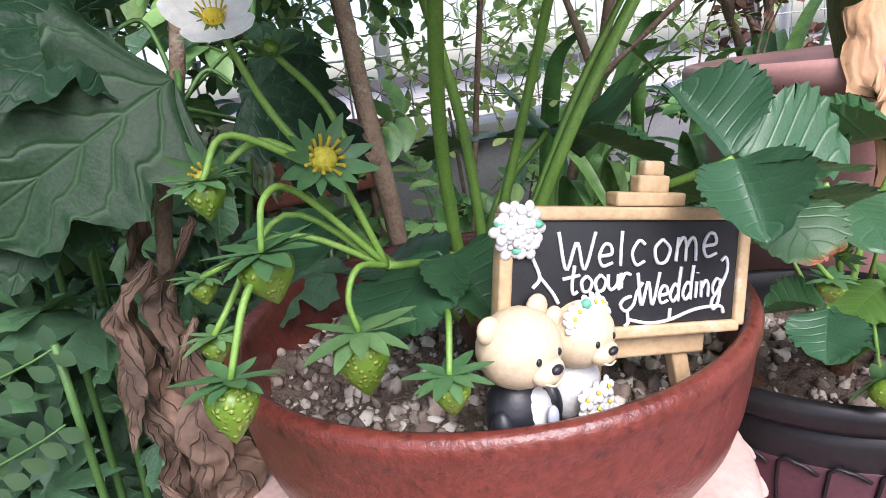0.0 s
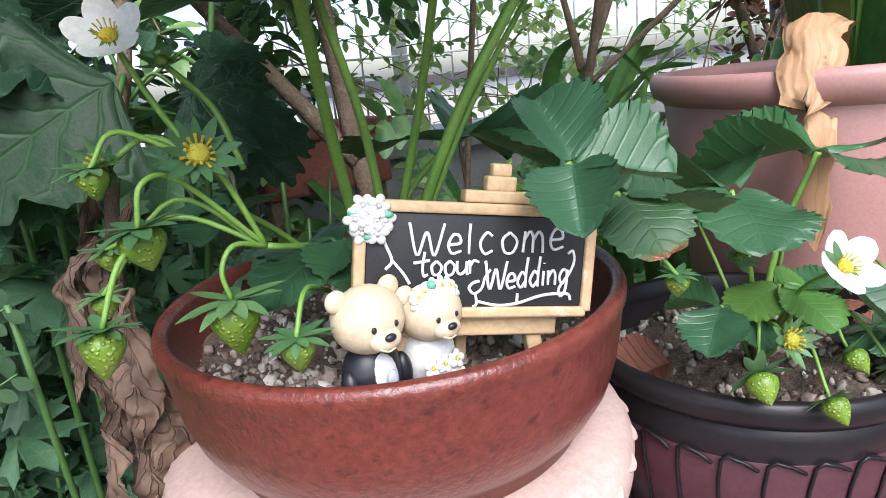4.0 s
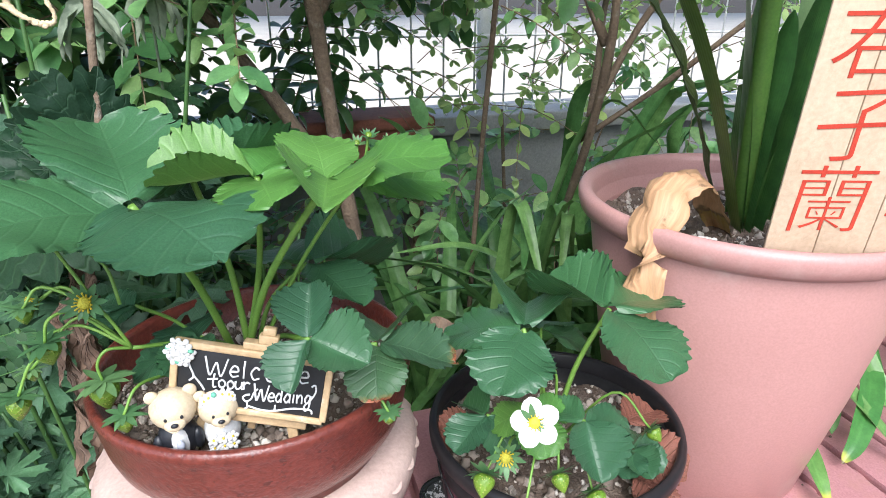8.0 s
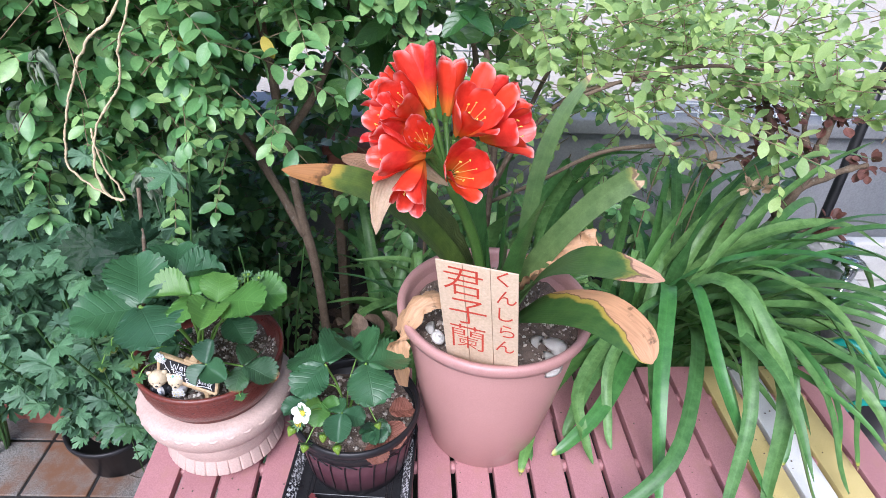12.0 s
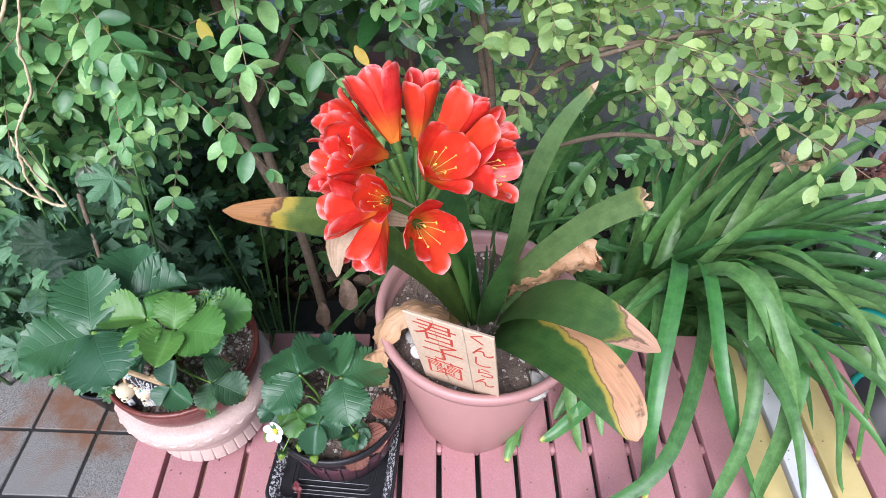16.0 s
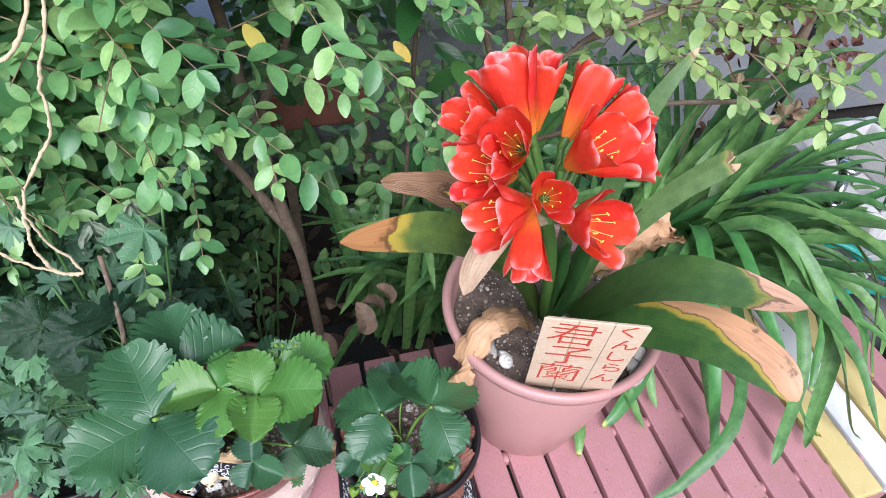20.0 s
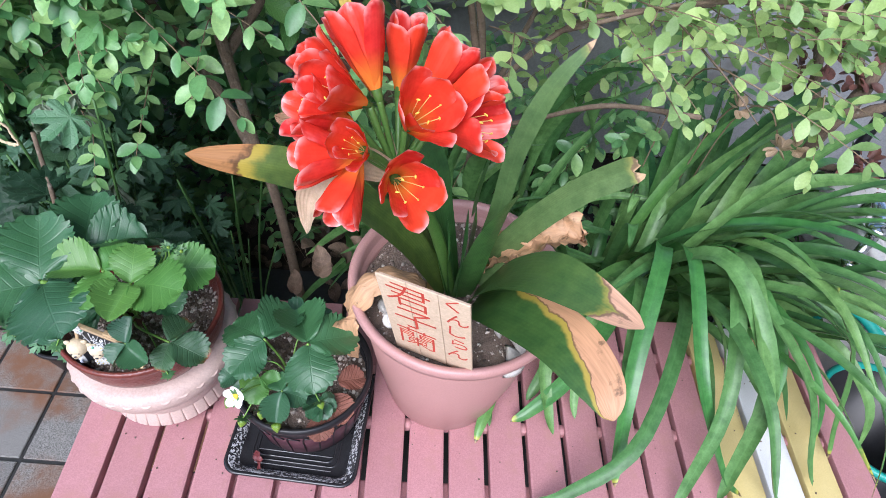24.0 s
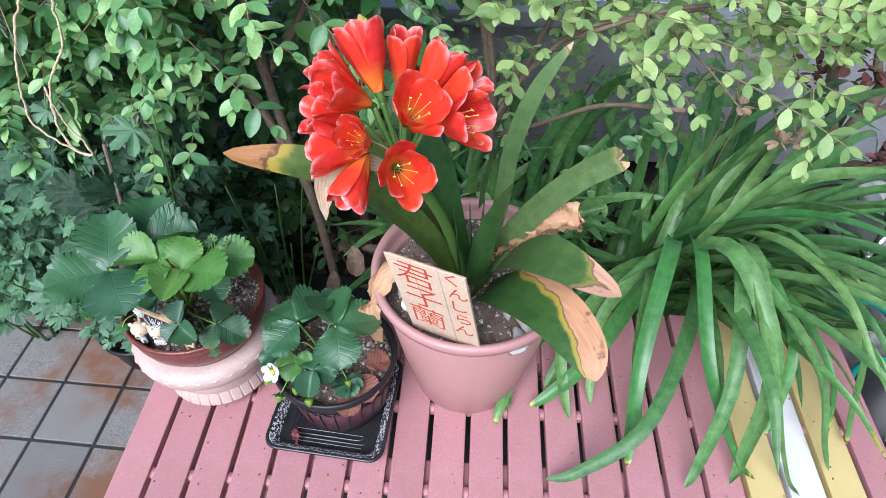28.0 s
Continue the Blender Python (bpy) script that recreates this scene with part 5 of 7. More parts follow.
RESIN_WOOD = surface("tan_painted_resin", (0.40, 0.27, 0.14), (0.56, 0.40, 0.23), 0.6, 30, 300, 0.5, 0.0008, stain=(0.70, 0.58, 0.42), stain_scale=40)
SLATE = surface("black_board_paint", (0.008, 0.009, 0.011), (0.018, 0.019, 0.022), 0.45, 40, 500, 0.2, 0.0005)
CHALK = surface("white_raised_paint", (0.62, 0.62, 0.62), (0.72, 0.72, 0.72), 0.5, 80, 600, 0.1)


def ball(bm, centre, r, scale=(1, 1, 1), mat=0, turn=None, sub=3):
    res = bmesh.ops.create_icosphere(bm, subdivisions=sub, radius=r, matrix=Matrix.Translation(centre) @ (turn or Matrix.Identity(4)) @ Matrix.Diagonal((*scale, 1)))
    for v in res["verts"]:
        for f in v.link_faces:
            f.material_index = mat


def rosette(bm, centre, r, normal, mat, heart):
    turn = Vector(normal).to_track_quat("Z", "Y").to_matrix().to_4x4()
    for i in range(5):
        a = 2 * math.pi * i / 5
        m = Matrix.Translation(centre) @ turn @ Matrix.Rotation(a, 4, "Z")
        ball(bm, m @ Vector((r * 0.6, 0, 0)), r * 0.48, (1, 0.85, 0.45), mat, (turn @ Matrix.Rotation(a, 4, "Z")), 2)
    ball(bm, m @ Vector((0, 0, r * 0.2)), r * 0.24, (1, 1, 0.6), heart, turn, 1)


def bear_figure():
    """Two bears side by side in wedding clothes, one cast piece: front along -y, base at z = 0."""
    bm = bmesh.new()
    for x, z, r, bride in ((-0.0115, 0.0368, 0.0125, False), (0.0132, 0.0325, 0.0116, True)):
        y = -0.001 if not bride else -0.003
        ball(bm, (x, y, z), r, (1.06, 1.0, 0.98), 0)
        for s in (-1, 1):
            ball(bm, (x + s * r * 0.82, y + 0.001, z + r * 0.72), r * 0.33, (1, 0.6, 1), 0)
            ball(bm, (x + s * r * 0.34, y - r * 0.93, z + r * 0.02), r * 0.085, (1, 0.6, 1.2), 1, sub=2)
        ball(bm, (x, y - r * 0.84, z - r * 0.36), r * 0.42, (1.15, 0.75, 0.8), 0)
        ball(bm, (x, y - r * 1.15, z - r * 0.22), r * 0.15, (1.2, 0.7, 0.8), 1, sub=2)
        tube_bm([(x - r * 0.3, y - r * 1.02, z - r * 0.50), (x - r * 0.1, y - r * 1.12, z - r * 0.60), (x + r * 0.12, y - r * 1.12, z - r * 0.56)], r * 0.035, r * 0.03, 5, 6, bm)
        bm.faces.ensure_lookup_table()
        body = len(bm.faces)
        ball(bm, (x, 0.001, z * 0.40), r * 0.98, (0.96, 0.80, 1.15), 1 if not bride else 2)
        if not bride:
            ball(bm, (x + 0.0005, -0.0052, z * 0.40), r * 0.55, (0.9, 0.6, 1.5), 2)
            ball(bm, (x + 0.001, -0.0115, z * 0.46), r * 0.26, (0.7, 0.4, 1.2), 3, sub=2)
            for s in (-1, 1):
                ball(bm, (x + s * r * 0.85, -0.002, z * 0.36), r * 0.36, (0.8, 0.9, 1.7), 1)
        else:
            for i in range(7):
                a = math.pi * (i / 6) + 0.15
                rosette(bm, (x + r * 0.85 * math.cos(a) * 0.8, y - r * 0.45, z + r * 0.62 + r * 0.3 * math.sin(a)), r * 0.30, (0.5 * math.cos(a), -1, 0.6), 2, 4)
            for i in range(6):
                rosette(bm, (x - 0.006 + 0.0055 * (i % 3), -0.0098, z * 0.24 + 0.0055 * (i // 3)), 0.0036, (0.1 * (i % 3 - 1), -1, 0.3), 2, 4)
            ball(bm, (x - 0.002, y - r * 0.5, z + r * 1.02), r * 0.16, (1, 1, 1), 5, sub=1)
    fig = part("bear_figurine", bm, [CREAM, RESIN_BLACK, RESIN_WHITE, RESIN_GREY, STAMEN_YELLOW, RESIN_GREEN])
    tagged(fig, "cream resin bear couple in wedding clothes standing in the soil", "figurine")
    fig.matrix_basis = pose(0.0955, 0.1215, 0.2000, 0, 0, 7)


bear_figure()


def welcome_board():
    t = tagged(empty("welcome_board"), "black resin board with white writing on a tan easel", "sign")
    w, h = 0.0890, 0.0385
    t.matrix_basis = pose(0.1296, 0.1168, 0.2475, 84, 0, -14) @ Matrix.Rotation(radians(-11), 4, "Z")
    part("panel", box_bm(w - 0.004, h - 0.004, 0.004, 0.0008), SLATE, t)
    for name, sx, sy, x, y in (("top_bar", w + 0.003, 0.0042, 0, h / 2), ("bottom_bar", w, 0.0040, 0, -h / 2), ("side_bar", 0.0042, h, -w / 2, 0), ("side_bar", 0.0042, h, w / 2, 0)):
        part(name, box_bm(sx, sy, 0.0062, 0.0011, (x, y, 0.0004)), RESIN_WOOD, t)
    part("easel_head", box_bm(0.026, 0.0045, 0.007, 0.001, (0.006, h / 2 + 0.0045, -0.001)), RESIN_WOOD, t)
    part("easel_head", box_bm(0.0115, 0.0058, 0.006, 0.0012, (0.007, h / 2 + 0.0093, -0.001)), RESIN_WOOD, t)
    part("easel_head", box_bm(0.0075, 0.0050, 0.005, 0.0012, (0.007, h / 2 + 0.0143, -0.001)), RESIN_WOOD, t)
    part("easel_rail", box_bm(0.070, 0.0085, 0.004, 0.001, (0.0, -h / 2 - 0.006, -0.004)), RESIN_WOOD, t)
    for s in (-1, 1):
        leg = part("easel_leg", box_bm(0.0062, 0.036, 0.005, 0.001), RESIN_WOOD, t)
        leg.matrix_basis = pose(s * 0.027, -h / 2 - 0.013, -0.006, 0, 0, s * 16)
    part("easel_strut", box_bm(0.005, 0.060, 0.003, 0.001, (0, -0.012, -0.016)), RESIN_WOOD, t)
    for cx, cy in ((-w / 2 + 0.001, h / 2 - 0.003),):
        bm = bmesh.new()
        for i in range(6):
            rosette(bm, (cx + 0.0052 * math.cos(i * 1.05) + 0.002, cy - 0.002 + 0.0055 * math.sin(i * 1.05), 0.0040 + 0.0008 * (i % 2)), 0.0042, (0.2 * math.cos(i), 0.2 * math.sin(i), 1), 0, 1)
        for i in range(4):
            rosette(bm, (cx + 0.002 + 0.0022 * math.cos(i * 1.7), cy - 0.002 + 0.0022 * math.sin(i * 1.7), 0.0052), 0.0036, (0.3 * math.cos(i * 2), 0.3 * math.sin(i * 2), 1), 0, 1)
        for i in range(3):
            ball(bm, (cx + 0.008 - 0.006 * i, cy - 0.008 * (i % 2), 0.0045), 0.0018, (1.4, 0.8, 0.6), 2, sub=1)
        part("flower_ornament", bm, [RESIN_WHITE, RESIN_WHITE, RESIN_GREEN], t, "white flower cluster with green leaves")
    # the handwriting: one raised stroke after another
    for glyphs in (WELCOME, TO_OUR, WEDDING):
        for ch, x, y, sx, sy in glyphs:
            for stroke in STROKES[ch]:
                part("pen_stroke", tube_bm([(x + sx * a, y + sy * b, 0.0024) for a, b in stroke], 0.00062, 0.00056, 6, 5 * len(stroke)), CHALK, t)
    for pts in ([(-0.0345, 0.0130), (-0.0362, 0.0075), (-0.0330, 0.0000), (-0.0352, -0.0035)], [(-0.0330, 0.0000), (-0.0285, -0.0050), (-0.0262, -0.0085)], [(-0.0010, -0.0125), (-0.0005, -0.0160), (-0.0018, -0.0172)], [(-0.0005, -0.0150), (0.0080, -0.0166), (0.0160, -0.0158), (0.0260, -0.0128), (0.0360, -0.0122), (0.0378, -0.0146)], [(0.0156, -0.0120), (0.0156, -0.0158)]):
        part("flourish", tube_bm([(x, y, 0.0025) for x, y in pts], 0.00058, 0.00066, 6), CHALK, t)


STROKES = {
    "W": [[(0, 1), (0.25, 0), (0.5, 0.72), (0.74, 0), (1, 1)]],
    "e": [[(0.1, 0.45), (0.85, 0.55), (0.75, 0.92), (0.35, 0.95), (0.06, 0.45), (0.32, 0.02), (0.95, 0.15)]],
    "l": [[(0.5, 1), (0.45, 0.5), (0.5, 0)]],
    "c": [[(0.9, 0.85), (0.5, 1), (0.08, 0.5), (0.4, 0), (0.95, 0.15)]],
    "o": [[(0.5, 1), (0.08, 0.62), (0.25, 0.04), (0.75, 0.06), (0.95, 0.6), (0.5, 1)]],
    "m": [[(0.02, 0), (0.08, 1)], [(0.06, 0.6), (0.28, 0.98), (0.45, 0.75), (0.48, 0)], [(0.48, 0.6), (0.70, 0.98), (0.90, 0.75), (0.96, 0)]],
    "t": [[(0.55, 1.6), (0.42, 0.6), (0.55, 0.02), (0.9, 0.12)], [(-0.35, 0.85), (0.4, 0.95), (1.0, 1.05)]],
    "u": [[(0.05, 1), (0.1, 0.25), (0.42, 0.02), (0.82, 0.35), (0.9, 1)], [(0.9, 0.9), (0.92, 0.2), (1.05, 0)]],
    "r": [[(0.1, 1), (0.2, 0)], [(0.15, 0.55), (0.5, 0.95), (1.0, 0.85)]],
    "d": [[(0.88, 0.75), (0.45, 1), (0.06, 0.4), (0.4, 0), (0.82, 0.4)], [(0.98, 2.0), (0.86, 1.0), (0.86, 0)]],
    "i": [[(0.5, 1), (0.45, 0)], [(0.55, 1.5), (0.56, 1.56)]],
    "n": [[(0.02, 1), (0.1, 0)], [(0.1, 0.55), (0.5, 1), (0.85, 0.75), (0.9, 0)]],
    "g": [[(0.85, 0.9), (0.4, 1), (0.08, 0.45), (0.4, 0.02), (0.8, 0.5)], [(0.86, 1.0), (0.78, -0.4), (0.3, -0.85), (0.12, -0.3), (0.9, 0.5), (1.5, 1.5), (1.3, 2.3), (0.8, 2.1)]],
    "v": [[(0.6, 0.45), (0.25, 0.35), (0.05, 0.1), (0.35, -0.15), (0.75, 0.1), (0.9, 0.6), (1.2, 1.0)]],
}
WELCOME = [("W", -0.0272, 0.0018, 0.0130, 0.0118), ("e", -0.0128, 0.0026, 0.0056, 0.0072), ("l", -0.0060, 0.0026, 0.0030, 0.0112), ("c", -0.0008, 0.0028, 0.0056, 0.0078), ("o", 0.0078, 0.0032, 0.0066, 0.0078), ("m", 0.0165, 0.0036, 0.0086, 0.0080), ("e", 0.0272, 0.0048, 0.0062, 0.0082)]
TO_OUR = [("t", -0.0235, -0.0058, 0.0044, 0.0056), ("o", -0.0186, -0.0052, 0.0042, 0.0050), ("o", -0.0136, -0.0052, 0.0042, 0.0052), ("u", -0.0090, -0.0050, 0.0044, 0.0050), ("r", -0.0044, -0.0046, 0.0040, 0.0050)]
WEDDING = [("v", -0.0040, -0.0110, 0.0070, 0.0080), ("W", 0.0022, -0.0106, 0.0086, 0.0108), ("e", 0.0108, -0.0102, 0.0040, 0.0058), ("d", 0.0152, -0.0098, 0.0040, 0.0058), ("d", 0.0202, -0.0094, 0.0040, 0.0058), ("i", 0.0248, -0.0090, 0.0020, 0.0056), ("n", 0.0276, -0.0088, 0.0036, 0.0056), ("g", 0.0322, -0.0084, 0.0040, 0.0056)]
welcome_board()


# ---- garden behind the table ----
PRIVET = leaf_mat("privet_leaf", (0.140, 0.340, 0.105), (0.275, 0.545, 0.180), 0.33, (0.16, 0.34, 0.07), 5, 0.25, 0.5, 0.25, 0.30, 0.38, hue=0.035)
PRIVET_ALL = leaf_mat("privet_leaf_many", (0.132, 0.325, 0.098), (0.268, 0.530, 0.172), 0.34, (0.16, 0.34, 0.07), 5, 0.2, 0.5, 0.0, 0.30, 0.42, island=True, hue=0.035)
# privet leaf for the back bush, darkened in colour to stand for shade
PRIVET_SHADED = leaf_mat("shaded_privet_leaf", (0.058, 0.163, 0.042), (0.124, 0.273, 0.072), 0.36, (0.12, 0.26, 0.06), 5, 0.2, 0.5, 0.0, 0.16, 0.40, island=True, hue=0.03)
PRIVET_GOLD = leaf_mat("golden_privet_leaf", (0.310, 0.490, 0.120), (0.460, 0.640, 0.230), 0.42, (0.36, 0.55, 0.12), 5, 0.2, 0.5, 0.25, 0.42, 0.25, hue=0.02)
PRIVET_GOLD_ALL = leaf_mat("golden_privet_leaf_many", (0.310, 0.490, 0.120), (0.460, 0.640, 0.230), 0.42, (0.36, 0.55, 0.12), 5, 0.2, 0.5, 0.0, 0.42, 0.3, island=True, hue=0.02)
MUM = leaf_mat("chrysanthemum_leaf", (0.046, 0.138, 0.064), (0.098, 0.232, 0.112), 0.55, (0.14, 0.26, 0.15), 4, 0.4, 0.9, 0.4, 0.15, 0.25)
MUM_ALL = leaf_mat("chrysanthemum_leaf_many", (0.044, 0.130, 0.060), (0.094, 0.226, 0.108), 0.55, (0.14, 0.26, 0.15), 4, 0.35, 0.9, 0.0, 0.15, 0.35, island=True)
# broad leaves: the shade of the hedge above is put into this very dark green
MUM_BROAD_SHADED = leaf_mat("shaded_broad_chrysanthemum_leaf", (0.007, 0.028, 0.012), (0.016, 0.050, 0.022), 0.48, (0.06, 0.14, 0.06), 5, 0.22, 0.9, 0.40, 0.10, 0.1, spec=0.20)
GLOSSY = leaf_mat("glossy_evergreen_leaf", (0.022, 0.085, 0.016), (0.05, 0.15, 0.028), 0.22, (0.10, 0.20, 0.06), 6, 0.25, 0.6, 0.3, 0.10, 0.2)
YELLOW_LEAF = leaf_mat("yellow_fading_leaf", (0.62, 0.46, 0.03), (0.75, 0.58, 0.06), 0.5, trans=0.25, vary=0.1)
STRAP = leaf_mat("strap_leaf", (0.046, 0.136, 0.030), (0.128, 0.280, 0.080), 0.40, stripes=4, bump_s=0.10, trans=0.12, vary=0.30, spec=0.34, sat=0.96)
STRAP_TIP = leaf_mat("strap_leaf_yellow_tip", (0.052, 0.160, 0.036), (0.115, 0.280, 0.070), 0.36, stripes=4, bump_s=0.10, trans=0.10, vary=0.15, dead=(0.94, 0.975, (0.30, 0.20, 0.10), (0.40, 0.40, 0.06), 0.0), sat=1.0)
BARK = surface("grey_brown_bark", (0.095, 0.065, 0.043), (0.203, 0.149, 0.101), 0.9, 50, 300, 0.9, 0.002, stain=(0.22, 0.19, 0.15), stain_scale=60)
TWIG = surface("tan_twig", (0.16, 0.11, 0.065), (0.27, 0.20, 0.12), 0.8, 60, 500, 0.4)
TWINE = surface("natural_jute_twine", (0.483, 0.380, 0.230), (0.667, 0.540, 0.356), 0.9, 200, 900, 0.8, 0.001)
WILTED = leaf_mat("wilted_grey_leaf", (0.15, 0.20, 0.13), (0.28, 0.34, 0.24), 0.8, bump_s=0.4, trans=0.1, vary=0.15)
SEEDLING = leaf_mat("seedling_leaflet", (0.016, 0.056, 0.017), (0.030, 0.084, 0.025), 0.55, bump_s=0.2, trans=0.12, vary=0.15, spec=0.22)
DRY_LEAF = leaf_mat("dry_leaf", (0.050, 0.027, 0.017), (0.210, 0.125, 0.080), 0.75, (0.3, 0.2, 0.14), 6, 0.3, 0.5, 1.0, 0.08, 0.35, hue=0.0)
RED_LEAF = leaf_mat("red_brown_leaf", (0.10, 0.030, 0.024), (0.22, 0.075, 0.055), 0.6, trans=0.12, vary=0.3, hue=0.0, island=True)


def oval(u):
    return max(0.03, math.sin(math.pi * min(1.0, u * 0.96 + 0.02)) ** 0.60)


def obovate(u):
    return max(0.03, math.sin(math.pi * min(1.0, u ** 1.25 * 0.93 + 0.05)) ** 0.8)


PRIVET_MESH = [leaf_mesh("leaf", 1.0, w, oval, PRIVET, 8, 4, f, c, seed=s) for s, (w, f, c) in enumerate(((0.52, 0.34, 0.12), (0.58, 0.22, 0.24), (0.48, 0.42, 0.05)))]
PRIVET_LOW = leaf_mesh("leaf", 1.0, 0.54, oval, PRIVET_ALL, 5, 2, 0.32, 0.18)
GOLD_MESH = [leaf_mesh("leaf", 1.0, w, obovate, PRIVET_GOLD, 8, 4, f, c, seed=s) for s, (w, f, c) in enumerate(((0.58, 0.12, 0.12), (0.64, 0.08, 0.2), (0.54, 0.2, 0.05)))]
GOLD_LOW = leaf_mesh("leaf", 1.0, 0.58, obovate, PRIVET_GOLD_ALL, 5, 2, 0.14, 0.12)
MUM_MESH = [lobed_mesh("leaf", 1.0, MUM, 0.55, 0.24, s, 0.2 + 0.15 * s, 72, 3) for s in range(3)]
MUM_LOW = lobed_mesh("leaf", 1.0, MUM_ALL, 0.55, 0.2, 4, 0.3, 48, 2)
BROAD_MESH = [lobed_mesh("leaf", 1.0, MUM_BROAD_SHADED, 0.16, 0.16, s, 0.25, 120, 10, 0.022, 92.0, 0.03) for s in range(2)]
def scalloped(u):
    env = min(1.0, (u / 0.16) ** 0.6) * (1 - 0.62 * max(0.0, (u - 0.18) / 0.82) ** 1.25) * min(1.0, ((1 - u) / 0.13 + 0.02) ** 0.5)
    notch = abs(math.cos(math.pi * (3.1 * u - 0.12))) ** 4
    return max(0.03, env * (1 - 0.30 * notch - 0.045 * abs(math.sin(math.pi * 12.5 * u)) ** 1.5))


SCALLOPED = leaf_mesh("leaf", 1.0, 0.98, scalloped, MUM_BROAD_SHADED, 84, 14, 0.10, 0.16, ripple=0.012, seed=3)
GLOSSY_MESH = [leaf_mesh("leaf", 1.0, 0.42, oval, GLOSSY, 10, 4, 0.25, 0.16 + 0.1 * s, seed=s) for s in range(2)]
YELLOW_MESH = leaf_mesh("leaf", 1.0, 0.5, oval, YELLOW_LEAF, 8, 4, 0.2, 0.2)
RNG = random.Random(7)


def rand_dir(rng, tilt):
    a = rng.uniform(0, 2 * math.pi)
    return Vector((math.cos(a), math.sin(a), rng.uniform(*tilt)))


def leafy_twig(rng, start, direction, length, leaf, pairs, droop=0.3, upness=0.6):
    """Opposite leaves along one twig: the line of the twig and the poses of its leaves."""
    d = Vector(direction).normalized()
    line = [Vector(start) + d * length * f + Vector((0, 0, -droop * length * f * f)) for f in (0, 0.35, 0.7, 1.0)]
    pts = bez(line, pairs)
    out = []
    turn = rng.uniform(0, math.pi)
    for i, q in enumerate(pts[1:], 1):
        t = (pts[i] - pts[i - 1]).normalized()
        side = t.cross(Vector((0, 0, 1)))
        side = side.normalized() if side.length > 0.1 else Vector((1, 0, 0))
        nrm = side.cross(t)
        a = turn + (i % 2) * math.pi / 2 * 0.7
        s = (side * math.cos(a) + nrm * math.sin(a) * 0.5).normalized()
        size = leaf * rng.uniform(0.55, 1.25) * (0.75 if i == len(pts) - 1 else 1.0)
        for sg in (-1, 1):
            ld = (s * sg + t * rng.uniform(0.35, 0.9) + Vector((0, 0, rng.uniform(-0.35, 0.15)))).normalized()
            up = Vector((rng.uniform(-0.5, 0.5), rng.uniform(-0.9, 0.1), upness + rng.random()))
            out.append(aim(q, ld, size, rng.uniform(-20, 20), up))
    if pairs:
        out.append(aim(pts[-1], (pts[-1] - pts[-2]), leaf * 0.7, 0, Vector((0, -0.4, 1))))
    return line, out


def shrub(name, label, base, trunks, twigs, leaf, meshes, low, leaf_mat_low, near, twig_r=0.0011, group="", category="shrub", pairs=(4, 8), droop=0.3, twig_mat=None, clear=None, upness=0.6):
    """trunks: lists of points; twigs: (start, direction, length). near(place): whether a leaf is close enough to be one of its own."""
    rng = random.Random(len(twigs) + len(name))
    t = tagged(empty(name, base), label, category, group)
    o = t.location
    for k, (pts, r0, r1) in enumerate(trunks):
        part("branch" if k else "trunk", tube_bm([Vector(p) - o for p in pts], r0, r1, 9, 0, None, lambda f: 1 + 0.08 * math.sin(f * 23)), BARK, t)
    stems = bmesh.new()
    rest, own = [], 0
    for start, d, ln in twigs:
        line, leaves = leafy_twig(rng, Vector(start) - o, d, ln, leaf, rng.randint(*pairs), droop, upness)
        tube_bm(line, twig_r, twig_r * 0.5, 5, 6, stems)
        for m in leaves:
            if clear and clear(m.translation + o):
                continue
            if own < 300 and near(m.translation + o) and rng.random() < 0.6:
                piece("leaf", meshes[own % len(meshes)], m, t)
                own += 1
            else:
                rest.append(m)
    tagged(part("twig_mass", stems, twig_mat or TWIG, t), kind="stuff")
    if rest:
        tagged(hang(new("foliage", scatter_mesh(low, rest, "foliage", leaf_mat_low)), t), kind="stuff")
    return t


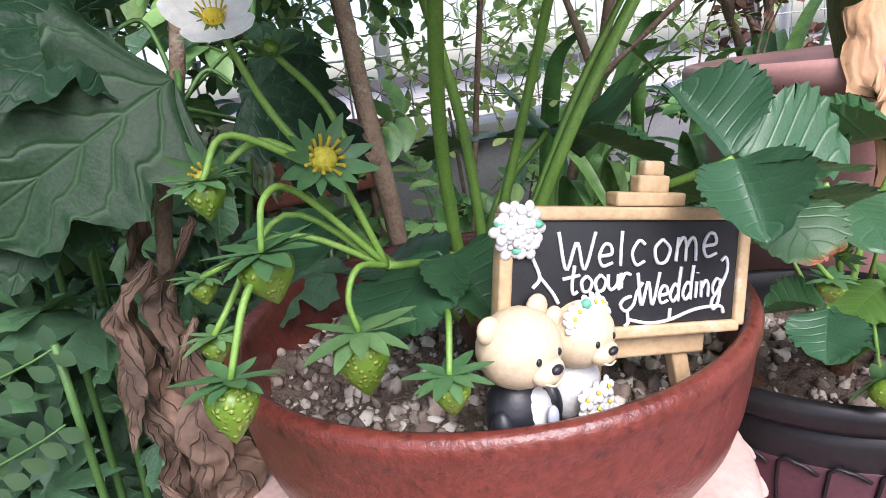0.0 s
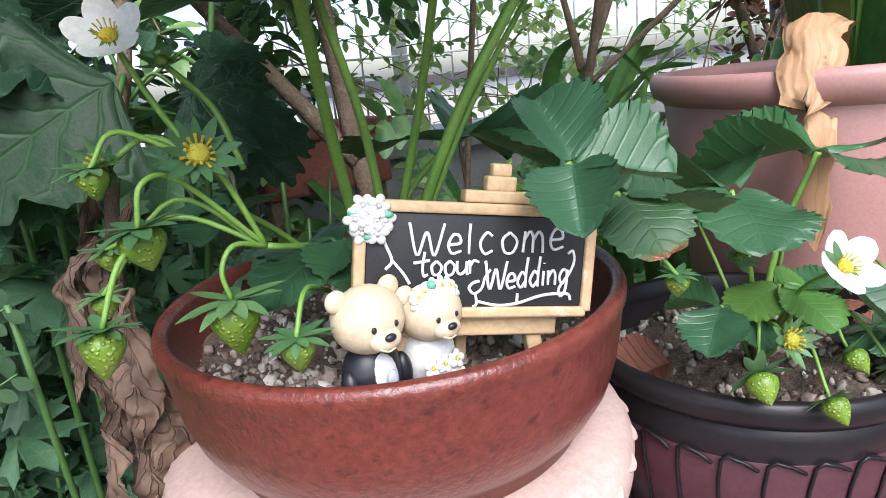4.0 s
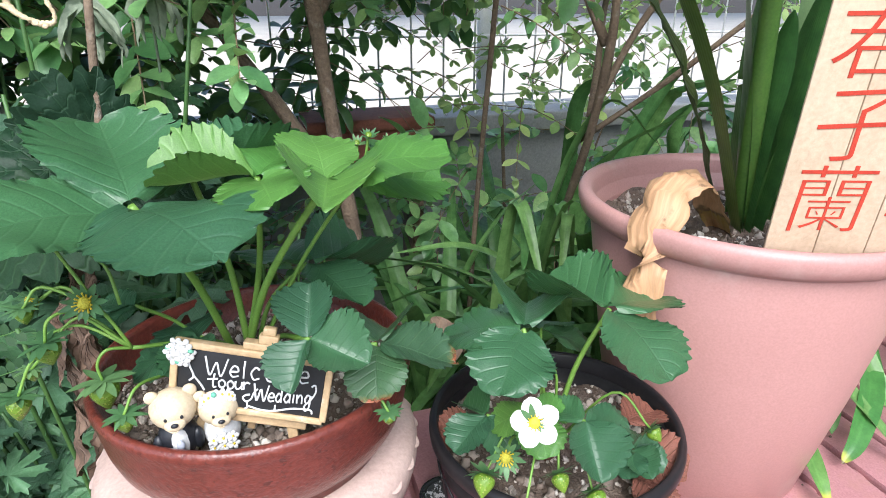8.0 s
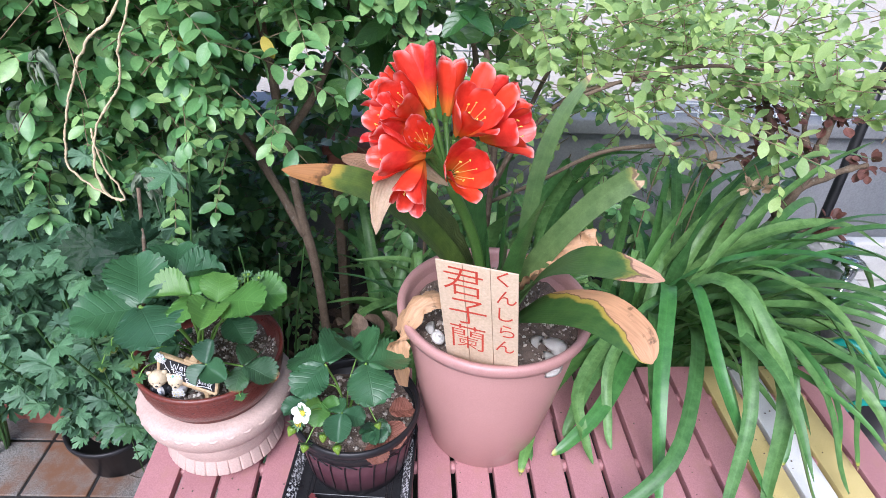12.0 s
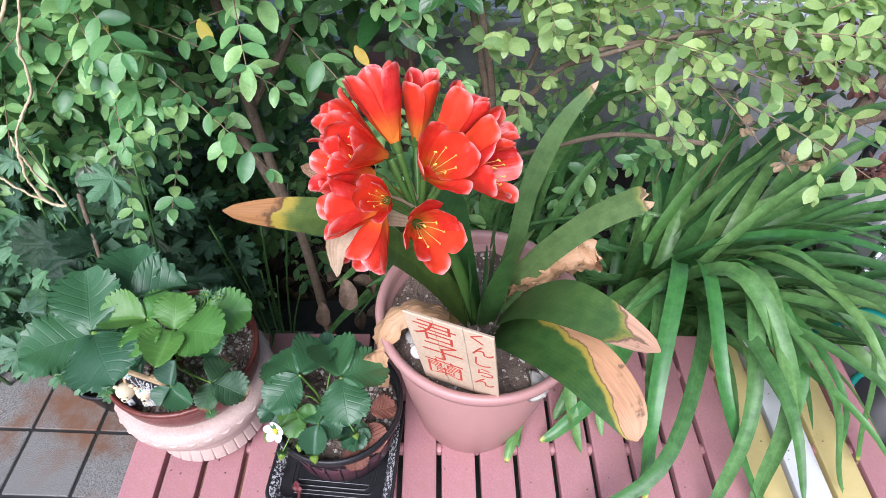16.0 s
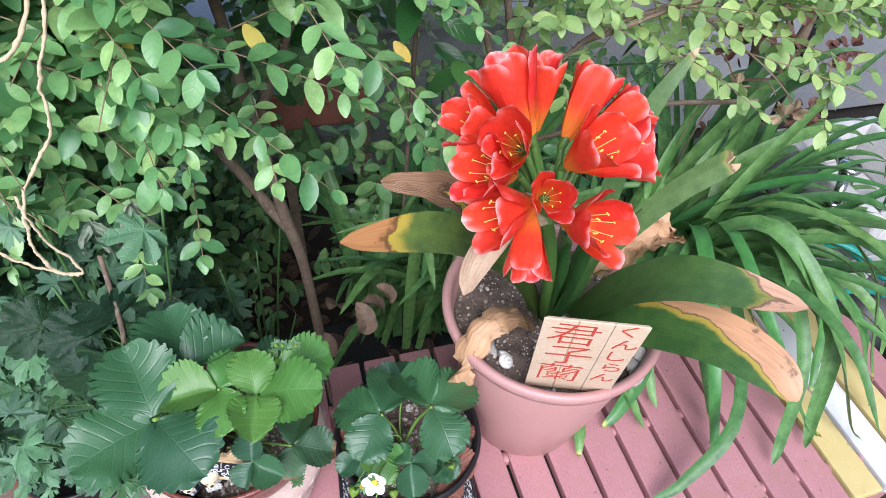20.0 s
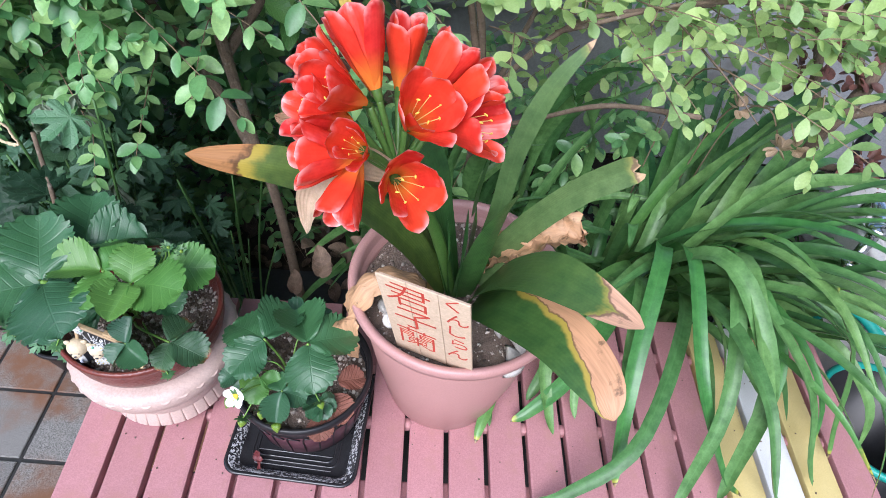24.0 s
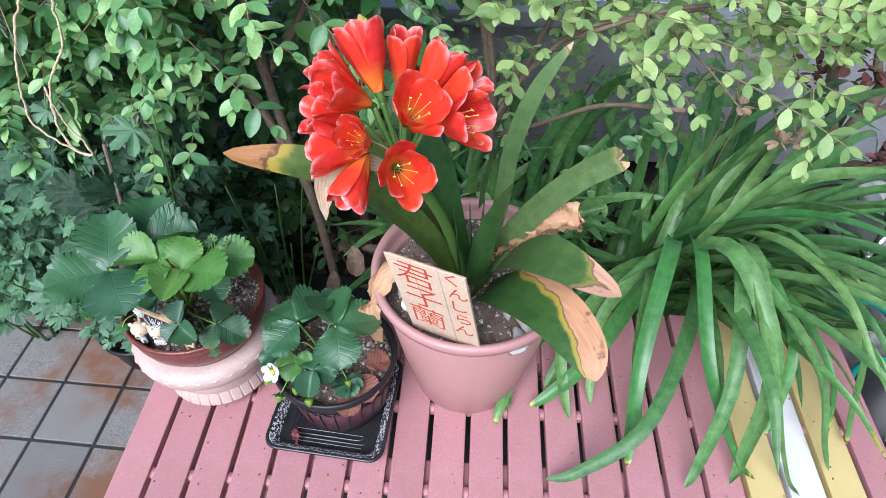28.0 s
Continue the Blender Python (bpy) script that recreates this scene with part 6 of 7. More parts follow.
def privet_hedge():
    rng = random.Random(3)
    twigs = []
    for _ in range(1000):
        x = rng.uniform(-1.3, -0.7) if rng.random() < 0.08 else rng.uniform(-0.75, 0.46)
        z = rng.uniform(0.22, 1.15)
        deep = rng.random() ** 1.6
        y = 0.36 + 0.55 * deep + 0.10 * max(0.0, x - 0.05) - 0.06 * max(0.0, z - 0.5)
        if x < 0.2 and z < 0.48:
            continue
        if x > 0.27 and z > 0.55 and y < 0.62 and rng.random() < 0.6:
            continue
        if 0.10 < x < 0.42 and z < 0.60 and y < 0.64:
            continue
        if z < 0.60 and rng.random() < 0.85:
            continue
        if z < 0.36 and x > 0.12:
            continue
        if x > 0.16 and z < 0.80 and y < 0.75 and rng.random() < 0.35:
            continue
        if x > 0.20 and z > 0.55 and rng.random() < 0.25:
            continue
        d = Vector((rng.uniform(-0.5, 0.8), rng.uniform(-1.0, 0.0), rng.uniform(-0.25, 0.6)))
        twigs.append(((x, y, z), d, rng.uniform(0.10, 0.20)))
    # the leafy upper front
    for _ in range(950):
        x, z = rng.uniform(-0.80, 0.42), rng.uniform(0.42, 1.12)
        y = rng.uniform(0.40, 0.62) + 0.14 * max(0.0, x)
        if x > 0.05 and z < 0.64:
            continue
        twigs.append(((x, y, z), (rng.uniform(-0.6, 0.8), rng.uniform(-1.0, 0.0), rng.uniform(-0.3, 0.5)), rng.uniform(0.10, 0.19)))
    # the dense inner layer
    for _ in range(620):
        x, z = rng.uniform(-1.4, 0.40), rng.uniform(-0.30, 1.2)
        y = rng.uniform(0.66, 1.05)
        if x > 0.12 and z < 0.46 and y < 0.88:
            continue
        twigs.append(((x, y, z), (rng.uniform(-0.8, 0.8), rng.uniform(-0.8, 0.2), rng.uniform(-0.3, 0.6)), rng.uniform(0.12, 0.22)))
    # a few long shoots that hang forward
    twigs += [((0.02, 0.42, 0.70), (0.75, -0.35, -0.40), 0.34), ((0.10, 0.42, 0.66), (0.2, -0.9, -0.7), 0.17), ((0.26, 0.46, 0.66), (0.70, -0.55, -0.35), 0.30), ((0.36, 0.50, 0.56), (0.35, -0.9, -0.3), 0.22),
              ((-0.06, 0.40, 0.80), (0.35, -0.6, -0.5), 0.26), ((0.14, 0.46, 0.46), (0.0, -1.0, -0.25), 0.15), ((0.22, 0.50, 0.52), (0.1, -1.0, 0.1), 0.20)]
    trunks = [([(0.272, 0.53, FLOOR - 0.04), (0.256, 0.51, 0.10), (0.236, 0.50, 0.28), (0.218, 0.50, 0.46), (0.200, 0.52, 0.62), (0.15, 0.58, 0.88)], 0.0105, 0.0070),
              ([(0.220, 0.505, 0.44), (0.28, 0.58, 0.52), (0.36, 0.58, 0.72)], 0.009, 0.004), ([(0.240, 0.50, 0.24), (0.12, 0.58, 0.42), (-0.10, 0.62, 0.72)], 0.010, 0.004),
              ([(-0.30, 0.70, FLOOR - 0.04), (-0.28, 0.66, 0.1), (-0.36, 0.62, 0.6), (-0.34, 0.62, 1.0)], 0.014, 0.006)]
    shrub("privet_hedge", "dense green privet hedge with paired oval leaves", (0.240, 0.74, FLOOR), trunks, twigs, 0.033, PRIVET_MESH, PRIVET_LOW, PRIVET_ALL, lambda p: p.y < 0.40, pairs=(6, 11), droop=0.18, upness=1.0, clear=lambda p: (-0.10 < p.x < 0.12 and p.y < 0.315 and p.z > 0.42) or (p.x > 0.16 and p.z < 0.40 and p.y < 0.85))
    # the bush behind it, its shade put into a darker leaf colour
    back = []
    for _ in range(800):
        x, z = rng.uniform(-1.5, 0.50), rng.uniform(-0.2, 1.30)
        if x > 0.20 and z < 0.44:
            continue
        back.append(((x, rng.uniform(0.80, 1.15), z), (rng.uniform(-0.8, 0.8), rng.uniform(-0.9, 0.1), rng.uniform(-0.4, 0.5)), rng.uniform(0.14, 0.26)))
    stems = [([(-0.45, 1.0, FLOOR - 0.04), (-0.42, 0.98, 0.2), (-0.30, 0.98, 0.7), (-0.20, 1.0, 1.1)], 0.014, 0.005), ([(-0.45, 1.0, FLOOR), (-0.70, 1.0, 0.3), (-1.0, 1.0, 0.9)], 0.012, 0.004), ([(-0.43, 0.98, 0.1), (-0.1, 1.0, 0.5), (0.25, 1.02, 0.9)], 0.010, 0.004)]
    shrub("privet_hedge", "privet bush behind the front hedge, darker green with shade put into its colour", (-0.45, 1.0, FLOOR), stems, back, 0.050, PRIVET_MESH, PRIVET_LOW, PRIVET_SHADED, lambda p: False, pairs=(6, 10))
    for p, d, s in (((0.235, 0.36, 0.655), (0.4, -0.6, -0.5), 0.034), ((0.13, 0.36, 0.66), (-0.2, -0.6, -0.8), 0.034), ((0.40, 0.44, 0.58), (0.5, -0.5, -0.6), 0.03)):
        f = piece("fallen_yellow_leaf", YELLOW_MESH, aim(p, d, s, 10, (0, -1, 0.6)), None)
        tagged(f, "single yellow leaf caught among the hedge leaves", "leaf", "yellow leaves")


privet_hedge()


def golden_privet():
    rng = random.Random(12)
    twigs = []
    for _ in range(190):
        f = rng.random()
        x = 0.54 + 0.70 * f
        y = rng.uniform(0.46, 0.84) - 0.12 * f
        z = 0.545 + rng.uniform(-0.03, 0.15) - 0.04 * f
        twigs.append(((x, y, z), (rng.uniform(-0.2, 1.0), rng.uniform(-0.9, 0.5), rng.uniform(-0.2, 0.5)), rng.uniform(0.07, 0.15)))
    for _ in range(80):
        x = rng.uniform(0.40, 1.9)
        twigs.append(((x, rng.uniform(0.85, 1.3), rng.uniform(0.40, 1.05)), (rng.uniform(-0.8, 0.8), rng.uniform(-0.6, 0.2), rng.uniform(-0.4, 0.5)), rng.uniform(0.10, 0.22)))
    for _ in range(120):
        x = rng.uniform(0.36, 1.25)
        twigs.append(((x, rng.uniform(0.80, 1.25), rng.uniform(0.24, 0.62)), (rng.uniform(-0.8, 0.8), rng.uniform(-0.8, 0.2), rng.uniform(-0.4, 0.5)), rng.uniform(0.12, 0.22)))
    for _ in range(90):
        x = rng.uniform(0.5, 1.9)
        twigs.append(((x, rng.uniform(0.75, 1.25), rng.uniform(0.50, 1.1)), (rng.uniform(-0.8, 0.8), rng.uniform(-0.8, 0.2), rng.uniform(-0.4, 0.5)), rng.uniform(0.12, 0.22)))
    twigs += [((0.86, 0.48, 0.555), (0.95, -0.35, -0.10), 0.28), ((0.90, 0.42, 0.53), (0.6, -0.8, 0.1), 0.22), ((0.78, 0.40, 0.55), (0.2, -1.0, 0.1), 0.14)]
    trunks = [([(0.610, 0.70, FLOOR - 0.04), (0.615, 0.66, 0.05), (0.605, 0.56, 0.30), (0.597, 0.52, 0.46), (0.57, 0.52, 0.60)], 0.008, 0.005),
              ([(0.604, 0.55, 0.33), (0.66, 0.54, 0.44), (0.74, 0.52, 0.53), (0.90, 0.50, 0.575)], 0.0055, 0.003),
              ([(0.608, 0.60, 0.26), (0.68, 0.50, 0.36), (0.76, 0.40, 0.47), (0.845, 0.305, 0.530)], 0.0042, 0.0034),
              ([(0.70, 0.53, 0.50), (0.90, 0.46, 0.60), (1.20, 0.42, 0.585), (1.34, 0.42, 0.56)], 0.0036, 0.0018),
              ([(0.600, 0.54, 0.40), (0.56, 0.66, 0.62), (0.60, 0.75, 0.95)], 0.007, 0.003), ([(0.61, 0.58, 0.3), (0.80, 0.85, 0.55), (1.10, 1.05, 0.80)], 0.006, 0.002),
              ([(0.84, 0.45, 0.57), (0.90, 0.38, 0.535), (0.945, 0.344, 0.497)], 0.0016, 0.0009)]
    shrub("golden_privet", "light yellow-green privet with long bare branches", (0.610, 0.70, FLOOR), trunks, twigs, 0.029, GOLD_MESH, GOLD_LOW, PRIVET_GOLD_ALL, lambda p: p.y < 0.62 and p.x > 0.6, pairs=(4, 7), droop=0.12, upness=1.3)


golden_privet()


def low_shrub():
    rng = random.Random(77)
    twigs = []
    for _ in range(80):
        x = rng.uniform(0.44, 1.12)
        twigs.append(((x, rng.uniform(0.72, 1.20), rng.uniform(-0.25, 0.30)), (rng.uniform(-0.8, 0.8), rng.uniform(-0.9, 0.1), rng.uniform(-0.2, 0.6)), rng.uniform(0.10, 0.20)))
    trunks = [([(0.66, 0.95, FLOOR - 0.04), (0.64, 0.93, -0.1), (0.62, 0.94, 0.25)], 0.007, 0.003), ([(0.66, 0.95, FLOOR), (0.76, 0.95, -0.1), (0.88, 0.98, 0.2)], 0.005, 0.002)]
    shrub("low_shrub", "low bushy shrub of mid-green leaves by the wall", (0.66, 0.95, FLOOR), trunks, twigs, 0.044, PRIVET_MESH, PRIVET_LOW, PRIVET_ALL, lambda p: p.y < 0.70, pairs=(4, 7))


low_shrub()


BIG_LEAF = Vector((-0.88, -0.06, -0.44))


def chrysanthemums():
    rng = random.Random(21)
    for c, (cx, cy) in enumerate(((-0.04, 0.40), (-0.22, 0.46), (0.14, 0.52), (-0.46, 0.60), (-0.12, 0.52), (-0.34, 0.56), (-0.70, 0.80), (-0.56, 0.50))):
        t = tagged(empty("chrysanthemum", (cx, cy, FLOOR - 0.03)), "leafy chrysanthemum with cut grey-green leaves", "plant", "chrysanthemums")
        o = t.location
        stems, rest, own = bmesh.new(), [], 0
        for k in range(17):
            a = rng.uniform(0, 6.283)
            h = rng.uniform(0.42, 0.93) - (0.22 if c == 2 else 0)
            sp = rng.uniform(0.05, 0.20)
            top = Vector((sp * math.cos(a), sp * math.sin(a) * 0.8 - 0.04, h))
            line = [Vector((0.02 * math.cos(a), 0.02 * math.sin(a), 0)), top * 0.5 + Vector((0, 0, 0.03)), top]
            tube_bm(line, 0.0032, 0.0016, 6, 8, stems)
            pts = bez(line, 12)
            for i in range(3, 13):
                for _ in range(2):
                    b = rng.uniform(0, 6.283)
                    d = Vector((math.cos(b), math.sin(b) - 0.35, rng.uniform(-0.35, 0.35)))
                    s = rng.uniform(0.045, 0.075)
                    q = pts[i] + d.normalized() * s * 0.25
                    if q.x + o.x > -0.05 and q.y + o.y < 0.315 and q.z + o.z < 0.45:
                        continue
                    if q.z + o.z < -0.22 and q.y + o.y < 0.60:
                        continue
                    if q.x + o.x > (0.21 if q.z + o.z > 0.45 or q.y + o.y < 0.36 else 0.11):
                        continue
                    m = aim(q, d, s, rng.uniform(-25, 25), Vector((rng.uniform(-0.4, 0.4), -0.6, 1.0)))
                    if own < 90 and q.y + o.y < 0.42:
                        piece("leaf", MUM_MESH[own % 3], m, t)
                        own += 1
                    else:
                        rest.append(m)
        tagged(part("stem_mass", stems, STEM_DARK, t), kind="stuff")
        tagged(hang(new("foliage", scatter_mesh(MUM_LOW, rest, "foliage", MUM_ALL)), t), kind="stuff")
    # wilted, pale shoot tips that hang over
    for x, y, z in ((0.075, 0.335, 0.470), (0.030, 0.330, 0.455), (-0.120, 0.340, 0.560), (-0.060, 0.320, 0.640), (0.060, 0.350, 0.300)):
        t = tagged(empty("wilted_shoot", (x, y + 0.04, z - 0.10)), "pale grey-green wilted shoot drooping among the leaves", "shoot", "wilted shoots")
        part("stem", tube_bm([(0, 0, 0), (0.002, -0.012, 0.06), (0.004, -0.028, 0.10), (0.008, -0.040, 0.098)], 0.0013, 0.0009, 6), WILTED, t)
        for k in range(6):
            a = rng.uniform(-0.020, 0.020)
            part("leaf", crumple(strap_bm([(0.006, -0.036, 0.099), (0.008 + a * 0.5, -0.044, 0.094), (0.009 + a, -0.046, 0.074), (0.009 + a * 1.1, -0.044, 0.052 + 0.012 * rng.random())], rng.uniform(0.006, 0.011), sepal_shape, 14, 4, 0.9, roll=rng.uniform(-60, 60)), 0.002, 150, k), WILTED, t)
    # one large leaf that stands forward, and the withered ones below it
    t = tagged(empty("chrysanthemum", (0.03, 0.27, FLOOR - 0.03)), "chrysanthemum stem with one large leaf and withered brown leaves", "plant", "chrysanthemums")
    o = t.location
    w = lambda *p: Vector(p) - o
    part("stem", tube_bm([w(0.000, 0.275, FLOOR - 0.03), w(-0.004, 0.266, 0.05), w(0.014, 0.266, 0.25), w(0.040, 0.262, 0.345), w(0.052, 0.275, 0.46)], 0.0042, 0.0028, 9), BARK, t, "woody purple-brown stem")
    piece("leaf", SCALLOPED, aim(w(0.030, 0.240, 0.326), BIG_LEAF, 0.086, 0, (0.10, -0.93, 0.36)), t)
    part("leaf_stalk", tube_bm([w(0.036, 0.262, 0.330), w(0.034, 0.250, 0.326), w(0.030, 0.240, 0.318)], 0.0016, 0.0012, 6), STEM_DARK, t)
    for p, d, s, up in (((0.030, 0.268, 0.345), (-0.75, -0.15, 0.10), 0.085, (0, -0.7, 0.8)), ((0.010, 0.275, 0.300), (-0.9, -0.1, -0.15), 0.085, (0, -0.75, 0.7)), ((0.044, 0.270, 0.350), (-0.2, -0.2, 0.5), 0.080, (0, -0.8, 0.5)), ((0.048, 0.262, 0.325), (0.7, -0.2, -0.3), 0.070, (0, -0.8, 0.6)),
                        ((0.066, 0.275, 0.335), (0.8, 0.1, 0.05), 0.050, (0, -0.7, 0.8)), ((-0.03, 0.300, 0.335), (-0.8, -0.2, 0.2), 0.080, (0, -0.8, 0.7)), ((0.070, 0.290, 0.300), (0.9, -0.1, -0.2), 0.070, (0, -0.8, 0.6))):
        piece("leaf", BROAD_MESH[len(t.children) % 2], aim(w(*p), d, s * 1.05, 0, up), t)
        part("leaf_stalk", tube_bm([w(0.036, 0.262, 0.315 + 0.1 * (p[2] - 0.3)), w(*p) + Vector((0, 0, 0.004)), w(*p) + Vector(d).normalized() * s * 0.16], 0.0012, 0.0008, 6), STEM_DARK, t)
    rng2 = random.Random(5)
    for k in range(12):
        x0, y0 = 0.002 + 0.013 * math.sin(k * 1.9), 0.252 + 0.012 * math.cos(k * 2.3)
        z, ln = 0.288 - 0.0135 * k, rng2.uniform(0.048, 0.080)
        pts = [w(x0 + 0.014 * (k < 3), y0, z), w(x0 + rng2.uniform(-0.008, 0.008), y0 + rng2.uniform(-0.006, 0.006), z - ln * 0.35), w(x0 + rng2.uniform(-0.010, 0.010), y0 + rng2.uniform(-0.008, 0.008), z - ln * 0.7), w(x0 + rng2.uniform(-0.012, 0.012), y0, z - ln)]
        bm = strap_bm(pts, rng2.uniform(0.014, 0.027), lambda u: strap_shape(u, 0.15, 0.55, 0.70, 0.25), 40, 14, rng2.uniform(0.15, 0.6), twist=rng2.uniform(-45, 45), roll=rng2.uniform(-60, 60), wave=0.25, seed=k, up=(0.2, 1, 0), ragged=0.006)
        part("withered_leaf", crumple(crumple(bm, 0.0050, 48, k), 0.0014, 210, k), DRY_LEAF, t, "withered brown hanging leaf" if k == 0 else "")
    # seedling with paired round leaflets beside it
    p = tagged(empty("seedling", (-0.10, 0.30, FLOOR - 0.03)), "small seedling with paired round green leaflets", "plant")
    o = p.location
    small = leaf_mesh("leaflet", 1.0, 0.62, obovate, SEEDLING, 8, 4, 0.1, 0.1)
    for tip in ((-0.030, 0.245, 0.238), (-0.036, 0.250, 0.205), (-0.06, 0.255, 0.246)):
        start = Vector((-0.090, 0.270, tip[2] - 0.035))
        line = [Vector((-0.10, 0.30, FLOOR - 0.03)) - o, Vector((-0.10, 0.29, tip[2] - 0.15)) - o, start - o, Vector(tip) - o]
        part("stalk", tube_bm(line, 0.0008, 0.0005, 6, 20), STEM_DARK, p)
        d = (Vector(tip) - start)
        side = d.cross(Vector((0, -1, 0.4))).normalized()
        for q in range(1, 8):
            for sg in (-1, 1):
                piece("leaflet", small, aim(start - o + d * (q / 7.4), side * sg + d.normalized() * 0.5, 0.0100, rng2.uniform(-15, 15), (0, -1, 0.5)), p)


chrysanthemums()


def camellia():
    rng = random.Random(31)
    t = tagged(empty("evergreen_shrub", (0.47, 0.72, FLOOR - 0.03)), "evergreen shrub with large glossy dark leaves", "shrub")
    o = t.location
    part("trunk", tube_bm([(0, 0, 0), (0.01, -0.02, 0.5), Vector((0.46, 0.56, 0.62)) - o, Vector((0.44, 0.54, 0.95)) - o], 0.005, 0.003, 9), BARK, t)
    n = 0
    for _ in range(150):
        p = Vector((rng.uniform(0.30, 0.60), rng.uniform(0.40, 0.66), rng.uniform(0.50, 0.98)))
        if p.x > 0.50 and p.z < 0.60:
            continue
        d = rand_dir(rng, (-0.9, 0.2)) + Vector((0, -0.5, 0))
        piece("leaf", GLOSSY_MESH[n % 2], aim(p - o, d, rng.uniform(0.05, 0.078), rng.uniform(-20, 20), (0, -0.7, 0.8)), t)
        n += 1
    part("branch", tube_bm([Vector((0.46, 0.58, 0.55)) - o, Vector((0.40, 0.50, 0.66)) - o, Vector((0.37, 0.44, 0.72)) - o], 0.004, 0.002, 7), BARK, t)


camellia()


def strap_clump():
    """The big clump of strap leaves that hangs over the back of the table."""
    t = tagged(empty("strap_leaf_clump", (0.97, 0.50, FLOOR - 0.03)), "large clump of arching green strap leaves hanging over the table", "plant")
    o = t.location
    rng = random.Random(41)

    def leaf(points, width, mat=STRAP, **kw):
        part("leaf", strap_bm([Vector(p) - o for p in points], width, lambda u: strap_shape(u, 0.75, 0.3, 0.45, 0.03), 24, 4, 0.30, roll=kw.get("roll", 0), wave=0.02, seed=kw.get("seed", 0), twist=kw.get("twist", 0)), mat, t)

    # leaves that come down on the slats
    for n, (x, y, top) in enumerate(((0.630, 0.109, 0.06), (0.713, 0.021, 0.13), (0.760, 0.130, 0.09), (0.849, 0.048, 0.20), (0.935, 0.021, 0.23), (1.009, 0.032, 0.26), (1.052, 0.042, 0.22), (1.116, 0.019, 0.25), (1.176, 0.064, 0.21), (0.690, 0.150, 0.07), (0.800, 0.160, 0.14), (0.655, 0.140, 0.06), (1.090, 0.120, 0.20), (0.720, 0.190, 0.10), (0.88, 0.110, 0.16), (1.22, 0.11, 0.24))):
        base = Vector((0.98 + 0.06 * math.sin(n * 2.1), 0.46 + 0.04 * math.cos(n * 2), -0.12))
        tip = Vector((x, y, 0.012))
        flat = tip - base
        side = Vector((-flat.y, flat.x, 0)).normalized() * (0.050 + 0.03 * math.sin(n * 1.3)) * (1 if math.sin(n * 1.7) > 0 else -1)
        leaf([base, base + Vector((flat.x * 0.10, flat.y * 0.10, 0.16 + top * 0.35)), base + Vector((flat.x * 0.34, flat.y * 0.34, 0.14 + top)) + side * 0.6, base + Vector((flat.x * 0.72, flat.y * 0.74, 0.13 + top * 0.72)) + side, base + Vector((flat.x * 0.92, flat.y * 0.94, 0.145 + top * 0.08)) + side * 0.4, tip], 0.028 + 0.004 * math.sin(n * 3), STRAP_TIP if n % 3 == 0 else STRAP, seed=n, roll=14 * math.sin(n * 2.2), twist=30 * math.sin(n))
    # the fountain of arching leaves
    made = 0
    while made < 112:
        az, elev = rng.uniform(-2.9, 1.5), radians(rng.uniform(36, 82))
        length, bend = rng.uniform(0.44, 0.88), radians(rng.uniform(75, 175))
        q = Vector((1.0 + rng.uniform(-0.09, 0.09), 0.48 + rng.uniform(-0.07, 0.10), -0.14))
        pts, swing = [q.copy()], rng.uniform(-0.5, 0.5)
        for k in range(6):
            f = (k + 0.5) / 6
            e = elev - bend * f ** 1.9
            a = az + swing * f
            q = q + Vector((math.cos(a) * math.cos(e), math.sin(a) * math.cos(e), math.sin(e))) * length / 6
            pts.append(q.copy())
        if any((p.x < 0.80 and p.y < 0.44) or p.y < -0.04 or (p.z < 0.03 and p.y < 0.40 and p.x < 1.33) or p.z > 0.50 or p.x < 0.56 for p in pts[2:]):
            continue
        leaf(pts, rng.uniform(0.019, 0.034), STRAP_TIP if made % 6 == 0 else STRAP, seed=100 + made, roll=rng.uniform(-20, 20), twist=rng.uniform(-35, 35))
        made += 1
    leaf([(0.98, 0.54, -0.2), (1.02, 0.50, 0.22), (1.05, 0.46, 0.40), (1.10, 0.44, 0.455), (1.19, 0.42, 0.43)], 0.032, STRAP, seed=7)
    for n in range(16):
        x = 0.44 + 0.035 * n + rng.uniform(-0.02, 0.02)
        y = 0.46 + rng.uniform(0, 0.14)
        lean = rng.uniform(-0.22, 0.20)
        leaf([(x, y, -0.25), (x + lean * 0.3, y - 0.02, 0.0), (x + lean * 0.7, y - 0.06, 0.12 + 0.1 * rng.random()), (x + lean * 1.2, y - 0.10 - 0.06 * rng.random(), rng.uniform(0.06, 0.2))], rng.uniform(0.020, 0.030), STRAP, seed=260 + n, roll=rng.uniform(-25, 25))
    # a second, lower tuft behind the pots
    made = 0
    while made < 110:
        az, elev = rng.uniform(0, 2 * math.pi), radians(rng.uniform(50, 84))
        length, bend = rng.uniform(0.34, 0.58), radians(rng.uniform(50, 140))
        q = Vector((rng.uniform(0.34, 0.72), rng.uniform(0.56, 0.72), -0.24))
        pts = [q.copy()]
        for k in range(5):
            f = (k + 0.5) / 5
            e = elev - bend * f ** 1.6
            q = q + Vector((math.cos(az) * math.cos(e), math.sin(az) * math.cos(e), math.sin(e))) * length / 5
            pts.append(q.copy())
        if any(p.y < 0.43 or p.x < 0.24 or p.z > (0.20 if p.x < 0.42 else 0.36) for p in pts):
            continue
        leaf(pts, rng.uniform(0.020, 0.032), STRAP, seed=330 + made, roll=rng.uniform(-25, 25), twist=rng.uniform(-40, 40))
        made += 1
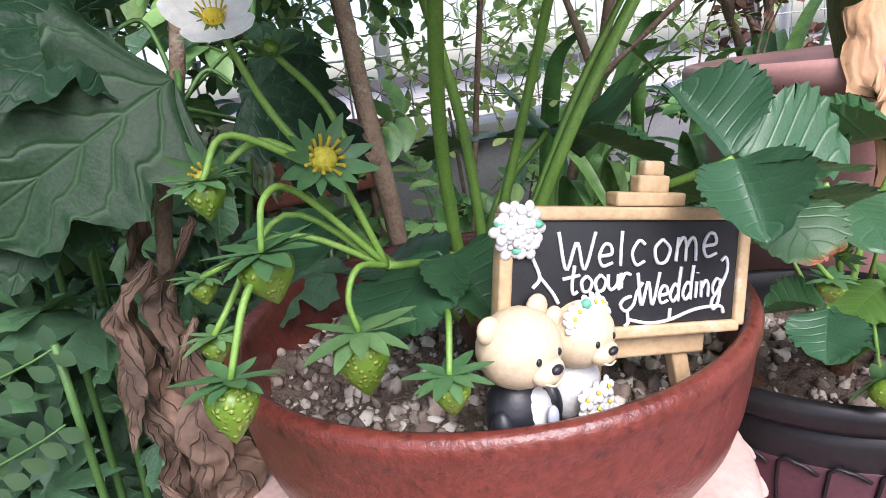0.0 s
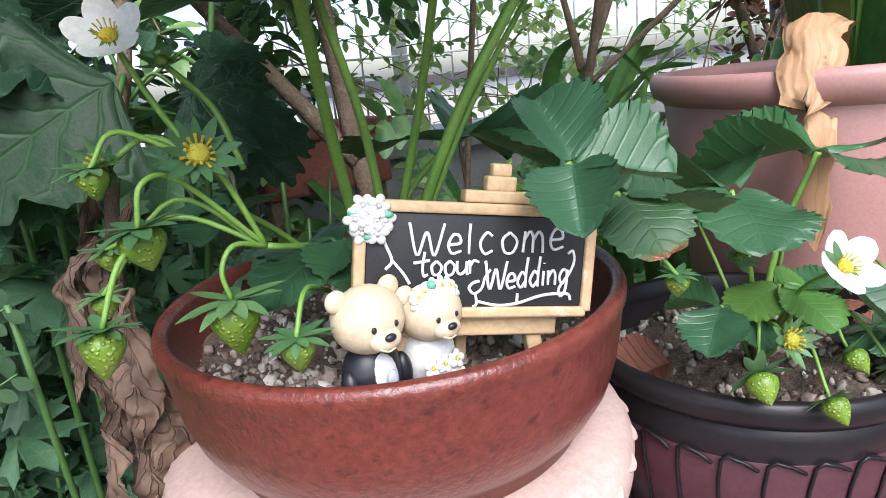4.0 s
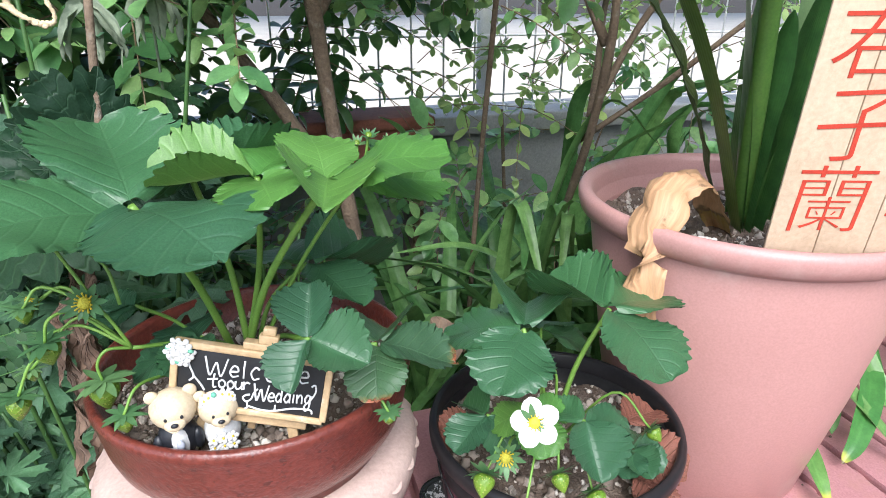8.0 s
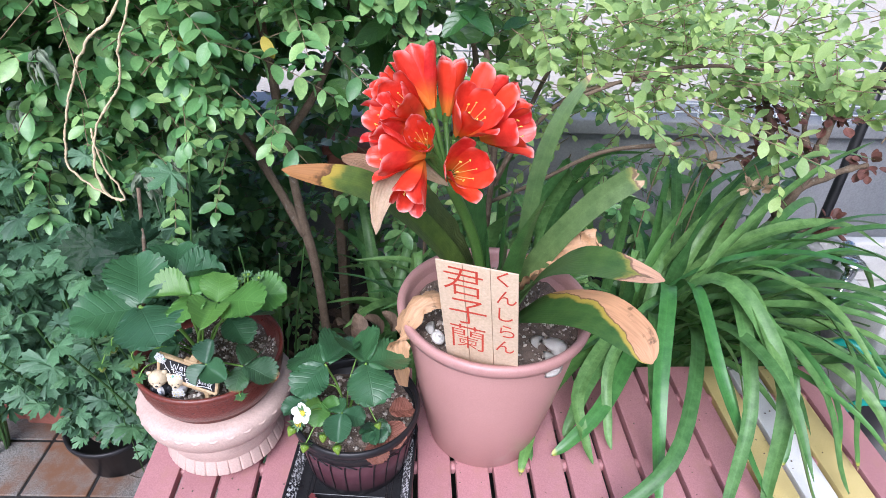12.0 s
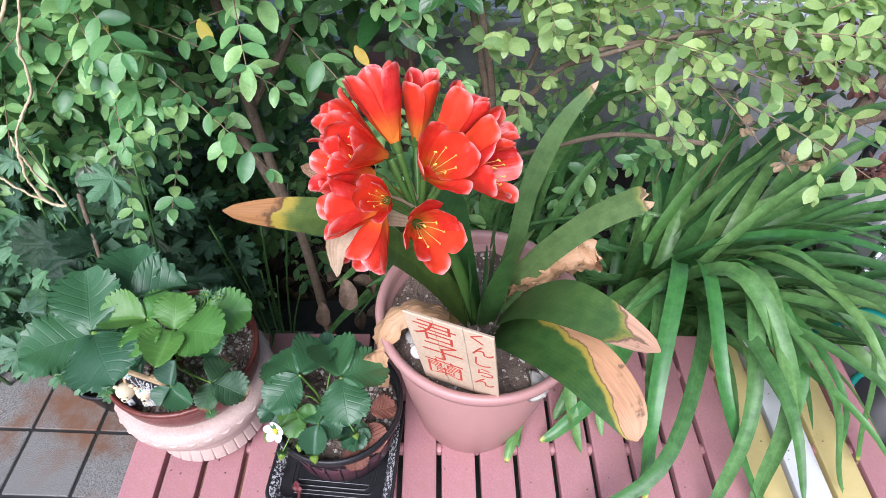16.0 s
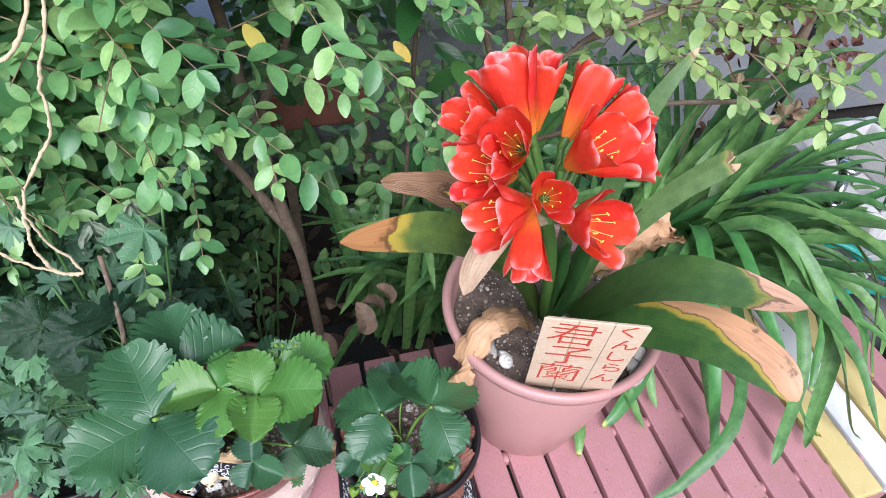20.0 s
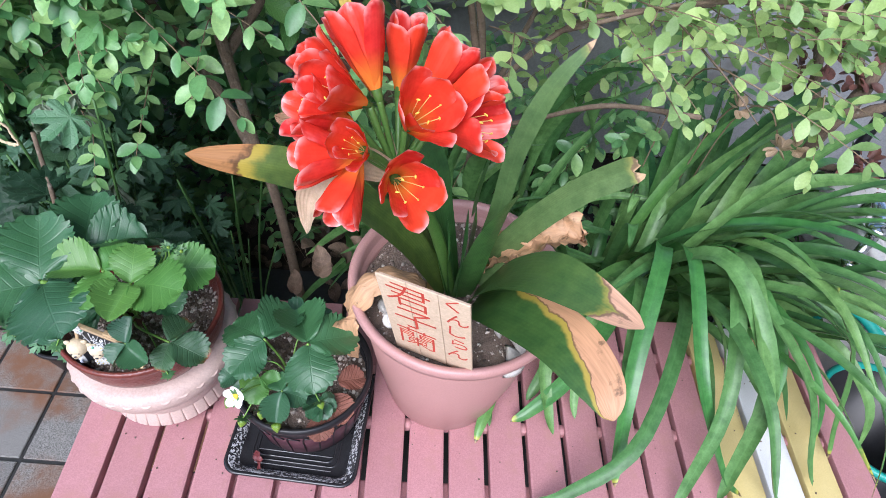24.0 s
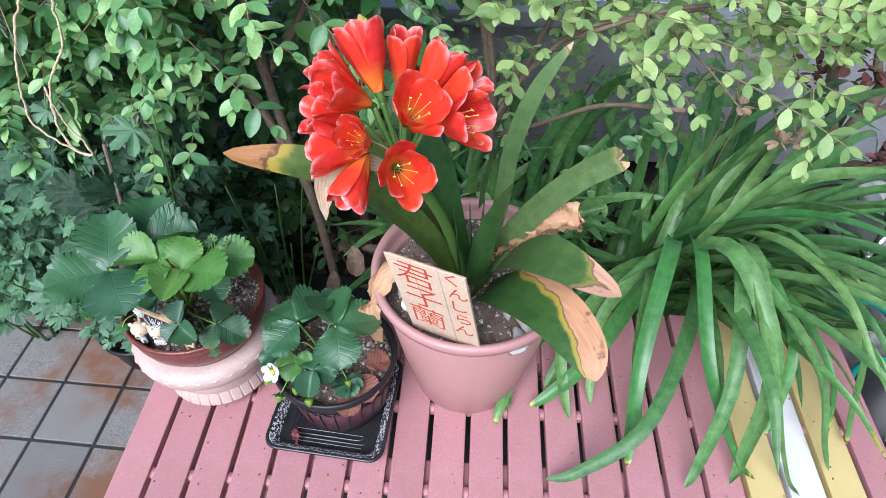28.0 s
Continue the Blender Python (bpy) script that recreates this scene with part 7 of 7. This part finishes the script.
    for n in range(9):
        x = 0.55 + 0.045 * n
        y = 0.70 + rng.uniform(-0.1, 0.15)
        leaf([(x, y, -0.3), (x + 0.02, y, 0.1), (x + rng.uniform(-0.02, 0.10), y - 0.05, rng.uniform(0.24, 0.36)), (x + rng.uniform(0.0, 0.22), y - 0.10, rng.uniform(0.26, 0.40))], rng.uniform(0.024, 0.034), STRAP, seed=290 + n, roll=rng.uniform(-60, 60))


strap_clump()


def rose_shrub():
    """The gnarled shrub with dried red-brown leaf balls."""
    t = tagged(empty("bare_shrub", (1.42, 0.84, FLOOR - 0.03)), "gnarled bare shrub with clusters of dried red-brown leaves", "shrub")
    o = t.location
    rng = random.Random(51)
    w = lambda *p: Vector(p) - o
    for k, (pts, r0, r1) in enumerate((([w(1.40, 0.86, FLOOR - 0.03), w(1.38, 0.83, -0.1), w(1.40, 0.80, 0.12), w(1.43, 0.80, 0.26), w(1.45, 0.82, 0.40)], 0.020, 0.012), ([w(1.40, 0.80, 0.12), w(1.34, 0.80, 0.24), w(1.30, 0.82, 0.36), w(1.27, 0.83, 0.43)], 0.016, 0.008), ([w(1.42, 0.80, 0.20), w(1.50, 0.78, 0.26), w(1.55, 0.77, 0.28)], 0.012, 0.006), ([w(1.43, 0.80, 0.26), w(1.40, 0.84, 0.36), w(1.42, 0.86, 0.46)], 0.009, 0.005), ([w(1.39, 0.81, 0.05), w(1.44, 0.76, 0.10), w(1.48, 0.72, 0.13)], 0.010, 0.005), ([w(1.40, 0.80, 0.0), w(1.30, 0.76, 0.08), w(1.22, 0.72, 0.12)], 0.006, 0.002))):
        part("branch" if k else "trunk", tube_bm(pts, r0, r1, 9, 14, None, lambda f: 1 + 0.2 * math.sin(f * 19 + k)), BARK, t)
    small = leaf_mesh("leaf", 1.0, 0.8, oval, RED_LEAF, 5, 4, 0.5, -0.3)
    spots = []
    for c, n, r in (((1.27, 0.82, 0.42), 26, 0.045), ((1.33, 0.82, 0.36), 22, 0.04), ((1.45, 0.82, 0.40), 30, 0.05), ((1.42, 0.85, 0.46), 16, 0.03), ((1.40, 0.80, 0.31), 12, 0.03), ((1.55, 0.77, 0.28), 12, 0.025), ((1.48, 0.72, 0.14), 20, 0.028), ((1.22, 0.72, 0.13), 6, 0.02), ((1.30, 0.84, 0.28), 12, 0.03)):
        for _ in range(2 * n):
            v = Vector((rng.gauss(0, 1), rng.gauss(0, 1), rng.gauss(0, 1))).normalized()
            spots.append(aim(w(*c) + v * r * 1.2 * rng.random(), v + Vector((0, 0, -0.4)), rng.uniform(0.016, 0.030), rng.uniform(-40, 40)))
    tagged(hang(new("dried_leaves", scatter_mesh(small, spots, "dried_leaves", RED_LEAF)), t), "dried red-brown leaf clusters", kind="stuff")
    # dried flower heads on thin stalks in front of it
    for x, y, z in ((1.066, 0.445, 0.386), (1.095, 0.45, 0.383), (1.02, 0.52, 0.40)):
        h = tagged(empty("dried_flower_head", (x, y, z)), "withered beige flower head hanging among the leaves", "flower head", "dried flower heads")
        part("stalk", tube_bm([(0.0, 0.0, 0.004), (-0.02, 0.06, 0.03), (-0.03, 0.16, -0.12), (-0.02, 0.20, FLOOR - z)], 0.0013, 0.0018, 6), TWIG, h)
        for k in range(9):
            v = Vector((rng.gauss(0, 1), rng.gauss(0, 1), rng.gauss(0, 1))).normalized()
            piece("petal", DRY_PETAL, aim(v * 0.004, v, 0.018, rng.uniform(-40, 40)), h)


DRY_PETAL = leaf_mesh("petal", 1.0, 0.9, oval, BRACT, 5, 4, 0.5, -0.4)
rose_shrub()


def fence():
    t = tagged(new("wire_fence"), "white coated wire mesh fence on the wall", "fence", kind="structure")
    n = 0
    up = finish(tube_bm([(0, 0, 0), (0, 0, 0.45), (0, 0, 0.9)], 0.0026, 0.0026, 6, 2), "wire", WHITE_WIRE)
    long = finish(tube_bm([(-1.6, 0, 0), (0, 0, 0), (1.6, 0, 0)], 0.0026, 0.0026, 6, 2), "rail_wire", WHITE_WIRE)
    foot = finish(tube_bm([(0, 0, 0.03), (0, -0.014, 0.004), (0, -0.026, 0.012), (0, -0.024, 0.03)], 0.0026, 0.0026, 6, 8), "wire_foot", WHITE_WIRE)
    for i in range(38):
        x = 0.2 + 0.085 * i
        piece("wire", up, pose(x, 1.36, 0.19), t)
        piece("wire_foot", foot, pose(x, 1.36, 0.165), t)
    for z in (0.185, 0.215, 0.365, 0.515, 0.665, 0.815, 0.965, 1.07):
        piece("rail_wire", long, pose(1.8, 1.358, z), t)
    for x in (0.75, 2.6):
        part("fence_post", tube_bm([(x, 1.40, 0.14), (x, 1.40, 0.6), (x, 1.40, 1.12)], 0.020, 0.020, 12, 2), WHITE_WIRE, t, "pale fence post")


fence()
paving()


def yard():
    # slanting black pole
    p = tagged(part("slanting_pole", tube_bm([(1.66, 0.98, 0.42), (1.62, 0.92, 0.03), (1.565, 0.86, FLOOR - 0.03)], 0.014, 0.014, 10), BLACK_METAL), "thin black metal pole leaning by the wall", "pole")
    part("pole_end", tube_bm([(1.655, 0.975, 0.40), (1.70, 1.03, 0.80)], 0.014, 0.014, 10), BLACK_METAL, p)
    # tiled house wall
    t = tagged(new("wall_east"), "house wall of pale grey stone tiles", "wall", kind="structure")
    part("core", box_bm(0.20, 2.6, 2.7, 0, (1.865, -0.62, FLOOR + 1.35)), GROUT, t)
    brick = finish(box_bm(0.010, 0.218, 0.098, 0.003, segs=1), "wall_tile", WALL_TILE, False)
    for r in range(11):
        for c in range(7):
            y = 0.56 - 0.226 * c - (0.113 if r % 2 else 0)
            if r % 2 and c == 0:
                pass
            piece("wall_tile", brick, pose(1.762, y, FLOOR + 0.30 + 0.106 * r), t)
    part("corner_trim", box_bm(0.03, 0.03, 2.7, 0.004, (1.760, 0.695, FLOOR + 1.35)), WHITE_SLAT, t, "white corner trim")
    part("plinth", box_bm(0.05, 2.5, 0.22, 0.006, (1.745, -0.58, FLOOR + 0.11)), CONCRETE, t, "grey plinth")
    # stand pipe with a chrome tap
    s = tagged(empty("water_post", (1.44, 0.60, FLOOR - 0.03)), "chrome tap on a pipe above a concrete base", "tap")
    part("pipe", tube_bm([(0, 0, 0), (0, 0, 0.3), (0, 0, 0.55), (-0.01, -0.03, 0.572), (-0.02, -0.06, 0.57)], 0.013, 0.013, 12), CHROME, s)
    part("base", box_bm(0.16, 0.16, 0.30, 0.01, (0, 0, 0.15)), CONCRETE, s)
    tap = part("tap", tube_bm([(-0.02, -0.06, 0.57), (-0.055, -0.105, 0.575), (-0.085, -0.135, 0.570), (-0.10, -0.15, 0.545)], 0.013, 0.010, 12), CHROME, s, "chrome tap")
    part("handle", lathe_bm([(0.0001, 0.0), (0.010, 0.0), (0.010, 0.012), (0.022, 0.014), (0.024, 0.020), (0.020, 0.026), (0.0001, 0.028)], 18, centre=(-0.07, -0.118, 0.582)), CHROME, tap)
    part("collar", lathe_bm([(0.016, -0.01), (0.018, 0.0), (0.018, 0.012), (0.012, 0.014)], 18, centre=(-0.105, -0.155, 0.535)), CHROME, tap)
    # pale sink under the tap
    k = tagged(empty("garden_sink", (1.57, 0.56, FLOOR)), "pale grey stone sink under the garden tap", "sink")
    part("pedestal", box_bm(0.20, 0.22, 0.34, 0.012, (0, 0, 0.17)), SINK, k)
    part("basin_floor", box_bm(0.30, 0.34, 0.03, 0.006, (0, 0, 0.353)), SINK, k)
    for sx, sy, x, y in ((0.035, 0.34, -0.1325, 0), (0.035, 0.34, 0.1325, 0), (0.228, 0.035, 0, -0.1525), (0.228, 0.035, 0, 0.1525)):
        part("basin_side", box_bm(sx, sy, 0.115, 0.008, (x, y, 0.4265)), SINK, k)
    part("drain", lathe_bm([(0.0001, 0.0), (0.018, 0.0), (0.022, 0.002), (0.022, 0.004), (0.026, 0.004), (0.027, 0.0)], 20, centre=(0, 0.03, 0.3685)), CHROME, k)
    # bucket with a teal rim, hose, bottle
    b = tagged(empty("bucket", (1.46, 0.24, FLOOR)), "black bucket with a teal rim beside the table", "bucket")
    part("body", lathe_bm([(0.0001, 0), (0.10, 0), (0.104, 0.004), (0.125, 0.28), (0.121, 0.28), (0.10, 0.02), (0.0001, 0.02)], 40), BLACK_PLASTIC, b)
    part("rim", lathe_bm([(0.124, 0.270), (0.132, 0.272), (0.134, 0.282), (0.128, 0.288), (0.120, 0.284), (0.121, 0.270)], 40), TEAL, b, "teal rim")
    h = tagged(part("hose", tube_bm([(1.30, 0.46, FLOOR + 0.10), (1.36, 0.42, 0.02), (1.45, 0.34, 0.0), (1.56, 0.24, -0.06), (1.62, 0.10, -0.24), (1.60, -0.05, FLOOR + 0.012)], 0.011, 0.011, 10, 40), TEAL), "teal garden hose over the bucket", "hose")
    g = tagged(empty("drink_bottle", (1.40, 0.12, FLOOR)), "clear plastic bottle with blue label on the ground", "bottle")
    part("body", lathe_bm([(0.0001, 0), (0.030, 0), (0.033, 0.006), (0.033, 0.14), (0.014, 0.19), (0.013, 0.205)], 24), CLEAR, g)
    part("label", lathe_bm([(0.0336, 0.05), (0.0338, 0.052), (0.0338, 0.11), (0.0336, 0.112)], 24), BLUE_FILM, g, "blue label")
    part("cap", lathe_bm([(0.014, 0.203), (0.0152, 0.204), (0.0152, 0.22), (0.0001, 0.222)], 20), WHITE_SLAT, g)
    # dark pot under the hedge, brick edging, red pot behind
    d = tagged(empty("dark_flower_pot", (-0.250, 0.480, FLOOR)), "low black plastic pot standing on the paving", "plant pot")
    part("body", lathe_bm([(0.0001, 0), (0.075, 0), (0.08, 0.006), (0.098, 0.10), (0.104, 0.104), (0.104, 0.114), (0.098, 0.116), (0.094, 0.10), (0.0001, 0.09)], 48), BLACK_PLASTIC, d)
    part("soil", lathe_bm([(0.0001, 0.094), (0.05, 0.096), (0.094, 0.092)], 32), SOIL, d)
    e = tagged(new("bed_edging"), "old brick edging along the planting bed", "edging", kind="structure")
    red = finish(box_bm(0.20, 0.075, 0.10, 0.006), "brick", BRICK, False)
    for k in range(9):
        piece("brick", red, pose(-0.42 - 0.21 * k, 0.60 + 0.02 * k + 0.006 * (k % 2), FLOOR + 0.045, 0, 0, -5 + 2 * (k % 3)), e)
    r = tagged(empty("red_planter", (0.345, 0.95, FLOOR - 0.085)), "dull red oblong planter half hidden in the hedge", "planter")
    part("body", box_bm(0.22, 0.12, 0.09, 0.010, (0, 0, 0.655)), BRICK, r)
    part("rim", box_bm(0.24, 0.14, 0.022, 0.008, (0, 0, 0.708)), BRICK, r)
    for x in (-0.09, 0.09):
        part("stand", box_bm(0.025, 0.09, 0.61, 0.004, (x, 0, 0.305)), BARK, r)
    # lump of pale lichen-grown stone behind the edging
    bm = bmesh.new()
    bmesh.ops.create_icosphere(bm, subdivisions=4, radius=0.06)
    for v in bm.verts:
        v.co *= 0.75 + 0.5 * noise.noise(v.co * 14) + 0.25 * noise.noise(v.co * 45)
        v.co.z *= 0.75
    st = tagged(part("stone_lump", bm, LICHEN), "rough pale stone lump with grey lichen", "stone")
    st.matrix_basis = pose(-0.60, 0.82, FLOOR + 0.075)
    # twine hanging from the hedge
    for k, pts in enumerate(([(0.120, 0.34, 0.95), (0.088, 0.29, 0.73), (0.030, 0.28, 0.66), (-0.004, 0.278, 0.60), (-0.030, 0.276, 0.53), (-0.034, 0.274, 0.49), (-0.005, 0.272, 0.46), (0.022, 0.272, 0.442), (0.030, 0.272, 0.45), (0.012, 0.274, 0.50), (0.010, 0.276, 0.55)], [(0.140, 0.34, 0.95), (0.100, 0.29, 0.735), (0.072, 0.282, 0.66), (0.060, 0.28, 0.61), (0.020, 0.276, 0.555), (0.002, 0.274, 0.50), (0.006, 0.272, 0.455), (0.026, 0.272, 0.440)])):
        tagged(part("garden_twine", crumple(tube_bm(pts, 0.0017, 0.0015, 8, 160, None, lambda f: 1 + 0.22 * math.sin(f * 420)), 0.0022, 70, k), TWINE), "loop of natural jute twine hanging in the hedge", "twine", "twine loops")


SINK = surface("pale_sink_stone", (0.46, 0.45, 0.44), (0.58, 0.57, 0.56), 0.5, 20, 300, 0.2, 0.001, stain=(0.34, 0.32, 0.30), stain_scale=9)
LICHEN = surface("lichen_grown_stone", (0.20, 0.20, 0.18), (0.55, 0.55, 0.51), 0.9, 60, 260, 1.0, 0.004, stain=(0.10, 0.10, 0.085), stain_scale=45)
CHROME = surface("chrome", (0.62, 0.63, 0.64), (0.75, 0.76, 0.77), 0.16, 20, 300, 0.05, metal=1.0)
TEAL = surface("teal_plastic", (0.010, 0.22, 0.18), (0.02, 0.32, 0.26), 0.4, 20, 300, 0.1)
BRICK = surface("dull_red_brick", (0.20, 0.065, 0.045), (0.32, 0.115, 0.08), 0.85, 20, 200, 0.5, 0.002, stain=(0.10, 0.05, 0.04), stain_scale=10)
BLUE_FILM = surface("blue_label_film", (0.03, 0.12, 0.42), (0.06, 0.20, 0.55), 0.3, 20, 300, 0.05)
CLEAR, cn, cl_, cb = node_mat("clear_bottle_plastic")
cb.inputs["Transmission Weight"].default_value = 1.0
cb.inputs["Roughness"].default_value = 0.05
cb.inputs["IOR"].default_value = 1.4
yard()


# ---- leaf litter on the bed ----
def litter():
    rng = random.Random(61)
    small = leaf_mesh("leaf", 1.0, 0.6, oval, DRY_LEAF, 5, 4, 0.4, -0.2)
    spots = []
    for _ in range(420):
        x, y = rng.uniform(-0.3, 1.1), rng.uniform(0.42, 1.1)
        spots.append(pose(x, y, FLOOR - 0.02 + 0.02 * rng.random(), rng.uniform(-25, 25), rng.uniform(-25, 25), rng.uniform(0, 360)) @ Matrix.Scale(rng.uniform(0.03, 0.07), 4))
    tagged(new("leaf_litter", scatter_mesh(small, spots, "leaf_litter", DRY_LEAF)), "brown fallen leaves lying on the bed", "leaf litter", kind="stuff")

    for x, y, z, a, size in DEAD_SPOTS:
        bm = crumple(strap_bm([(0, -0.5 * size, 0), (0.1 * size, -0.1 * size, 0.16 * size), (0, 0.5 * size, 0.02 * size)], size * 0.62, oval, 18, 8, 0.5, roll=12), size * 0.06, 3.0 / size, 4)
        d = tagged(part("dead_leaf", bm, FALLEN), "large dry brown leaf caught behind the pots", "leaf", "dead leaves")
        d.matrix_basis = pose(x, y, z, 50, 10, a)
    # a shrivelled red petal in the tray and crumbs on the slats
    bm = crumple(strap_bm([(0, -0.012, 0), (0.004, 0, 0.004), (0, 0.014, 0.001)], 0.012, tepal_shape, 14, 6, 0.8, roll=20), 0.005, 160, 3)
    p = tagged(part("fallen_petal", bm, WITHERED), "shrivelled dark red petal lying in the tray", "petal")
    p.matrix_basis = pose(0.292, 0.066, 0.013, 0, 0, 30)
    crumbs = []
    for _ in range(150):
        k = rng.randrange(1, 19)
        crumbs.append(pose(k * PITCH + rng.uniform(0.006, 0.058), rng.uniform(-0.05, 0.36), 0.0008, rng.uniform(0, 360), rng.uniform(0, 360), 0) @ Matrix.Scale(rng.uniform(0.0006, 0.0019), 4))
    tagged(new("soil_crumb", scatter_mesh(PEBBLES[2], crumbs, "soil_crumb", SOIL)), "dark soil crumbs scattered on the slats", "soil crumbs", kind="stuff")


FALLEN = leaf_mat("fallen_brown_leaf", (0.10, 0.060, 0.038), (0.24, 0.155, 0.10), 0.7, (0.3, 0.2, 0.13), 6, 0.3, 0.5, 0.5, 0.08, 0.2, hue=0.0)
DEAD_SPOTS = ((0.335, 0.430, 0.060, 20, 0.060), (0.365, 0.470, 0.030, 95, 0.055), (0.300, 0.520, -0.020, 150, 0.060), (0.395, 0.520, 0.000, 60, 0.050), (0.270, 0.470, -0.060, 10, 0.050))
WITHERED = leaf_mat("withered_petal", (0.10, 0.012, 0.016), (0.22, 0.03, 0.03), 0.5, trans=0.1, vary=0.05, hue=0.0)
litter()
